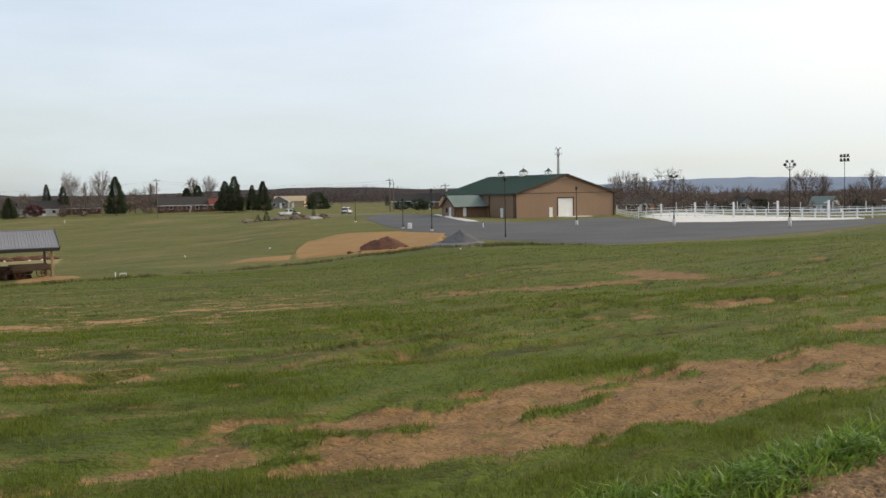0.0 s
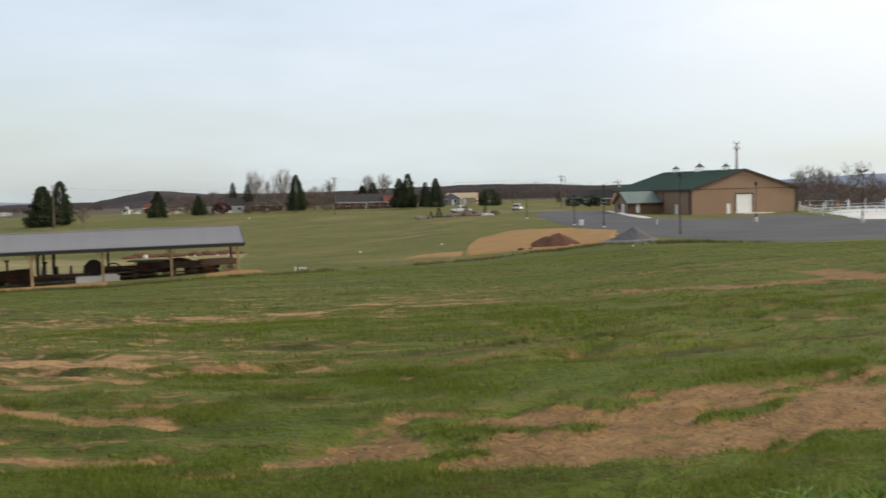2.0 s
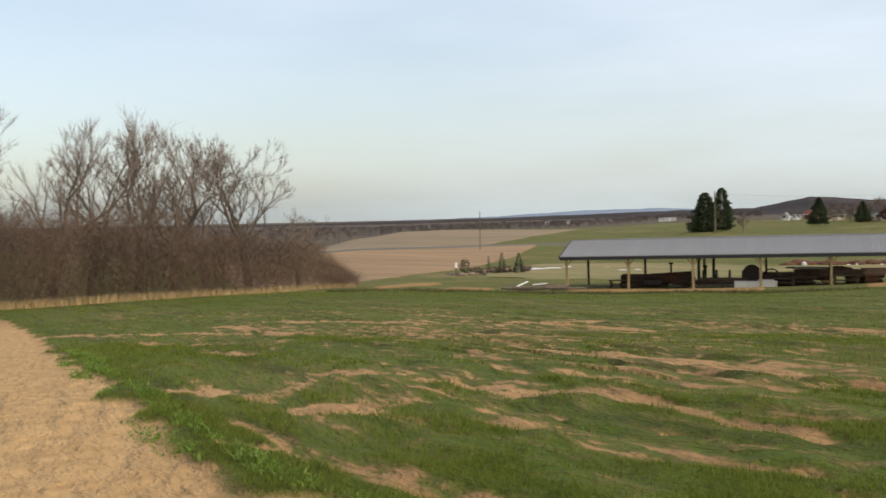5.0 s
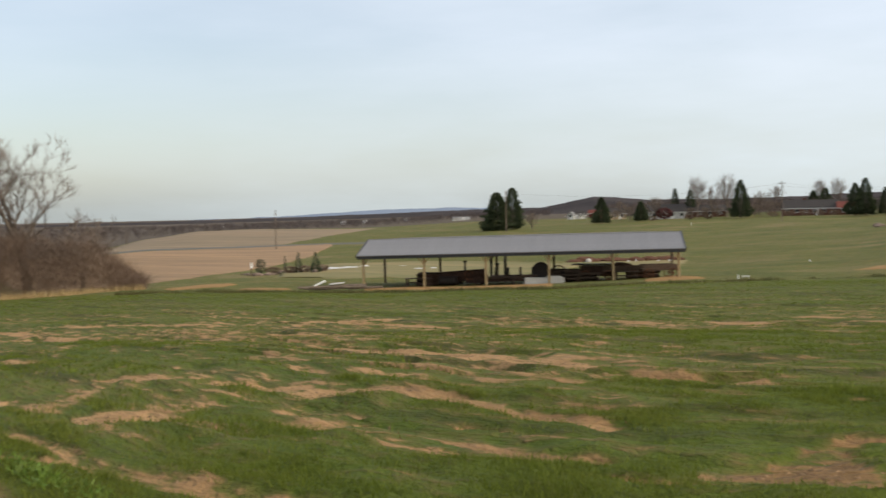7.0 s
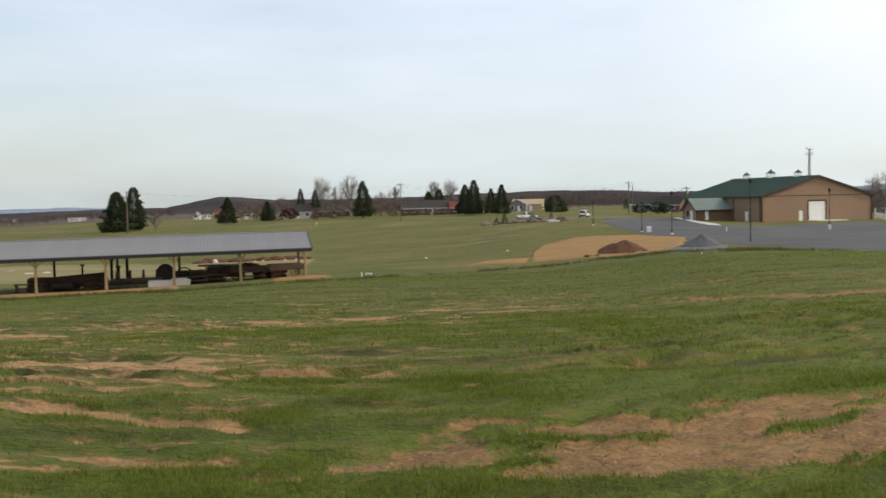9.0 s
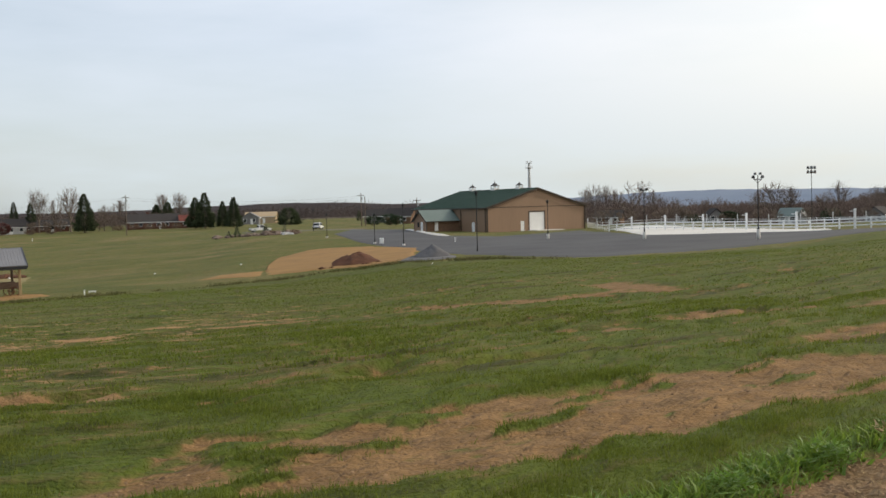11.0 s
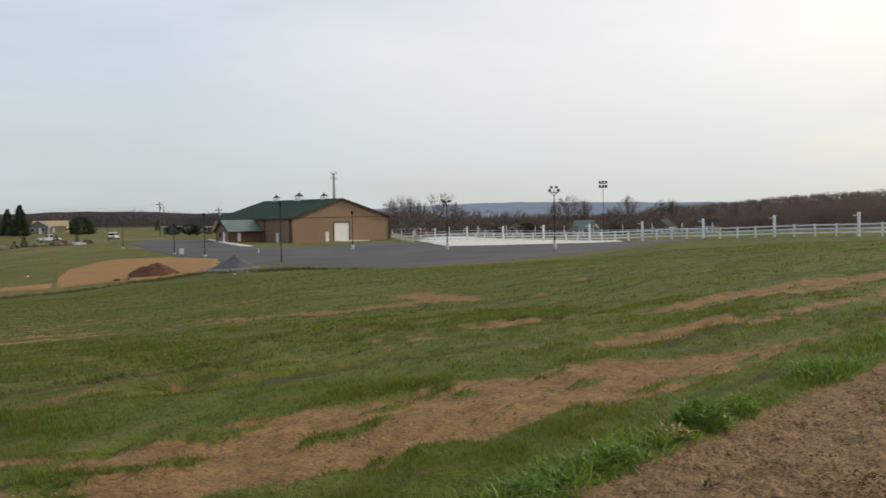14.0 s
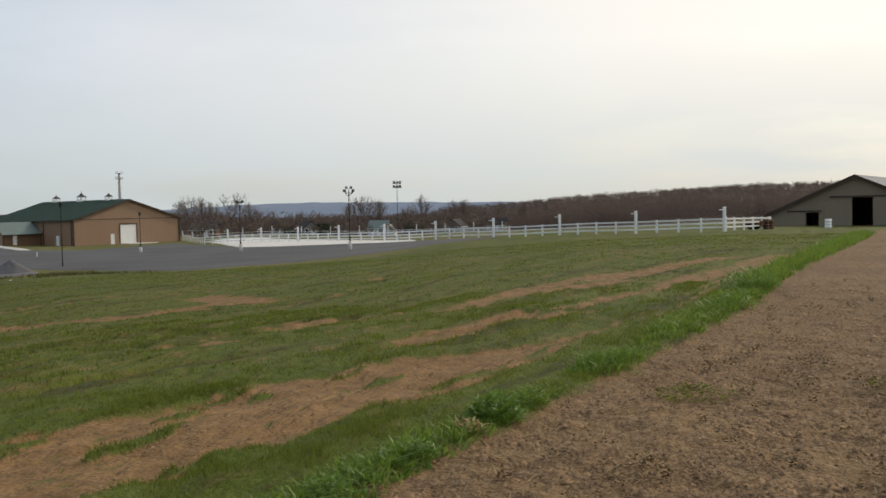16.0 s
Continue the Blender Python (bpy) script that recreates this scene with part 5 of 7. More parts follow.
# brushy hedgerow with bare trees at the end of the field
def hedgerow():
    rg = np.random.default_rng(5)
    az_k, r_k = [-88, -74, -66, -60, -55, -51.6], [56, 62, 68, 76, 86, 97]

    def slivers(name, n, x, y, z, dx, dy, dz, w, material, label, category):
        t = rg.uniform(0, np.pi, n)
        ox, oy = np.cos(t) * w / 2, np.sin(t) * w / 2
        V = np.stack([np.stack([x - ox, y - oy, z], 1), np.stack([x + ox, y + oy, z], 1), np.stack([x + dx, y + dy, z + dz], 1)], 1).reshape(-1, 3)
        tagged(new(name, np_mesh(name, V, np.arange(3 * n).reshape(-1, 3), material)), label, category, kind="stuff")
    n = 210000
    a = rg.uniform(-88, -50.4, n)
    back = rg.uniform(0, 1, n) ** 0.9 * 11
    r = np.interp(a, az_k, r_k) + back + (vnoise(a * 1.3, a * 0, 1.0, 44) - 0.5) * 4
    x, y = r * np.sin(np.radians(a)), r * np.cos(np.radians(a))
    mound = fnoise(x, y, 5.5, 41)
    roof = (2.4 + 6.6 * mound) * np.clip(0.16 + (-50.4 - a) / 3.4, 0.16, 1) * np.clip(0.35 + back / 3.0, 0.35, 1)
    lift = rg.uniform(0, 0.92, n) ** 0.8 * roof
    up = rg.uniform(0.15, 1.0, n)
    ln = rg.uniform(0.5, 1.5, n)
    slivers("brush_hedgerow", n, x, y, ground_z(x, y) + lift - 0.1, rg.normal(0, 0.7, n) * ln, rg.normal(0, 0.7, n) * ln, ln * up * 0.8, rg.uniform(0.012, 0.03, n), M["brush"],
            "tangled leafless brown brush along the field's edge", "brush")
    n = 9000
    a = rg.uniform(-88, -50.4, n)
    r = np.interp(a, az_k, r_k) - rg.uniform(-0.6, 1.8, n)
    x, y = r * np.sin(np.radians(a)), r * np.cos(np.radians(a))
    slivers("dry_grass_edge", n, x, y, ground_z(x, y) - 0.05, rg.normal(0, 0.12, n), rg.normal(0, 0.12, n), rg.uniform(0.25, 0.75, n), np.full(n, 0.05), M["straw"], "tall dry straw grass at the foot of the brush", "dry grass")


hedgerow()
bare_tree(11, 14.2, at(-56.3, 93), "gnarled leafless tree with a wide forked crown above brush", 6, 0.6, 0.08, 0.05)
bare_tree(12, 8.1, at(-53.6, 99), "low spreading leafless tree at the hedgerow's end", 5, 0.9, -0.02, 0.3)
for k, (a, r, h) in enumerate(((-60.3, 80, 13.4), (-62.2, 76, 13.8), (-64.6, 76, 12.6), (-66.6, 74, 14.0), (-70, 72, 13.4), (-73.5, 70, 12.8), (-58.6, 84, 11.0))):
    bare_tree(20 + k, h * 1.07, at(a, r + 6), "tall leafless hedgerow tree with upright grey limbs", 5, 0.5, 0.16, 0.03 * (k % 3 - 1), "hedgerow trees")

# twin pines by the field and spruces by the houses
conifer(31, 13.4, 7.0, at(-30.1, 322), "broad dark green pine, one of a pair", 44, 0.03, "twin pines", 0.05, blunt=0.5)
conifer(32, 12.0, 8.8, at(-30.98, 318), "broad dark green pine, one of a pair", 46, 0.01, "twin pines", 0.05, blunt=0.55)
for k, (a, r, h, w) in enumerate(((-17.7, 360, 13.2, 6.5), (-25.15, 350, 9.2, 5.6), (-21.15, 400, 11.5, 4.0), (-20.34, 400, 11.0, 4.4), (-11.45, 340, 12.0, 6.0), (-11.95, 344, 10.5, 5.5),
                                  (-9.9, 338, 10.2, 5.0), (-23.0, 360, 7.2, 4.5), (-10.5, 352, 9.0, 4.5), (-13.4, 420, 9.6, 6.0), (-14.0, 430, 8.6, 6.0))):
    conifer(40 + k, h, w * 1.15, at(a, r), "dark green spruce on a lawn", 32, 0.05, "spruces", 0.3)
conifer(60, 6.2, 8.4, at(-6.9, 370), "round dense dark evergreen", 14, 0.02, "", 0.05, blunt=0.35)
conifer(61, 4.6, 2.6, at(-3.0, 420, 0), "small evergreen beside a house", 12)
conifer(62, 5.0, 3.2, at(18.02, 330), "dark evergreen among bare trees", 14)
conifer(63, 6.0, 3.4, at(26.5, 420, 2), "dark evergreen on the wooded slope", 14)
conifer(64, 5.0, 4.0, at(-1.9, 390, 0), "dark evergreen beside the low houses", 14)
for k, (a, r, h) in enumerate(((-19.95, 385, 15.0), (-18.4, 380, 15.4), (-19.2, 392, 11.0), (-16.7, 372, 8.4), (-22.2, 372, 8.0), (-12.8, 430, 13.0), (-13.7, 440, 12.4), (-15.9, 430, 10.5), (-29.0, 300, 5.2), (-24.1, 372, 7.0))):
    dome_tree(70 + k, h, h * (0.58 if h > 11.5 else 0.85), at(a, r), "leafless grey shade tree on a lawn", "lawn trees", 0.07)
bare_tree(90, 12.5, at(12.15, 292, 0), "large spreading leafless tree behind the arena", 5, 0.8, 0.05, tw=0.045)
dome_tree(91, 11.5, 10.5, at(19.7, 300, 0), "dense rounded leafless tree behind the fence", tw=0.08, twigs=22)
for k, (a, r, h) in enumerate(((10.2, 330, 12.0), (10.9, 325, 11.0), (11.4, 330, 10.0), (13.4, 320, 9.6), (14.6, 330, 7.6), (23.0, 330, 12.4), (24.7, 340, 10.8), (25.4, 340, 11.0), (20.6, 305, 10.0), (22.2, 320, 8.8), (18.9, 310, 9.4), (9.7, 340, 10.5),
                               (28.6, 360, 9.8), (30.0, 350, 9.0), (16.2, 330, 7.2), (27.4, 380, 10.5))):
    dome_tree(100 + k, h, h * 0.68, at(a, r), "leafless tree at the edge of the woods", "wood-edge trees", 0.06)

woodland("woods_east", 201, 2600, 8.5, 50, 300, 470, 7.5, 9.5, "brown leafless woods behind the arena fence", slivers=60)
rs2 = random.Random(88)
for k in range(26):
    a = 9.6 + k * 0.72 + rs2.uniform(-0.3, 0.3)
    h = rs2.uniform(2.2, 4.2)
    if not 19.9 < a < 21.3:
        dome_tree(170 + k, h, h * rs2.uniform(1.0, 1.5), at(a, rs2.uniform(252, 262)), "brown leafless shrub behind the white fence", "fence shrubs", 0.06, 18, 0.1)
woodland("woods_hill", 202, 4200, 24, 60, 480, 1700, 8, 13, "leafless woods covering the long hill", slivers=34)
woodland("woods_low", 203, 900, 8, 27, 470, 1100, 7, 12, "distant leafless tree belt below the ridge", slivers=34)
woodland("woods_centre", 204, 1600, -10, 9, 520, 1300, 7, 12, "distant leafless tree belts behind the lot", material="far_woods", slivers=28)
woodland("woods_north", 205, 1100, -25, -7, 460, 900, 6, 9, "leafless woods behind the houses", material="far_woods", slivers=40)
woodland("woods_west", 206, 1800, -70, -28, 640, 1500, 4, 8.5, "distant wooded valley beyond the stubble hill", material="far_woods", slivers=28)
woodland("woods_yard", 207, 260, -24, -12, 392, 455, 5, 8.5, "bare trees round the houses", slivers=60)
for k, (a, r, h) in enumerate(((-23.6, 366, 5.0), (-22.7, 372, 4.4), (-19.6, 372, 4.0), (-18.9, 374, 4.4), (-17.0, 366, 4.6), (-16.3, 368, 5.4), (-15.6, 374, 4.8), (-20.3, 378, 3.8), (-11.2, 346, 3.6), (-24.4, 362, 4.0))):
    dome_tree(150 + k, h, h * 1.25, at(a, r), "low twiggy leafless shrub on a lawn", "lawn shrubs", 0.08, 20, 0.1)


# ---------------------------------------------------------------- far hills
def far_hill(name, az0, az1, r, crest, label, material, depth=500.0, seed=1, n=160):
    """Long hill with a rounded crest; crest: (azimuth, height above the eye's level)."""
    ca, ch = [c[0] for c in crest], [c[1] for c in crest]
    V, F = [], []
    for i in range(n + 1):
        a = az0 + (az1 - az0) * i / n
        h = float(np.interp(a, ca, ch)) + EYE
        h += (fnoise(np.array(a * 3.0), np.array(seed * 7.0), 2.2, seed) - 0.5) * r * 0.0016
        for k, (dr, f) in enumerate(((0, 0), (0.35, 0.62), (0.75, 0.95), (1.0, 1.0), (1.5, 0.6), (2.2, 0.0))):
            x, y = xy(a, r + depth * dr)
            base = min(-14.0, gz(x, y) - 5)
            V.append((x, y, base + (h - base) * f))
    for i in range(n):
        for k in range(5):
            F.append((i * 6 + k, (i + 1) * 6 + k, (i + 1) * 6 + k + 1, i * 6 + k + 1))
    return tagged(new(name, np_mesh(name, np.array(V), np.array(F), material, True)), label, "hills", kind="structure")


# both ridges carry their haze as a blue tint, no air volume
far_hill("backdrop_ridge_east", 2, 34, 3300, [(2, 10), (8, 20), (13, 34), (17, 38), (22, 31), (28, 24), (34, 10)], "long ridge on the horizon, tinted blue for haze", M["ridge"], 400, 3)
far_hill("backdrop_ridge_west", -66, -24, 3300, [(-66, -34), (-50, -26), (-44, -18), (-40, -8), (-37, 1), (-33, 3), (-29, -6), (-24, -10)], "low ridge on the horizon, tinted blue for haze", M["ridge"], 400, 4)
far_hill("backdrop_hill_north", -34, -6, 1500, [(-34, -14), (-32.4, -11.5), (-30, -6), (-28.4, -2), (-27, 7), (-25.6, 15), (-24, 12.5), (-22.7, 8), (-18, 7), (-12, 10), (-6, 6)], "low wooded hill behind the houses", M["hill"], 300, 5)
far_hill("backdrop_hill_centre", -14, 10, 2300, [(-14, 14), (-8, 21), (-4.5, 20), (-1, 12), (3, 12), (7, 8), (10, 4)], "low wooded hills on the horizon", M["hill"], 300, 6)
far_hill("backdrop_hill_west", -72, -27, 1900, [(-72, -18), (-50, -16), (-46, -15), (-43, -13), (-40, -11), (-36, -7), (-33, -4), (-30, -2), (-27, -3)], "low wooded valley rim", M["hill"], 300, 7)

# ---------------------------------------------------------------- lamps, poles, tower
def lamp_post(m, h, head, label, base=0.0):
    T = thing("street_lamp", label, "lamp post", m, "lot lamps")
    b = 0.0
    if base:
        part("footing", Mesh().lathe(0, 0, [(0.2, -0.3), (0.2, base * 0.96), (0.17, base)], 12), M["concrete"], T, "white concrete footing", True)
        b = base
    part("pole", Mesh().lathe(0, 0, [(0.1, b - 0.2), (0.08, b + 0.5), (0.055, b + 0.55), (0.045, h - 0.3)], 8), M["lamp_black"], T)
    if head == "lantern":
        c = part("lantern", Mesh().lathe(0, 0, [(0.06, h - 0.3), (0.14, h - 0.26), (0.18, h + 0.06), (0.21, h + 0.08), (0.06, h + 0.24)], 8), M["lamp_black"], T)
        part("lens", Mesh().lathe(0, 0, [(0.12, h - 0.31), (0.12, h - 0.27)], 8), M["glass"], c)
    elif head == "twin":
        part("crossarm", Mesh().box(0, 0, h - 0.35, 0.7, 0.1, 0.1), M["lamp_black"], T)
        for s in (-1, 1):
            c = part("lamp_head", Mesh().box(s * 0.34, -0.1, h - 0.28, 0.4, 0.5, 0.24, taper=0.7, bevel=0.04), M["lamp_black"], T)
            part("lens", Mesh().box(s * 0.34, -0.1, h - 0.31, 0.28, 0.36, 0.03), M["glass"], c)
    elif head == "quad":
        part("crossarm", Mesh().box(0, 0, h - 0.75, 0.9, 0.08, 0.08).tube((-0.42, 0, h - 0.7), (-0.42, 0, h - 0.3), 0.04, n=6).tube((0.42, 0, h - 0.7), (0.42, 0, h - 0.3), 0.04, n=6)
             .tube((0, 0, h - 1.1), (-0.35, 0, h - 0.75), 0.03, n=6).tube((0, 0, h - 1.1), (0.35, 0, h - 0.75), 0.03, n=6), M["lamp_black"], T)
        for s in (-1, 1):
            for k in (0, 1):
                c = part("lamp_head", Mesh().box(s * (0.46 - 0.2 * k), -0.12, h - 0.6 + 0.34 * k, 0.3, 0.34, 0.28, rz=s * 20, taper=0.75, bevel=0.03), M["galvanised"] if k else M["lamp_black"], T)
                part("lens", Mesh().box(s * (0.46 - 0.2 * k), -0.3, h - 0.56 + 0.34 * k, 0.22, 0.03, 0.2, rz=s * 20), M["glass"], c)
    elif head == "bank":
        for z, n in ((h - 0.3, 3), (h - 1.05, 3)):
            part("crossarm", Mesh().box(0, 0, z - 0.25, 1.6, 0.12, 0.1), M["rust"], T)
            for k in range(n):
                c = part("lamp_head", Mesh().box((k - 1) * 0.55, -0.2, z - 0.15, 0.48, 0.4, 0.44, taper=0.8, bevel=0.04), M["galvanised"] if z > h - 1 else M["rust_light"], T)
                part("lens", Mesh().box((k - 1) * 0.55, -0.42, z - 0.1, 0.36, 0.04, 0.3), M["glass"], c)
    return T


lamp_post(at(3.6, 113), 6.55, "lantern", "tall black lamp post at the lot's near edge")
lamp_post(at(7.58, 149), 5.5, "lantern", "slim black lamp post on a white footing", 0.8)
lamp_post(at(12.89, 128), 6.4, "twin", "black lamp post with twin heads on a white footing", 1.0)
lamp_post(at(18.92, 113), 7.1, "quad", "black pole with four floodlights on a white footing", 1.1)
lamp_post(at(21.63, 190), 10.2, "bank", "tall pole with two banks of arena floodlights")
lamp_post(at(-0.54, 139), 5.6, "lantern", "black lamp post at the lot's edge", 0.25)
lamp_post(at(-2.16, 152), 4.4, "lantern", "short black lamp post at the lot's edge", 0.25)
lamp_post(at(-4.82, 190), 4.3, "lantern", "short black lamp post by the drive", 0.25)
lamp_post(at(-5.56, 246), 5.2, "lantern", "black lamp post near a parked white car")


def utility_pole(m, h, label, arm=True, r=0.15):
    T = thing("utility_pole", label, "utility pole", m, "utility poles")
    part("pole", Mesh().tube((0, 0, -0.5), (0, 0, h), r, r * 0.65, 8), M["utility_wood"], T)
    if arm:
        part("crossarm", Mesh().box(0, 0, h - 0.7, 2.0, 0.12, 0.14), M["utility_wood"], T)
        for x in (-0.9, -0.35, 0.9):
            part("insulator", Mesh().lathe(x, 0, [(0.05, h - 0.56), (0.07, h - 0.45), (0.04, h - 0.36)], 6), M["glass"], T)
        part("transformer", Mesh().lathe(0.3, -0.25, [(0.2, h - 2.0), (0.22, h - 1.9), (0.22, h - 1.2), (0.12, h - 1.1)], 8), M["galvanised"], T)
    return T


utility_pole(at(-15.58, 300), 11.3, "grey wooden utility pole beside the houses")
utility_pole(at(-2.87, 300), 9.6, "grey wooden utility pole behind the lot")
utility_pole(at(-2.65, 296), 8.6, "leaning grey wooden utility pole behind the lot", False)
utility_pole(at(0.25, 262), 7.5, "grey utility pole beyond the entrance wing")
utility_pole(at(-43.35, 262), 9.9, "lone wooden utility pole at the farm road", False)
utility_pole(at(-30.45, 300), 12.0, "pale wooden pole in front of twin pines", False, 0.2)
utility_pole(at(-51.3, 480), 10.5, "distant utility pole above the brush", False)


def cable(a, b, sag, label):
    m = Mesh()
    pts = [Vector(a).lerp(Vector(b), k / 14) - Vector((0, 0, sag * 4 * (k / 14) * (1 - k / 14))) for k in range(15)]
    for p, q in zip(pts, pts[1:]):
        m.tube(p, q, 0.014, n=3)
    tagged(new("overhead_cable", m.data("overhead_cable", M["wire"])), label, "cable")


def topof(az, r, h):
    x, y = xy(az, r)
    return (x, y, gz(x, y) + h)


for dz in (0.0, 0.7):
    cable(topof(-15.58, 300, 10.6 - dz), topof(-2.87, 300, 8.9 - dz), 1.4, "black overhead cable between utility poles")
cable(topof(-30.45, 300, 11.4), topof(-15.58, 300, 10.6), 2.0, "black overhead cable between utility poles")


def tower():
    m = at(6.6, 600)
    T = thing("cell_tower", "slender pale tapered communications mast behind the arena", "tower", m)
    h = 33.0
    part("mast", Mesh().lathe(0, 0, [(1.15, -0.5), (0.95, h * 0.45), (0.62, h * 0.9), (0.5, h)], 12), M["chalk_white"], T)
    for k in range(5):
        part("mast_collar", Mesh().lathe(0, 0, [(1.2 - 0.13 * k, h * (0.1 + 0.19 * k)), (1.2 - 0.13 * k, h * (0.1 + 0.19 * k) + 0.3)], 12), M["chalk_white"], T)
    for z, q in ((h - 0.2, 1.7), (h - 3.2, 1.9)):
        part("platform", Mesh().lathe(0, 0, [(q, z), (q, z + 0.15)], 12), M["chalk_white"], T)
        for k in range(6):
            a = 1.047 * k
            part("antenna", Mesh().box(q * math.cos(a), q * math.sin(a), z - 0.4, 0.3, 0.3, 1.7, rz=60 * k), M["white_paint"], T)


tower()


# ---------------------------------------------------------------- earth and gravel piles
def pile(name, m, w, d, h, material, label, seed, peaks):
    n, rings = 56, 22
    V, F = [], []
    for k in range(rings + 1):
        q = k / rings
        for i in range(n):
            a = 6.283 * i / n
            wob = 1 + 0.22 * (vnoise(np.array(math.cos(a) * 3 + seed), np.array(math.sin(a) * 3), 1.4, seed) - 0.5)
            x, y = math.cos(a) * w / 2 * q * wob, math.sin(a) * d / 2 * q * wob
            z = max(hh * max(0.0, 1 - math.hypot((x - px) / (w * s), (y - py) / (d * s))) ** 0.85 for px, py, hh, s in peaks)
            z += (fnoise(np.array(x), np.array(y), 1.1, seed) - 0.5) * 0.4 * min(1, z * 2) + (fnoise(np.array(x), np.array(y), 0.35, seed + 3) - 0.5) * 0.22 * min(1, z * 2)
            V.append((x, y, float(z) - 0.1 * q))
    for k in range(rings):
        for i in range(n):
            j = (i + 1) % n
            F.append((k * n + i, (k + 1) * n + i, (k + 1) * n + j, k * n + j))
    ob = new(name, np_mesh(name, np.array(V), np.array(F), material, True))
    ob.matrix_world = m
    tagged(ob, label, name.replace("_", " "))


pile("earth_mound", at(-3.15, 106.5), 5.4, 4.4, 1.5, M["earth_pile"], "heap of red-brown earth on the clay pad", 3, [(0.2, 0, 1.4, 0.47), (-1.1, 0.2, 1.0, 0.4), (1.2, 0, 1.0, 0.36)])
pile("gravel_mound", at(1.05, 105), 4.8, 4.0, 1.5, M["gravel"], "pointed heap of grey gravel at the lot's edge", 5, [(0, 0, 1.45, 0.47), (-1.4, 0.3, 0.5, 0.3)])
rs = random.Random(8)
for k in range(16):
    g = Mesh().rock(0, 0, 0, rs.uniform(0.15, 0.4), rs.uniform(0.15, 0.35), rs.uniform(0.12, 0.3), rs, 6)
    o = new("earth_clod", g.data("earth_clod", M["earth_pile"]))
    o.matrix_world = at(-3.38 + rs.uniform(-1.9, 1.9), 104.2 + rs.uniform(-0.8, 0.6))
    tagged(o, "loose clod of red-brown earth beside the heap", "clod", "earth clods")

# small upright things in the field
for az, r, h, w, lab in ((-17.85, 88.5, 0.4, 0.09, "short white marker pipe standing in grass"), (2.36, 148, 0.65, 0.14, "small white bollard on the lot"), (-14.2, 130, 0.12, 0.2, "white survey stake in the grass"),
                         (1.05, 92, 0.05, 0.14, "scrap of white litter in the grass"), (-9.6, 128, 0.1, 0.22, "scrap of white litter in the grass"), (-20.3, 300, 0.8, 0.14, "small white post on the lawn")):
    o = new("marker_post", Mesh().lathe(0, 0, [(w / 2, -0.1), (w / 2, h), (w * 0.4, h + 0.03)], 8).data("marker_post", M["white_paint"]))
    o.matrix_world = at(az, r)
    tagged(o, lab, "marker")
o = new("marker_board", Mesh().box(0, 0, 0.2, 0.6, 0.05, 0.09).tube((-0.25, 0, -0.1), (-0.25, 0, 0.22), 0.02, n=5).tube((0.25, 0, -0.1), (0.25, 0, 0.22), 0.02, n=5).data("marker_board", M["white_paint"]))
o.matrix_world = at(-17.45, 90)
tagged(o, "low white board lying beside a marker pipe", "board")
U = thing("utility_cabinet", "pale green-white utility cabinet at the lot's edge", "cabinet", at(-1.78, 150))
part("body", Mesh().box(0, 0, 0, 0.62, 0.6, 0.8, bevel=0.04), M["white_paint"], U)
part("lid", Mesh().box(0, -0.02, 0.8, 0.7, 0.68, 0.08, taper=0.85), M["white_paint"], U)
part("door", Mesh().box(0, -0.31, 0.1, 0.5, 0.04, 0.6), M["white_paint"], U)


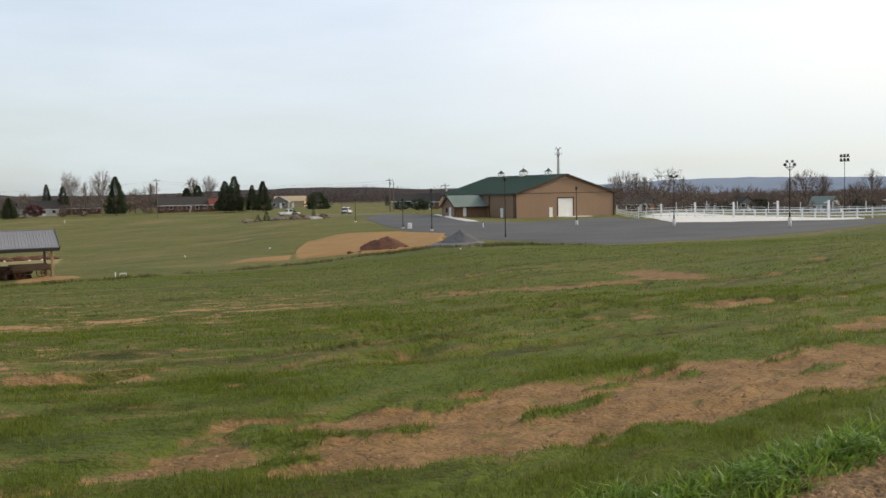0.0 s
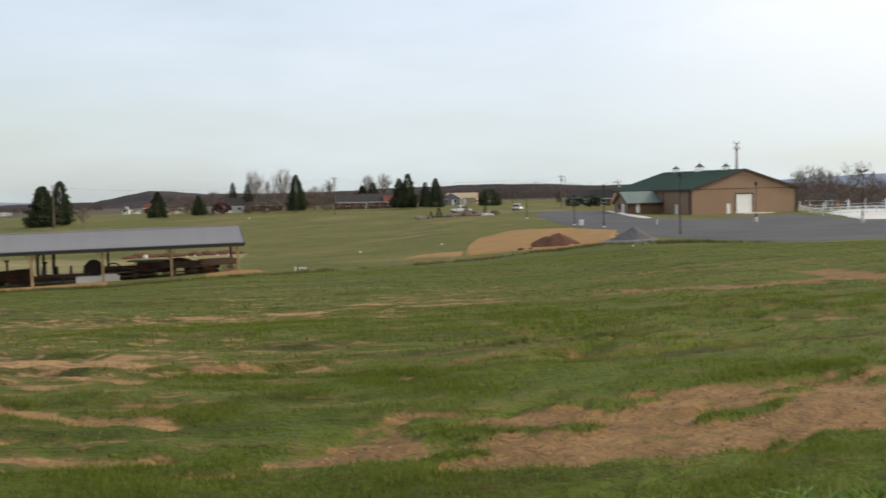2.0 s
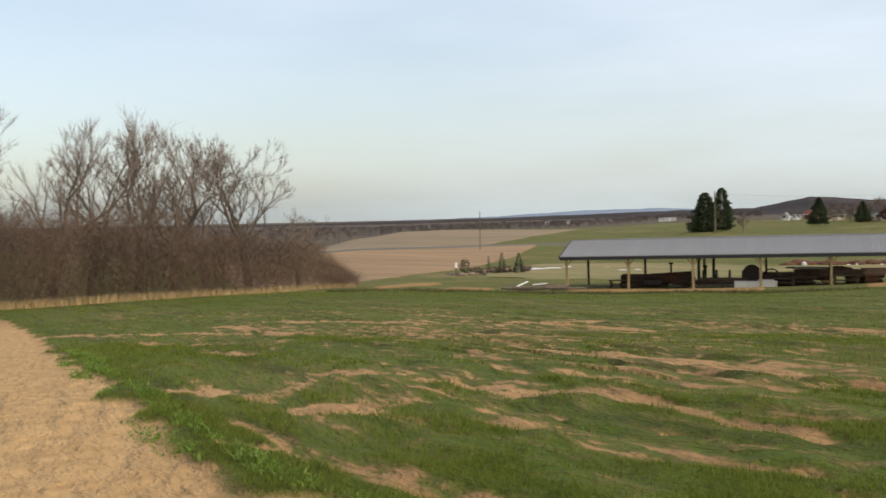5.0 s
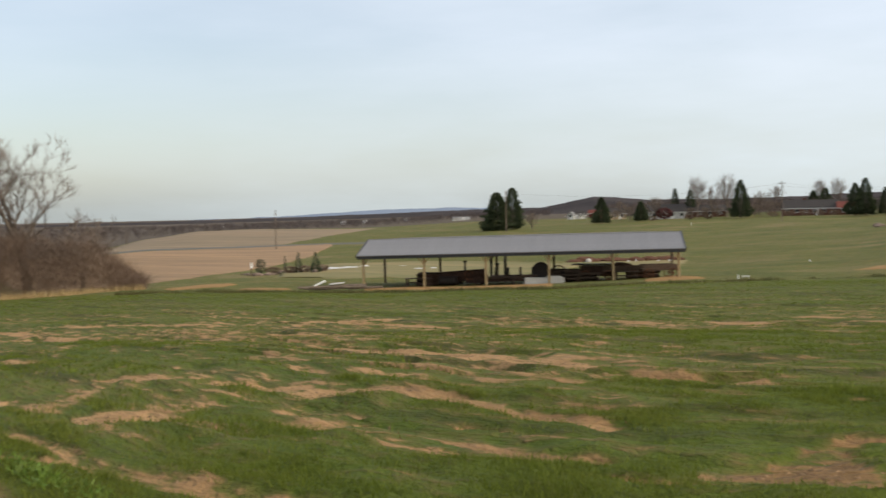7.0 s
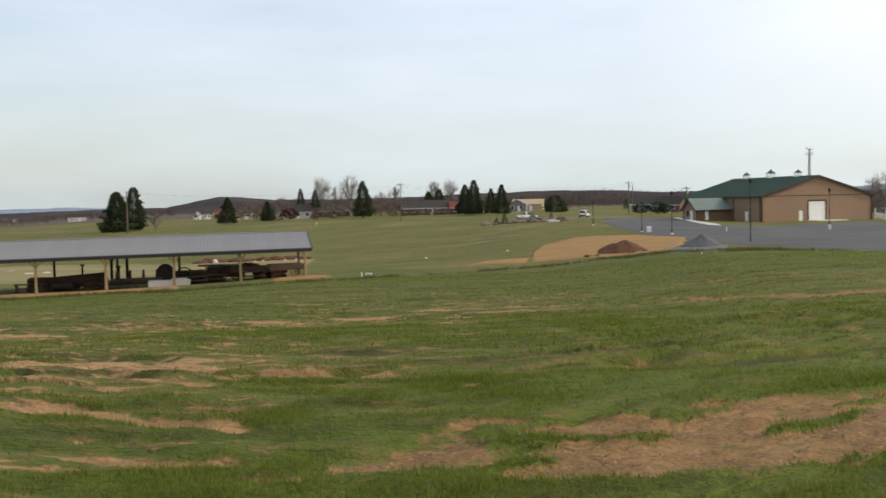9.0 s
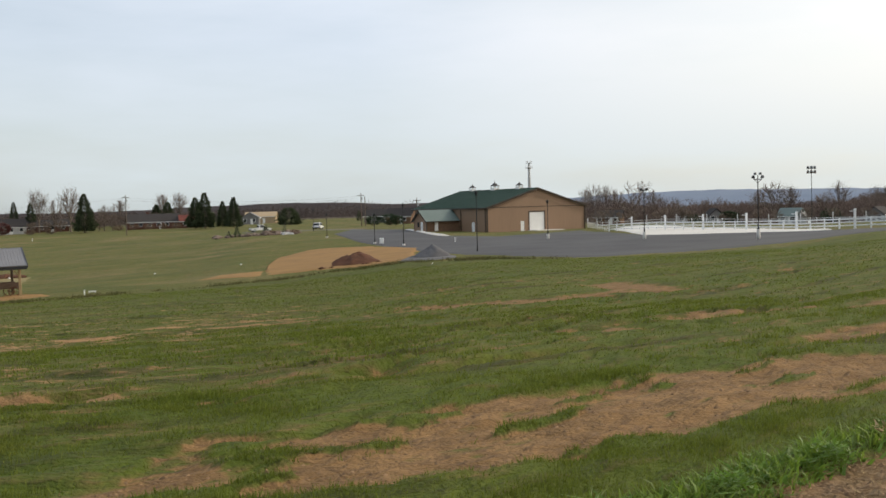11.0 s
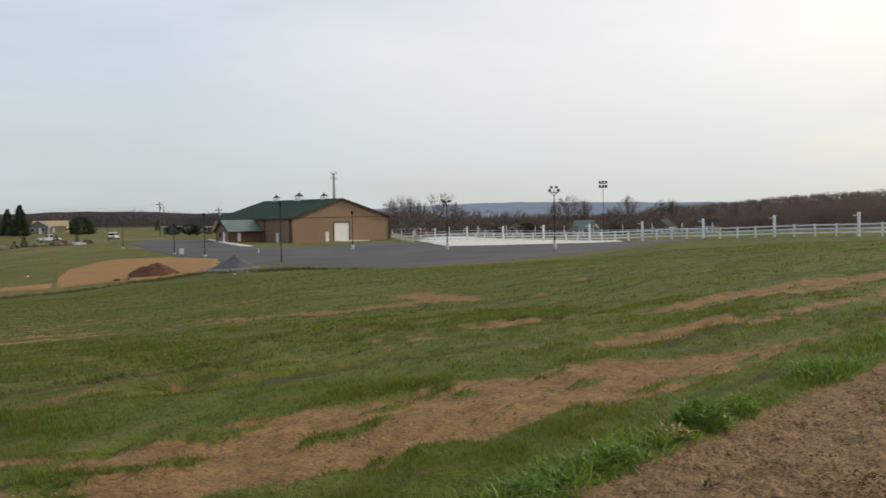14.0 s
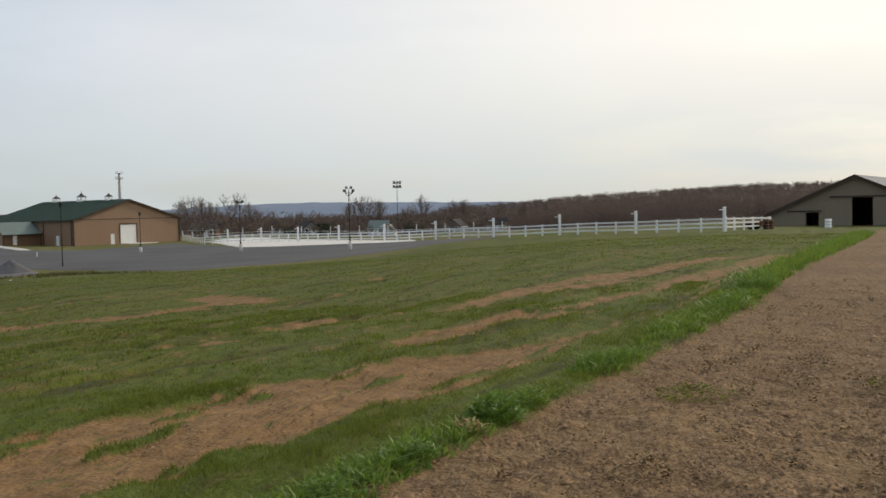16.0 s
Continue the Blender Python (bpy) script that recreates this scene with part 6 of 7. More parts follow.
# ---------------------------------------------------------------- vehicles
def vehicle(m, label, kind="suv", paint="car_white"):
    T = thing("parked_car", label, "car", m, "parked cars")
    L, W, h1, h2 = (4.8, 1.9, 0.95, 1.75) if kind == "suv" else (5.4, 1.95, 1.0, 1.8)
    prof = [(-L / 2, 0.4), (-L / 2, h1 - 0.1), (-L / 2 + 0.1, h1), (L / 2 - 0.15, h1 - 0.12), (L / 2, h1 - 0.3), (L / 2, 0.4)]
    part("body", Mesh().solid([(x, -W / 2, z) for x, z in prof], [(x, W / 2, z) for x, z in prof]), M[paint], T)
    c0, c1 = (-L / 2 + 0.15, L / 2 - 1.3) if kind == "suv" else (-0.6, 1.3)
    part("cabin", Mesh().solid([(c0, -W / 2 + 0.06, h1 - 0.05), (c1, -W / 2 + 0.06, h1 - 0.05), (c1, W / 2 - 0.06, h1 - 0.05), (c0, W / 2 - 0.06, h1 - 0.05)],
                               [(c0 + 0.25, -W / 2 + 0.2, h2), (c1 - 0.75, -W / 2 + 0.2, h2), (c1 - 0.75, W / 2 - 0.2, h2), (c0 + 0.25, W / 2 - 0.2, h2)]), M[paint], T)
    for s in (-1, 1):
        part("side_window", Mesh().solid([(c0 + 0.3, s * (W / 2 - 0.07), h1 + 0.08), (c1 - 0.25, s * (W / 2 - 0.07), h1 + 0.08), (c1 - 0.8, s * (W / 2 - 0.17), h2 - 0.1), (c0 + 0.42, s * (W / 2 - 0.17), h2 - 0.1)],
                                         [(c0 + 0.3, s * (W / 2 - 0.05), h1 + 0.08), (c1 - 0.25, s * (W / 2 - 0.05), h1 + 0.08), (c1 - 0.8, s * (W / 2 - 0.15), h2 - 0.1), (c0 + 0.42, s * (W / 2 - 0.15), h2 - 0.1)]), M["glass"], T)
        part("headlight", Mesh().box(L / 2 - 0.02, s * 0.7, h1 - 0.42, 0.08, 0.36, 0.16), M["galvanised"], T)
        part("tail_light", Mesh().box(-L / 2 + 0.02, s * 0.78, h1 - 0.3, 0.08, 0.2, 0.3), M["red_roof"], T)
        for x in (-L / 2 + 0.95, L / 2 - 0.95):
            w = part("wheel", Mesh().tube((x, s * (W / 2 - 0.24), 0.34), (x, s * (W / 2 + 0.02), 0.34), 0.34, n=14), M["tyre"], T)
            part("rim", Mesh().tube((x, s * (W / 2 + 0.02), 0.34), (x, s * (W / 2 + 0.04), 0.34), 0.2, n=10), M["galvanised"], w)
    part("windscreen", Mesh().solid([(c1 - 0.04, -W / 2 + 0.16, h1 + 0.02), (c1 - 0.04, W / 2 - 0.16, h1 + 0.02), (c1 - 0.7, W / 2 - 0.26, h2 - 0.06), (c1 - 0.7, -W / 2 + 0.26, h2 - 0.06)],
                                    [(c1 + 0.0, -W / 2 + 0.16, h1 + 0.02), (c1 + 0.0, W / 2 - 0.16, h1 + 0.02), (c1 - 0.66, W / 2 - 0.26, h2 - 0.06), (c1 - 0.66, -W / 2 + 0.26, h2 - 0.06)]), M["glass"], T)
    part("rear_window", Mesh().box(c0 + 0.06, 0, h1 + 0.1, 0.06, W - 0.5, h2 - h1 - 0.3), M["glass"], T)
    part("bumper", Mesh().box(L / 2 + 0.03, 0, 0.36, 0.14, W - 0.1, 0.22, bevel=0.03).box(-L / 2 - 0.03, 0, 0.36, 0.14, W - 0.1, 0.22, bevel=0.03), M["lamp_black"], T)


vehicle(at(-5.3, 262, 0.12, turn=78), "white sport utility car parked on the side road")
vehicle(at(-1.2, 330, 0.1, turn=10), "pale car parked far off near a house", "suv")
vehicle(at(-8.5, 262, 0.1, turn=20), "white pickup parked behind the rock bed", "pickup")


# ---------------------------------------------------------------- rock beds with evergreens
def rock_bed(az0, az1, r0, r1, n, seed, hi, group, lab="rough brown field stone in a landscape bed", mt="stone"):
    rnd = random.Random(seed)
    for k in range(n):
        az, r = rnd.uniform(az0, az1), rnd.uniform(r0, r1)
        s = rnd.uniform(0.35, 1.0) * hi
        o = new("field_stone", Mesh().rock(0, 0, 0, s * rnd.uniform(0.7, 1.3), s * rnd.uniform(0.6, 1.0), s * rnd.uniform(0.5, 1.1), rnd).data("field_stone", M[mt]))
        o.matrix_world = at(az, r)
        tagged(o, lab, "rock", group)


rock_bed(-10.9, -6.2, 228, 236, 46, 1, 0.9, "rock bed by the drive")
rock_bed(-8.6, -6.9, 229, 234, 24, 2, 1.25, "rock bed by the drive")
rock_bed(-7.9, -6.7, 228, 231, 7, 12, 0.9, "rock bed by the drive", "pale whitish boulder in a landscape bed", "tarp")
rock_bed(-45.3, -40.6, 136, 143, 34, 3, 0.55, "rock bed by the shed")
for k, (a, r, h, w) in enumerate(((-9.75, 231, 2.4, 1.6), (-8.2, 230, 2.2, 1.8), (-7.15, 231, 2.9, 1.1), (-10.2, 230, 1.6, 1.1))):
    conifer(300 + k, h, w, at(a, r), "small dark evergreen among stones", 10, 0.02, "bed evergreens", 0.2, "shrub")
for k, (a, r, h, w) in enumerate(((-41.2, 137, 2.8, 1.5), (-42.15, 139, 2.9, 1.2), (-42.9, 141, 2.4, 0.7))):
    conifer(310 + k, h, w, at(a, r), "small ragged cedar in a stone bed", 11, 0.02, "bed evergreens", 0.05, "shrub")
bush(320, 1.2, 2.2, at(-44.25, 138), "clipped round evergreen shrub in a stone bed", M["shrub"])
for k, a in enumerate((-43.6, -42.6, -41.8, -40.9, -7.9, -6.6)):
    bush(330 + k, 2.0, 0.9, at(a, 139 if a < -20 else 230), "low brown dormant shrub between stones", M["brush"], group="dormant shrubs", n=260)
for az, r, w, d, h in ((-40.3, 146, 4.4, 3.0, 0.3), (-39.3, 147, 3.0, 2.4, 0.28), (-38.5, 150, 1.6, 1.4, 0.3), (-35.4, 141, 1.8, 1.6, 0.2), (-34.6, 142, 1.2, 1.2, 0.25), (-36.4, 150, 3.5, 1.4, 0.14)):
    rnd = random.Random(int(az * -10))
    o = new("tarp_heap", Mesh().rock(0, 0, 0, w / 2, d / 2, h, rnd, 12).data("tarp_heap", M["tarp"], True))
    o.matrix_world = at(az, r)
    tagged(o, "low heap under a pale grey tarp", "tarp", "tarps")
sg = thing("yard_sign", "weathered white sign post by the stone bed", "sign", at(-44.75, 136))
part("post", Mesh().box(0, 0, -0.2, 0.14, 0.14, 2.0), M["dark_wood"], sg)
part("board", Mesh().box(0.05, -0.1, 1.1, 0.28, 0.06, 0.7), M["white_paint"], sg)

# low earth bank with rubble behind the shed
rb = random.Random(41)
for k in range(30):
    az = -26.9 + 6.0 * (k + rb.random()) / 30
    s = rb.uniform(0.5, 1.1)
    o = new("earth_clod", Mesh().rock(0, 0, 0, s * 1.5, s, s * 0.75, rb, 8).data("earth_clod", M["earth_pile"]))
    o.matrix_world = at(az, 152 + rb.uniform(-0.8, 0.8))
    tagged(o, "dull red-brown lump of an earth bank behind the shed", "earth", "earth bank")
for az, w, h in ((-25.9, 0.9, 0.7), (-23.7, 0.5, 0.25), (-23.3, 0.35, 0.35), (-22.1, 0.5, 0.25), (-21.5, 0.4, 0.3)):
    o = new("rubble_block", Mesh().rock(0, 0, 0, w / 2, 0.35, h, rb, 7).data("rubble_block", M["concrete"]))
    o.matrix_world = at(az, 150.2)
    tagged(o, "pale broken concrete lump on an earth bank", "rubble", "bank rubble")

# debris by the shed
D = thing("debris_pile", "low pile of old timbers and a white pipe in the grass", "debris", at(-41.0, 94.5))
rnd = random.Random(77)
for k in range(9):
    x, y, a = rnd.uniform(-0.6, 5.4), rnd.uniform(-0.8, 0.8), rnd.gauss(0, 0.1)
    part("timber", Mesh().tube((x - 1.6 * math.cos(a), y - 1.6 * math.sin(a), 0.12 + 0.1 * (k % 3)), (x + 1.6 * math.cos(a), y + 1.6 * math.sin(a), 0.16 + 0.1 * (k % 3)), 0.12, 0.1, 6), M["utility_wood"], D)
part("pipe", Mesh().tube((-0.5, -0.4, 0.42), (0.5, -0.3, 0.86), 0.085, 0.085, 10), M["white_paint"], D, "white plastic pipe")
part("sheet", Mesh().solid([(0.9, -0.6, 0.5), (2.2, -0.4, 0.6), (2.3, 0.5, 0.6), (1.0, 0.5, 0.5)], [(0.9, -0.6, 0.57), (2.2, -0.4, 0.67), (2.3, 0.5, 0.67), (1.0, 0.5, 0.57)]), M["concrete"], D)


# ---------------------------------------------------------------- old machinery under the shed
def in_shed(f, back, turn=0.0):
    """Pose under the shed: fraction of its length and depth from the front posts."""
    q = SHED @ Vector((SHED_L * f, back, 0))
    return pose(q.x, q.y, gz(q.x, q.y), 0, 0, SHED_ANG + turn)


def spoked(mesh, x, y, z, r, w, n=10):
    for k in range(20):
        a, b = 6.283 * k / 20, 6.283 * (k + 1) / 20
        mesh.tube((x + r * math.cos(a), y, z + r * math.sin(a)), (x + r * math.cos(b), y, z + r * math.sin(b)), w, n=4)
    for k in range(n):
        a = 6.283 * k / n
        mesh.tube((x, y, z), (x + r * math.cos(a), y, z + r * math.sin(a)), w * 0.4, n=3)
    return mesh.tube((x, y - w * 1.6, z), (x, y + w * 1.6, z), w * 1.4, n=8)


def steam_engine():
    T = thing("steam_engine", "rusted steam traction engine with tall stacks, under the shed", "engine", in_shed(0.30, 3.6))
    part("boiler", Mesh().tube((-2.6, 0, 0.72), (2.4, 0, 0.95), 0.5, 0.6, 16).tube((2.4, 0, 0.95), (2.55, 0, 0.96), 0.66, 0.66, 16), M["rust"], T, "rust-brown boiler", True)
    part("firebox", Mesh().box(-2.9, 0, 0.2, 1.3, 1.4, 0.85, bevel=0.1), M["rust"], T)
    part("tank", Mesh().box(1.6, 0.1, 0.2, 2.0, 1.3, 1.15, taper=0.8), M["rust"], T)
    part("smokestack", Mesh().lathe(0.5, 0, [(0.1, 1.3), (0.08, 2.15), (0.2, 2.2), (0.2, 2.35)], 10), M["black_iron"], T)
    part("cylinder", Mesh().tube((-1.9, -1.1, 0.5), (-0.2, -1.1, 0.5), 0.42, n=12), M["black_iron"], T)
    for x, r in ((-2.6, 0.6), (2.0, 0.7)):
        for y in (-1.0, 1.0):
            part("wheel", spoked(Mesh(), x, y, r, r - 0.08, 0.08), M["rust"], T)
    part("flywheel", spoked(Mesh(), 1.0, -0.95, 1.0, 0.45, 0.05, 6), M["rust_light"], T)


def bench(m, w, label, mt="dark_wood"):
    T = thing("work_bench", label, "bench", m, "benches under the shed")
    for k in range(4):
        part("plank", Mesh().box(0, (k - 1.5) * 0.25, 0.72, w, 0.23, 0.06), M[mt], T)
    for x in (-w / 2 + 0.2, w / 2 - 0.2):
        for y in (-0.42, 0.42):
            part("leg", Mesh().box(x, y, -0.05, 0.12, 0.12, 0.77), M[mt], T)
    part("stretcher", Mesh().box(0, 0, 0.3, w - 0.4, 0.1, 0.1), M[mt], T)


def log_pile(m, n, ln, label, seed):
    rnd = random.Random(seed)
    T = thing("log_pile", label, "logs", m)
    rows = [n, n - 1, n - 2]
    for k, c in enumerate(rows):
        for i in range(max(1, c)):
            r = rnd.uniform(0.16, 0.26)
            y = (i - c / 2) * 0.5
            part("log", Mesh().tube((-ln / 2 + rnd.gauss(0, 0.2), y, 0.22 + k * 0.4), (ln / 2 + rnd.gauss(0, 0.2), y + rnd.gauss(0, 0.05), 0.22 + k * 0.4), r, r * 0.85, 8), M["dark_wood"], T)


def wagon(m, label, load):
    T = thing("farm_wagon", label, "wagon", m)
    part("bed", Mesh().box(0, 0, 0.75, 3.4, 1.5, 0.14), M["dark_wood"], T)
    for s in (-1, 1):
        part("side_board", Mesh().box(0, s * 0.74, 0.9, 3.4, 0.06, 0.4), M["dark_wood"], T)
    for x in (-1.15, 1.15):
        part("axle", Mesh().tube((x, -0.8, 0.48), (x, 0.8, 0.48), 0.06, n=6), M["black_iron"], T)
        for y in (-0.85, 0.85):
            part("wheel", spoked(Mesh(), x, y, 0.48, 0.44, 0.05, 8), M["rust_light"], T)
    part("tongue", Mesh().tube((-1.6, 0, 0.6), (-3.2, 0, 0.3), 0.06, n=6), M["dark_wood"], T)
    if load:
        part("load", Mesh().rock(0, 0, 0.9, 1.3, 0.6, 0.75, random.Random(4), 9), M["rust"], T)


def sawmill():
    T = thing("sawmill", "old belt-driven sawmill with round saw and long carriage, under the shed", "machine", in_shed(0.575, 3.2))
    part("track", Mesh().box(-1.5, -0.6, 0.25, 9.5, 0.16, 0.22).box(-1.5, 0.6, 0.25, 9.5, 0.16, 0.22), M["rust"], T)
    part("carriage", Mesh().box(-2.8, 0, 0.5, 4.6, 1.3, 0.3), M["dark_wood"], T)
    for x in (-4.6, -3.4, -2.2, -1.0):
        part("headblock", Mesh().box(x, 0.2, 0.8, 0.2, 0.9, 0.75, taper=0.7), M["black_iron"], T)
    part("saw_blade", Mesh().tube((-0.2, -0.05, 1.25), (-0.2, 0.05, 1.25), 0.8, 0.8, 28).tube((-0.2, -0.1, 1.25), (-0.2, 0.1, 1.25), 0.2, 0.2, 12), M["black_iron"], T, "large dark round saw")
    spin = Mesh()
    part("belt_wheel", spoked(spin, 1.5, 0.9, 0.9, 0.7, 0.07, 8), M["rust"], T)
    part("frame", Mesh().box(0.9, 0.3, 0, 1.8, 1.6, 0.5).box(1.9, 0.5, 0.5, 0.3, 0.3, 0.6), M["black_iron"], T)
    for x, h in ((-5.2, 2.4), (-4.6, 1.7), (-3.8, 2.55)):
        part("smokestack", Mesh().lathe(x, 1.6, [(0.14, 0.0), (0.14, h), (0.24, h + 0.05), (0.24, h + 0.2)], 10), M["black_iron"], T)


steam_engine()
sawmill()
bench(in_shed(0.165, 2.6), 2.6, "dark plank bench under the shed")
bench(in_shed(0.44, 1.4), 3.0, "low plank table under the shed")
bench(in_shed(0.65, 1.8), 2.8, "long dark plank bench beside the middle posts")
bench(in_shed(0.84, 1.8), 2.4, "dark plank bench near the loaded wagon")
bench(in_shed(0.725, 2.2), 2.2, "dark plank bench near the middle posts")
log_pile(in_shed(0.225, 4.6), 6, 4.2, "stack of dark logs behind the engine", 6)
log_pile(in_shed(0.66, 4.8), 5, 5.0, "stack of dark sawn logs at the back of the shed", 7)
o = new("concrete_block", Mesh().box(0, 0, -0.1, 3.7, 1.3, 0.68, bevel=0.06).box(0.9, 0.0, 0.58, 1.4, 0.8, 0.14, bevel=0.04).data("concrete_block", M["concrete"]))
o.matrix_world = in_shed(0.585, 0.7)
tagged(o, "long white-painted concrete block at the shed's front", "block")
wagon(in_shed(0.825, 3.4), "dark farm wagon loaded with scrap iron", True)
wagon(in_shed(0.945, 3.0, 12), "dark farm wagon with rusty spoked wheels", False)
T = thing("hay_press", "rusted stationary farm press with a flat canopy, under the shed", "machine", in_shed(0.755, 4.6))
part("body", Mesh().box(0, 0, 0.4, 3.6, 1.4, 1.0, bevel=0.1), M["rust"], T)
part("canopy", Mesh().box(-0.4, 0, 1.5, 4.4, 1.7, 0.07), M["black_iron"], T)
for x in (-1.9, 1.9):
    part("support", Mesh().tube((x, 0, 1.2), (x, 0, 1.65), 0.05, n=6), M["black_iron"], T)
for x in (-1.3, 1.3):
    part("wheel", spoked(Mesh(), x, -0.85, 0.5, 0.45, 0.06, 8), M["rust_light"], T)
log_pile(in_shed(0.895, 5.0), 4, 3.0, "stack of dark boards at the shed's end", 9)


# ---------------------------------------------------------------- houses
def house(m, w, d, h, rise, wall, roof, label, name="house", windows=3, door=True, chimney=False, along=True, over=0.4, shutter=None):
    """Gabled house; along: ridge runs across the front."""
    T = thing(name, label, name.replace("_", " "), m)
    t = 0.25
    for y in (t / 2 - d / 2, d / 2 - t / 2):
        part("wall", Mesh().box(0, y, -0.6, w, t, h + 0.6), M[wall], T)
    for x in (t / 2 - w / 2, w / 2 - t / 2):
        part("wall", Mesh().box(x, 0, -0.6, t, d - 2 * t, h + 0.6), M[wall], T)
    for s in (-1, 1):
        if along:
            e = Mesh().solid([(s * (w / 2 - t), -d / 2, h), (s * (w / 2 - t), d / 2, h), (s * (w / 2 - t), 0, h + rise)], [(s * w / 2, -d / 2, h), (s * w / 2, d / 2, h), (s * w / 2, 0, h + rise)])
            k = rise / (d / 2)
            a0, a1 = (s * (d / 2 + over), h - over * k), (0, h + rise)
            r = Mesh().solid([(-w / 2 - over, a0[0], a0[1]), (-w / 2 - over, a1[0], a1[1]), (-w / 2 - over, a1[0], a1[1] + 0.2), (-w / 2 - over, a0[0], a0[1] + 0.2)],
                             [(w / 2 + over, a0[0], a0[1]), (w / 2 + over, a1[0], a1[1]), (w / 2 + over, a1[0], a1[1] + 0.2), (w / 2 + over, a0[0], a0[1] + 0.2)])
            g = Mesh().box(0, s * (d / 2 + over), h - over * k - 0.05, w + 2 * over, 0.12, 0.18)
        else:
            e = Mesh().solid([(-w / 2, s * (d / 2 - t), h), (w / 2, s * (d / 2 - t), h), (0, s * (d / 2 - t), h + rise)], [(-w / 2, s * d / 2, h), (w / 2, s * d / 2, h), (0, s * d / 2, h + rise)])
            k = rise / (w / 2)
            a0, a1 = (s * (w / 2 + over), h - over * k), (0, h + rise)
            r = Mesh().solid([(a0[0], -d / 2 - over, a0[1]), (a1[0], -d / 2 - over, a1[1]), (a1[0], -d / 2 - over, a1[1] + 0.2), (a0[0], -d / 2 - over, a0[1] + 0.2)],
                             [(a0[0], d / 2 + over, a0[1]), (a1[0], d / 2 + over, a1[1]), (a1[0], d / 2 + over, a1[1] + 0.2), (a0[0], d / 2 + over, a0[1] + 0.2)])
            g = Mesh().box(s * (w / 2 + over), 0, h - over * k - 0.05, 0.12, d + 2 * over, 0.18)
        part("gable", e, M[wall], T)
        part("roof", r, M[roof], T)
        part("gutter", g, M["white_paint"], T)
    rows = [0.9] if h < 4 else [0.9, 3.3]
    for z in rows:
        for i in range(windows):
            x = -w / 2 + w * (i + 0.5) / windows
            f = part("window", Mesh().box(x, -d / 2 - 0.02, z, 1.3, 0.1, 1.3), M["white_paint"], T)
            part("pane", Mesh().box(x, -d / 2 - 0.06, z + 0.1, 1.1, 0.06, 1.1), M["glass"], f)
    if door:
        part("door", Mesh().box(w * 0.12, -d / 2 - 0.03, 0, 1.0, 0.1, 2.05), M["white_paint"], T)
    if chimney:
        part("chimney", Mesh().box(-w * 0.1, 0.3, h + rise - 0.8, 0.9, 0.7, 1.7), M["brick"], T)
    return T


house(at(-14.2, 370, turn=4), 17.5, 8.5, 2.5, 2.5, "brick", "shingle", "long low brick ranch house with a dark shingle roof", windows=6, chimney=True)
house(at(-12.3, 368, turn=4), 6.6, 7.0, 2.4, 1.9, "brick", "red_roof", "low wing with a red-brown roof beside the ranch house", "garage", windows=2)
house(at(-8.4, 430, turn=-8), 12.5, 8.0, 2.8, 1.8, "tan_wall", "tan_wall", "long tan farm building with a shallow roof", "farm_building", windows=0)
house(at(-9.0, 410, turn=-6), 7.0, 7.0, 2.6, 2.0, "grey_wall", "grey_wall", "pale low outbuilding with a grey roof", "outbuilding", windows=2, along=False)
house(at(-21.6, 385, turn=6), 13.0, 8.0, 2.6, 2.6, "chalk_white", "shingle", "white bungalow behind a red-leafed tree", windows=4)
house(at(-19.6, 400, turn=4), 15.0, 7.0, 2.3, 2.0, "brick", "shingle", "long low brown house behind bare shade trees", windows=4)
house(at(-26.3, 450, turn=10), 3.4, 4.0, 1.8, 1.4, "chalk_white", "shingle", "small white house with a dark roof", windows=2)
house(at(-25.5, 452, turn=-8), 5.0, 5.0, 2.2, 1.3, "red_roof", "red_roof", "small dark red shed beside the white house", "outbuilding", windows=0)
house(at(-26.8, 445, turn=-20), 2.6, 3.0, 1.8, 1.3, "chalk_white", "grey_wall", "small white outbuilding beyond the green field", "outbuilding", windows=1, along=False)
house(at(-24.3, 410, turn=14), 6.0, 5.0, 2.4, 1.8, "tan_wall", "shingle", "low tan house among spruces", windows=2)
house(at(-33.0, 700, turn=10), 11.0, 5.0, 1.5, 0.8, "chalk_white", "grey_wall", "long white farm building across the valley", "farm_building", windows=0)
house(at(-0.6, 330, turn=-25), 9.0, 6.5, 2.5, 2.4, "brick_brown", "shingle", "low dark house beyond the entrance wing", windows=2)
house(at(-1.7, 370, turn=-12), 12.0, 7.0, 2.5, 2.2, "grey_wall", "shingle", "low grey house behind the utility poles", windows=3)
house(at(20.6, 266, turn=-24), 5.0, 4.2, 2.1, 1.7, "chalk_white", "pale_green_roof", "white cottage with a pale green roof behind the fence", windows=2)
house(at(21.2, 265, turn=66), 2.2, 2.4, 1.7, 1.0, "chalk_white", "grey_wall", "white lean-to beside the cottage", "outbuilding", windows=1)
house(at(11.0, 268, turn=-12), 6.6, 5.0, 2.0, 1.5, "brick_brown", "shingle", "low grey house behind the arena fence", windows=3)
house(at(16.6, 300, turn=20), 4.6, 4.5, 2.2, 2.0, "grey_wall", "shingle", "grey gabled house among bare trees", windows=2, along=False)
house(at(14.9, 330, turn=0), 4.0, 4.0, 2.4, 1.5, "chalk_white", "shingle", "small pale house glimpsed through trees", windows=1)
house(at(24.9, 292, turn=-28), 5.2, 4.5, 2.3, 1.8, "grey_wall", "shingle", "pale grey house among bare trees", windows=2, along=False)
house(at(27.2, 300, turn=-10), 5.5, 5.0, 2.4, 1.8, "tan_wall", "shingle", "low tan house on the wooded slope", windows=2)
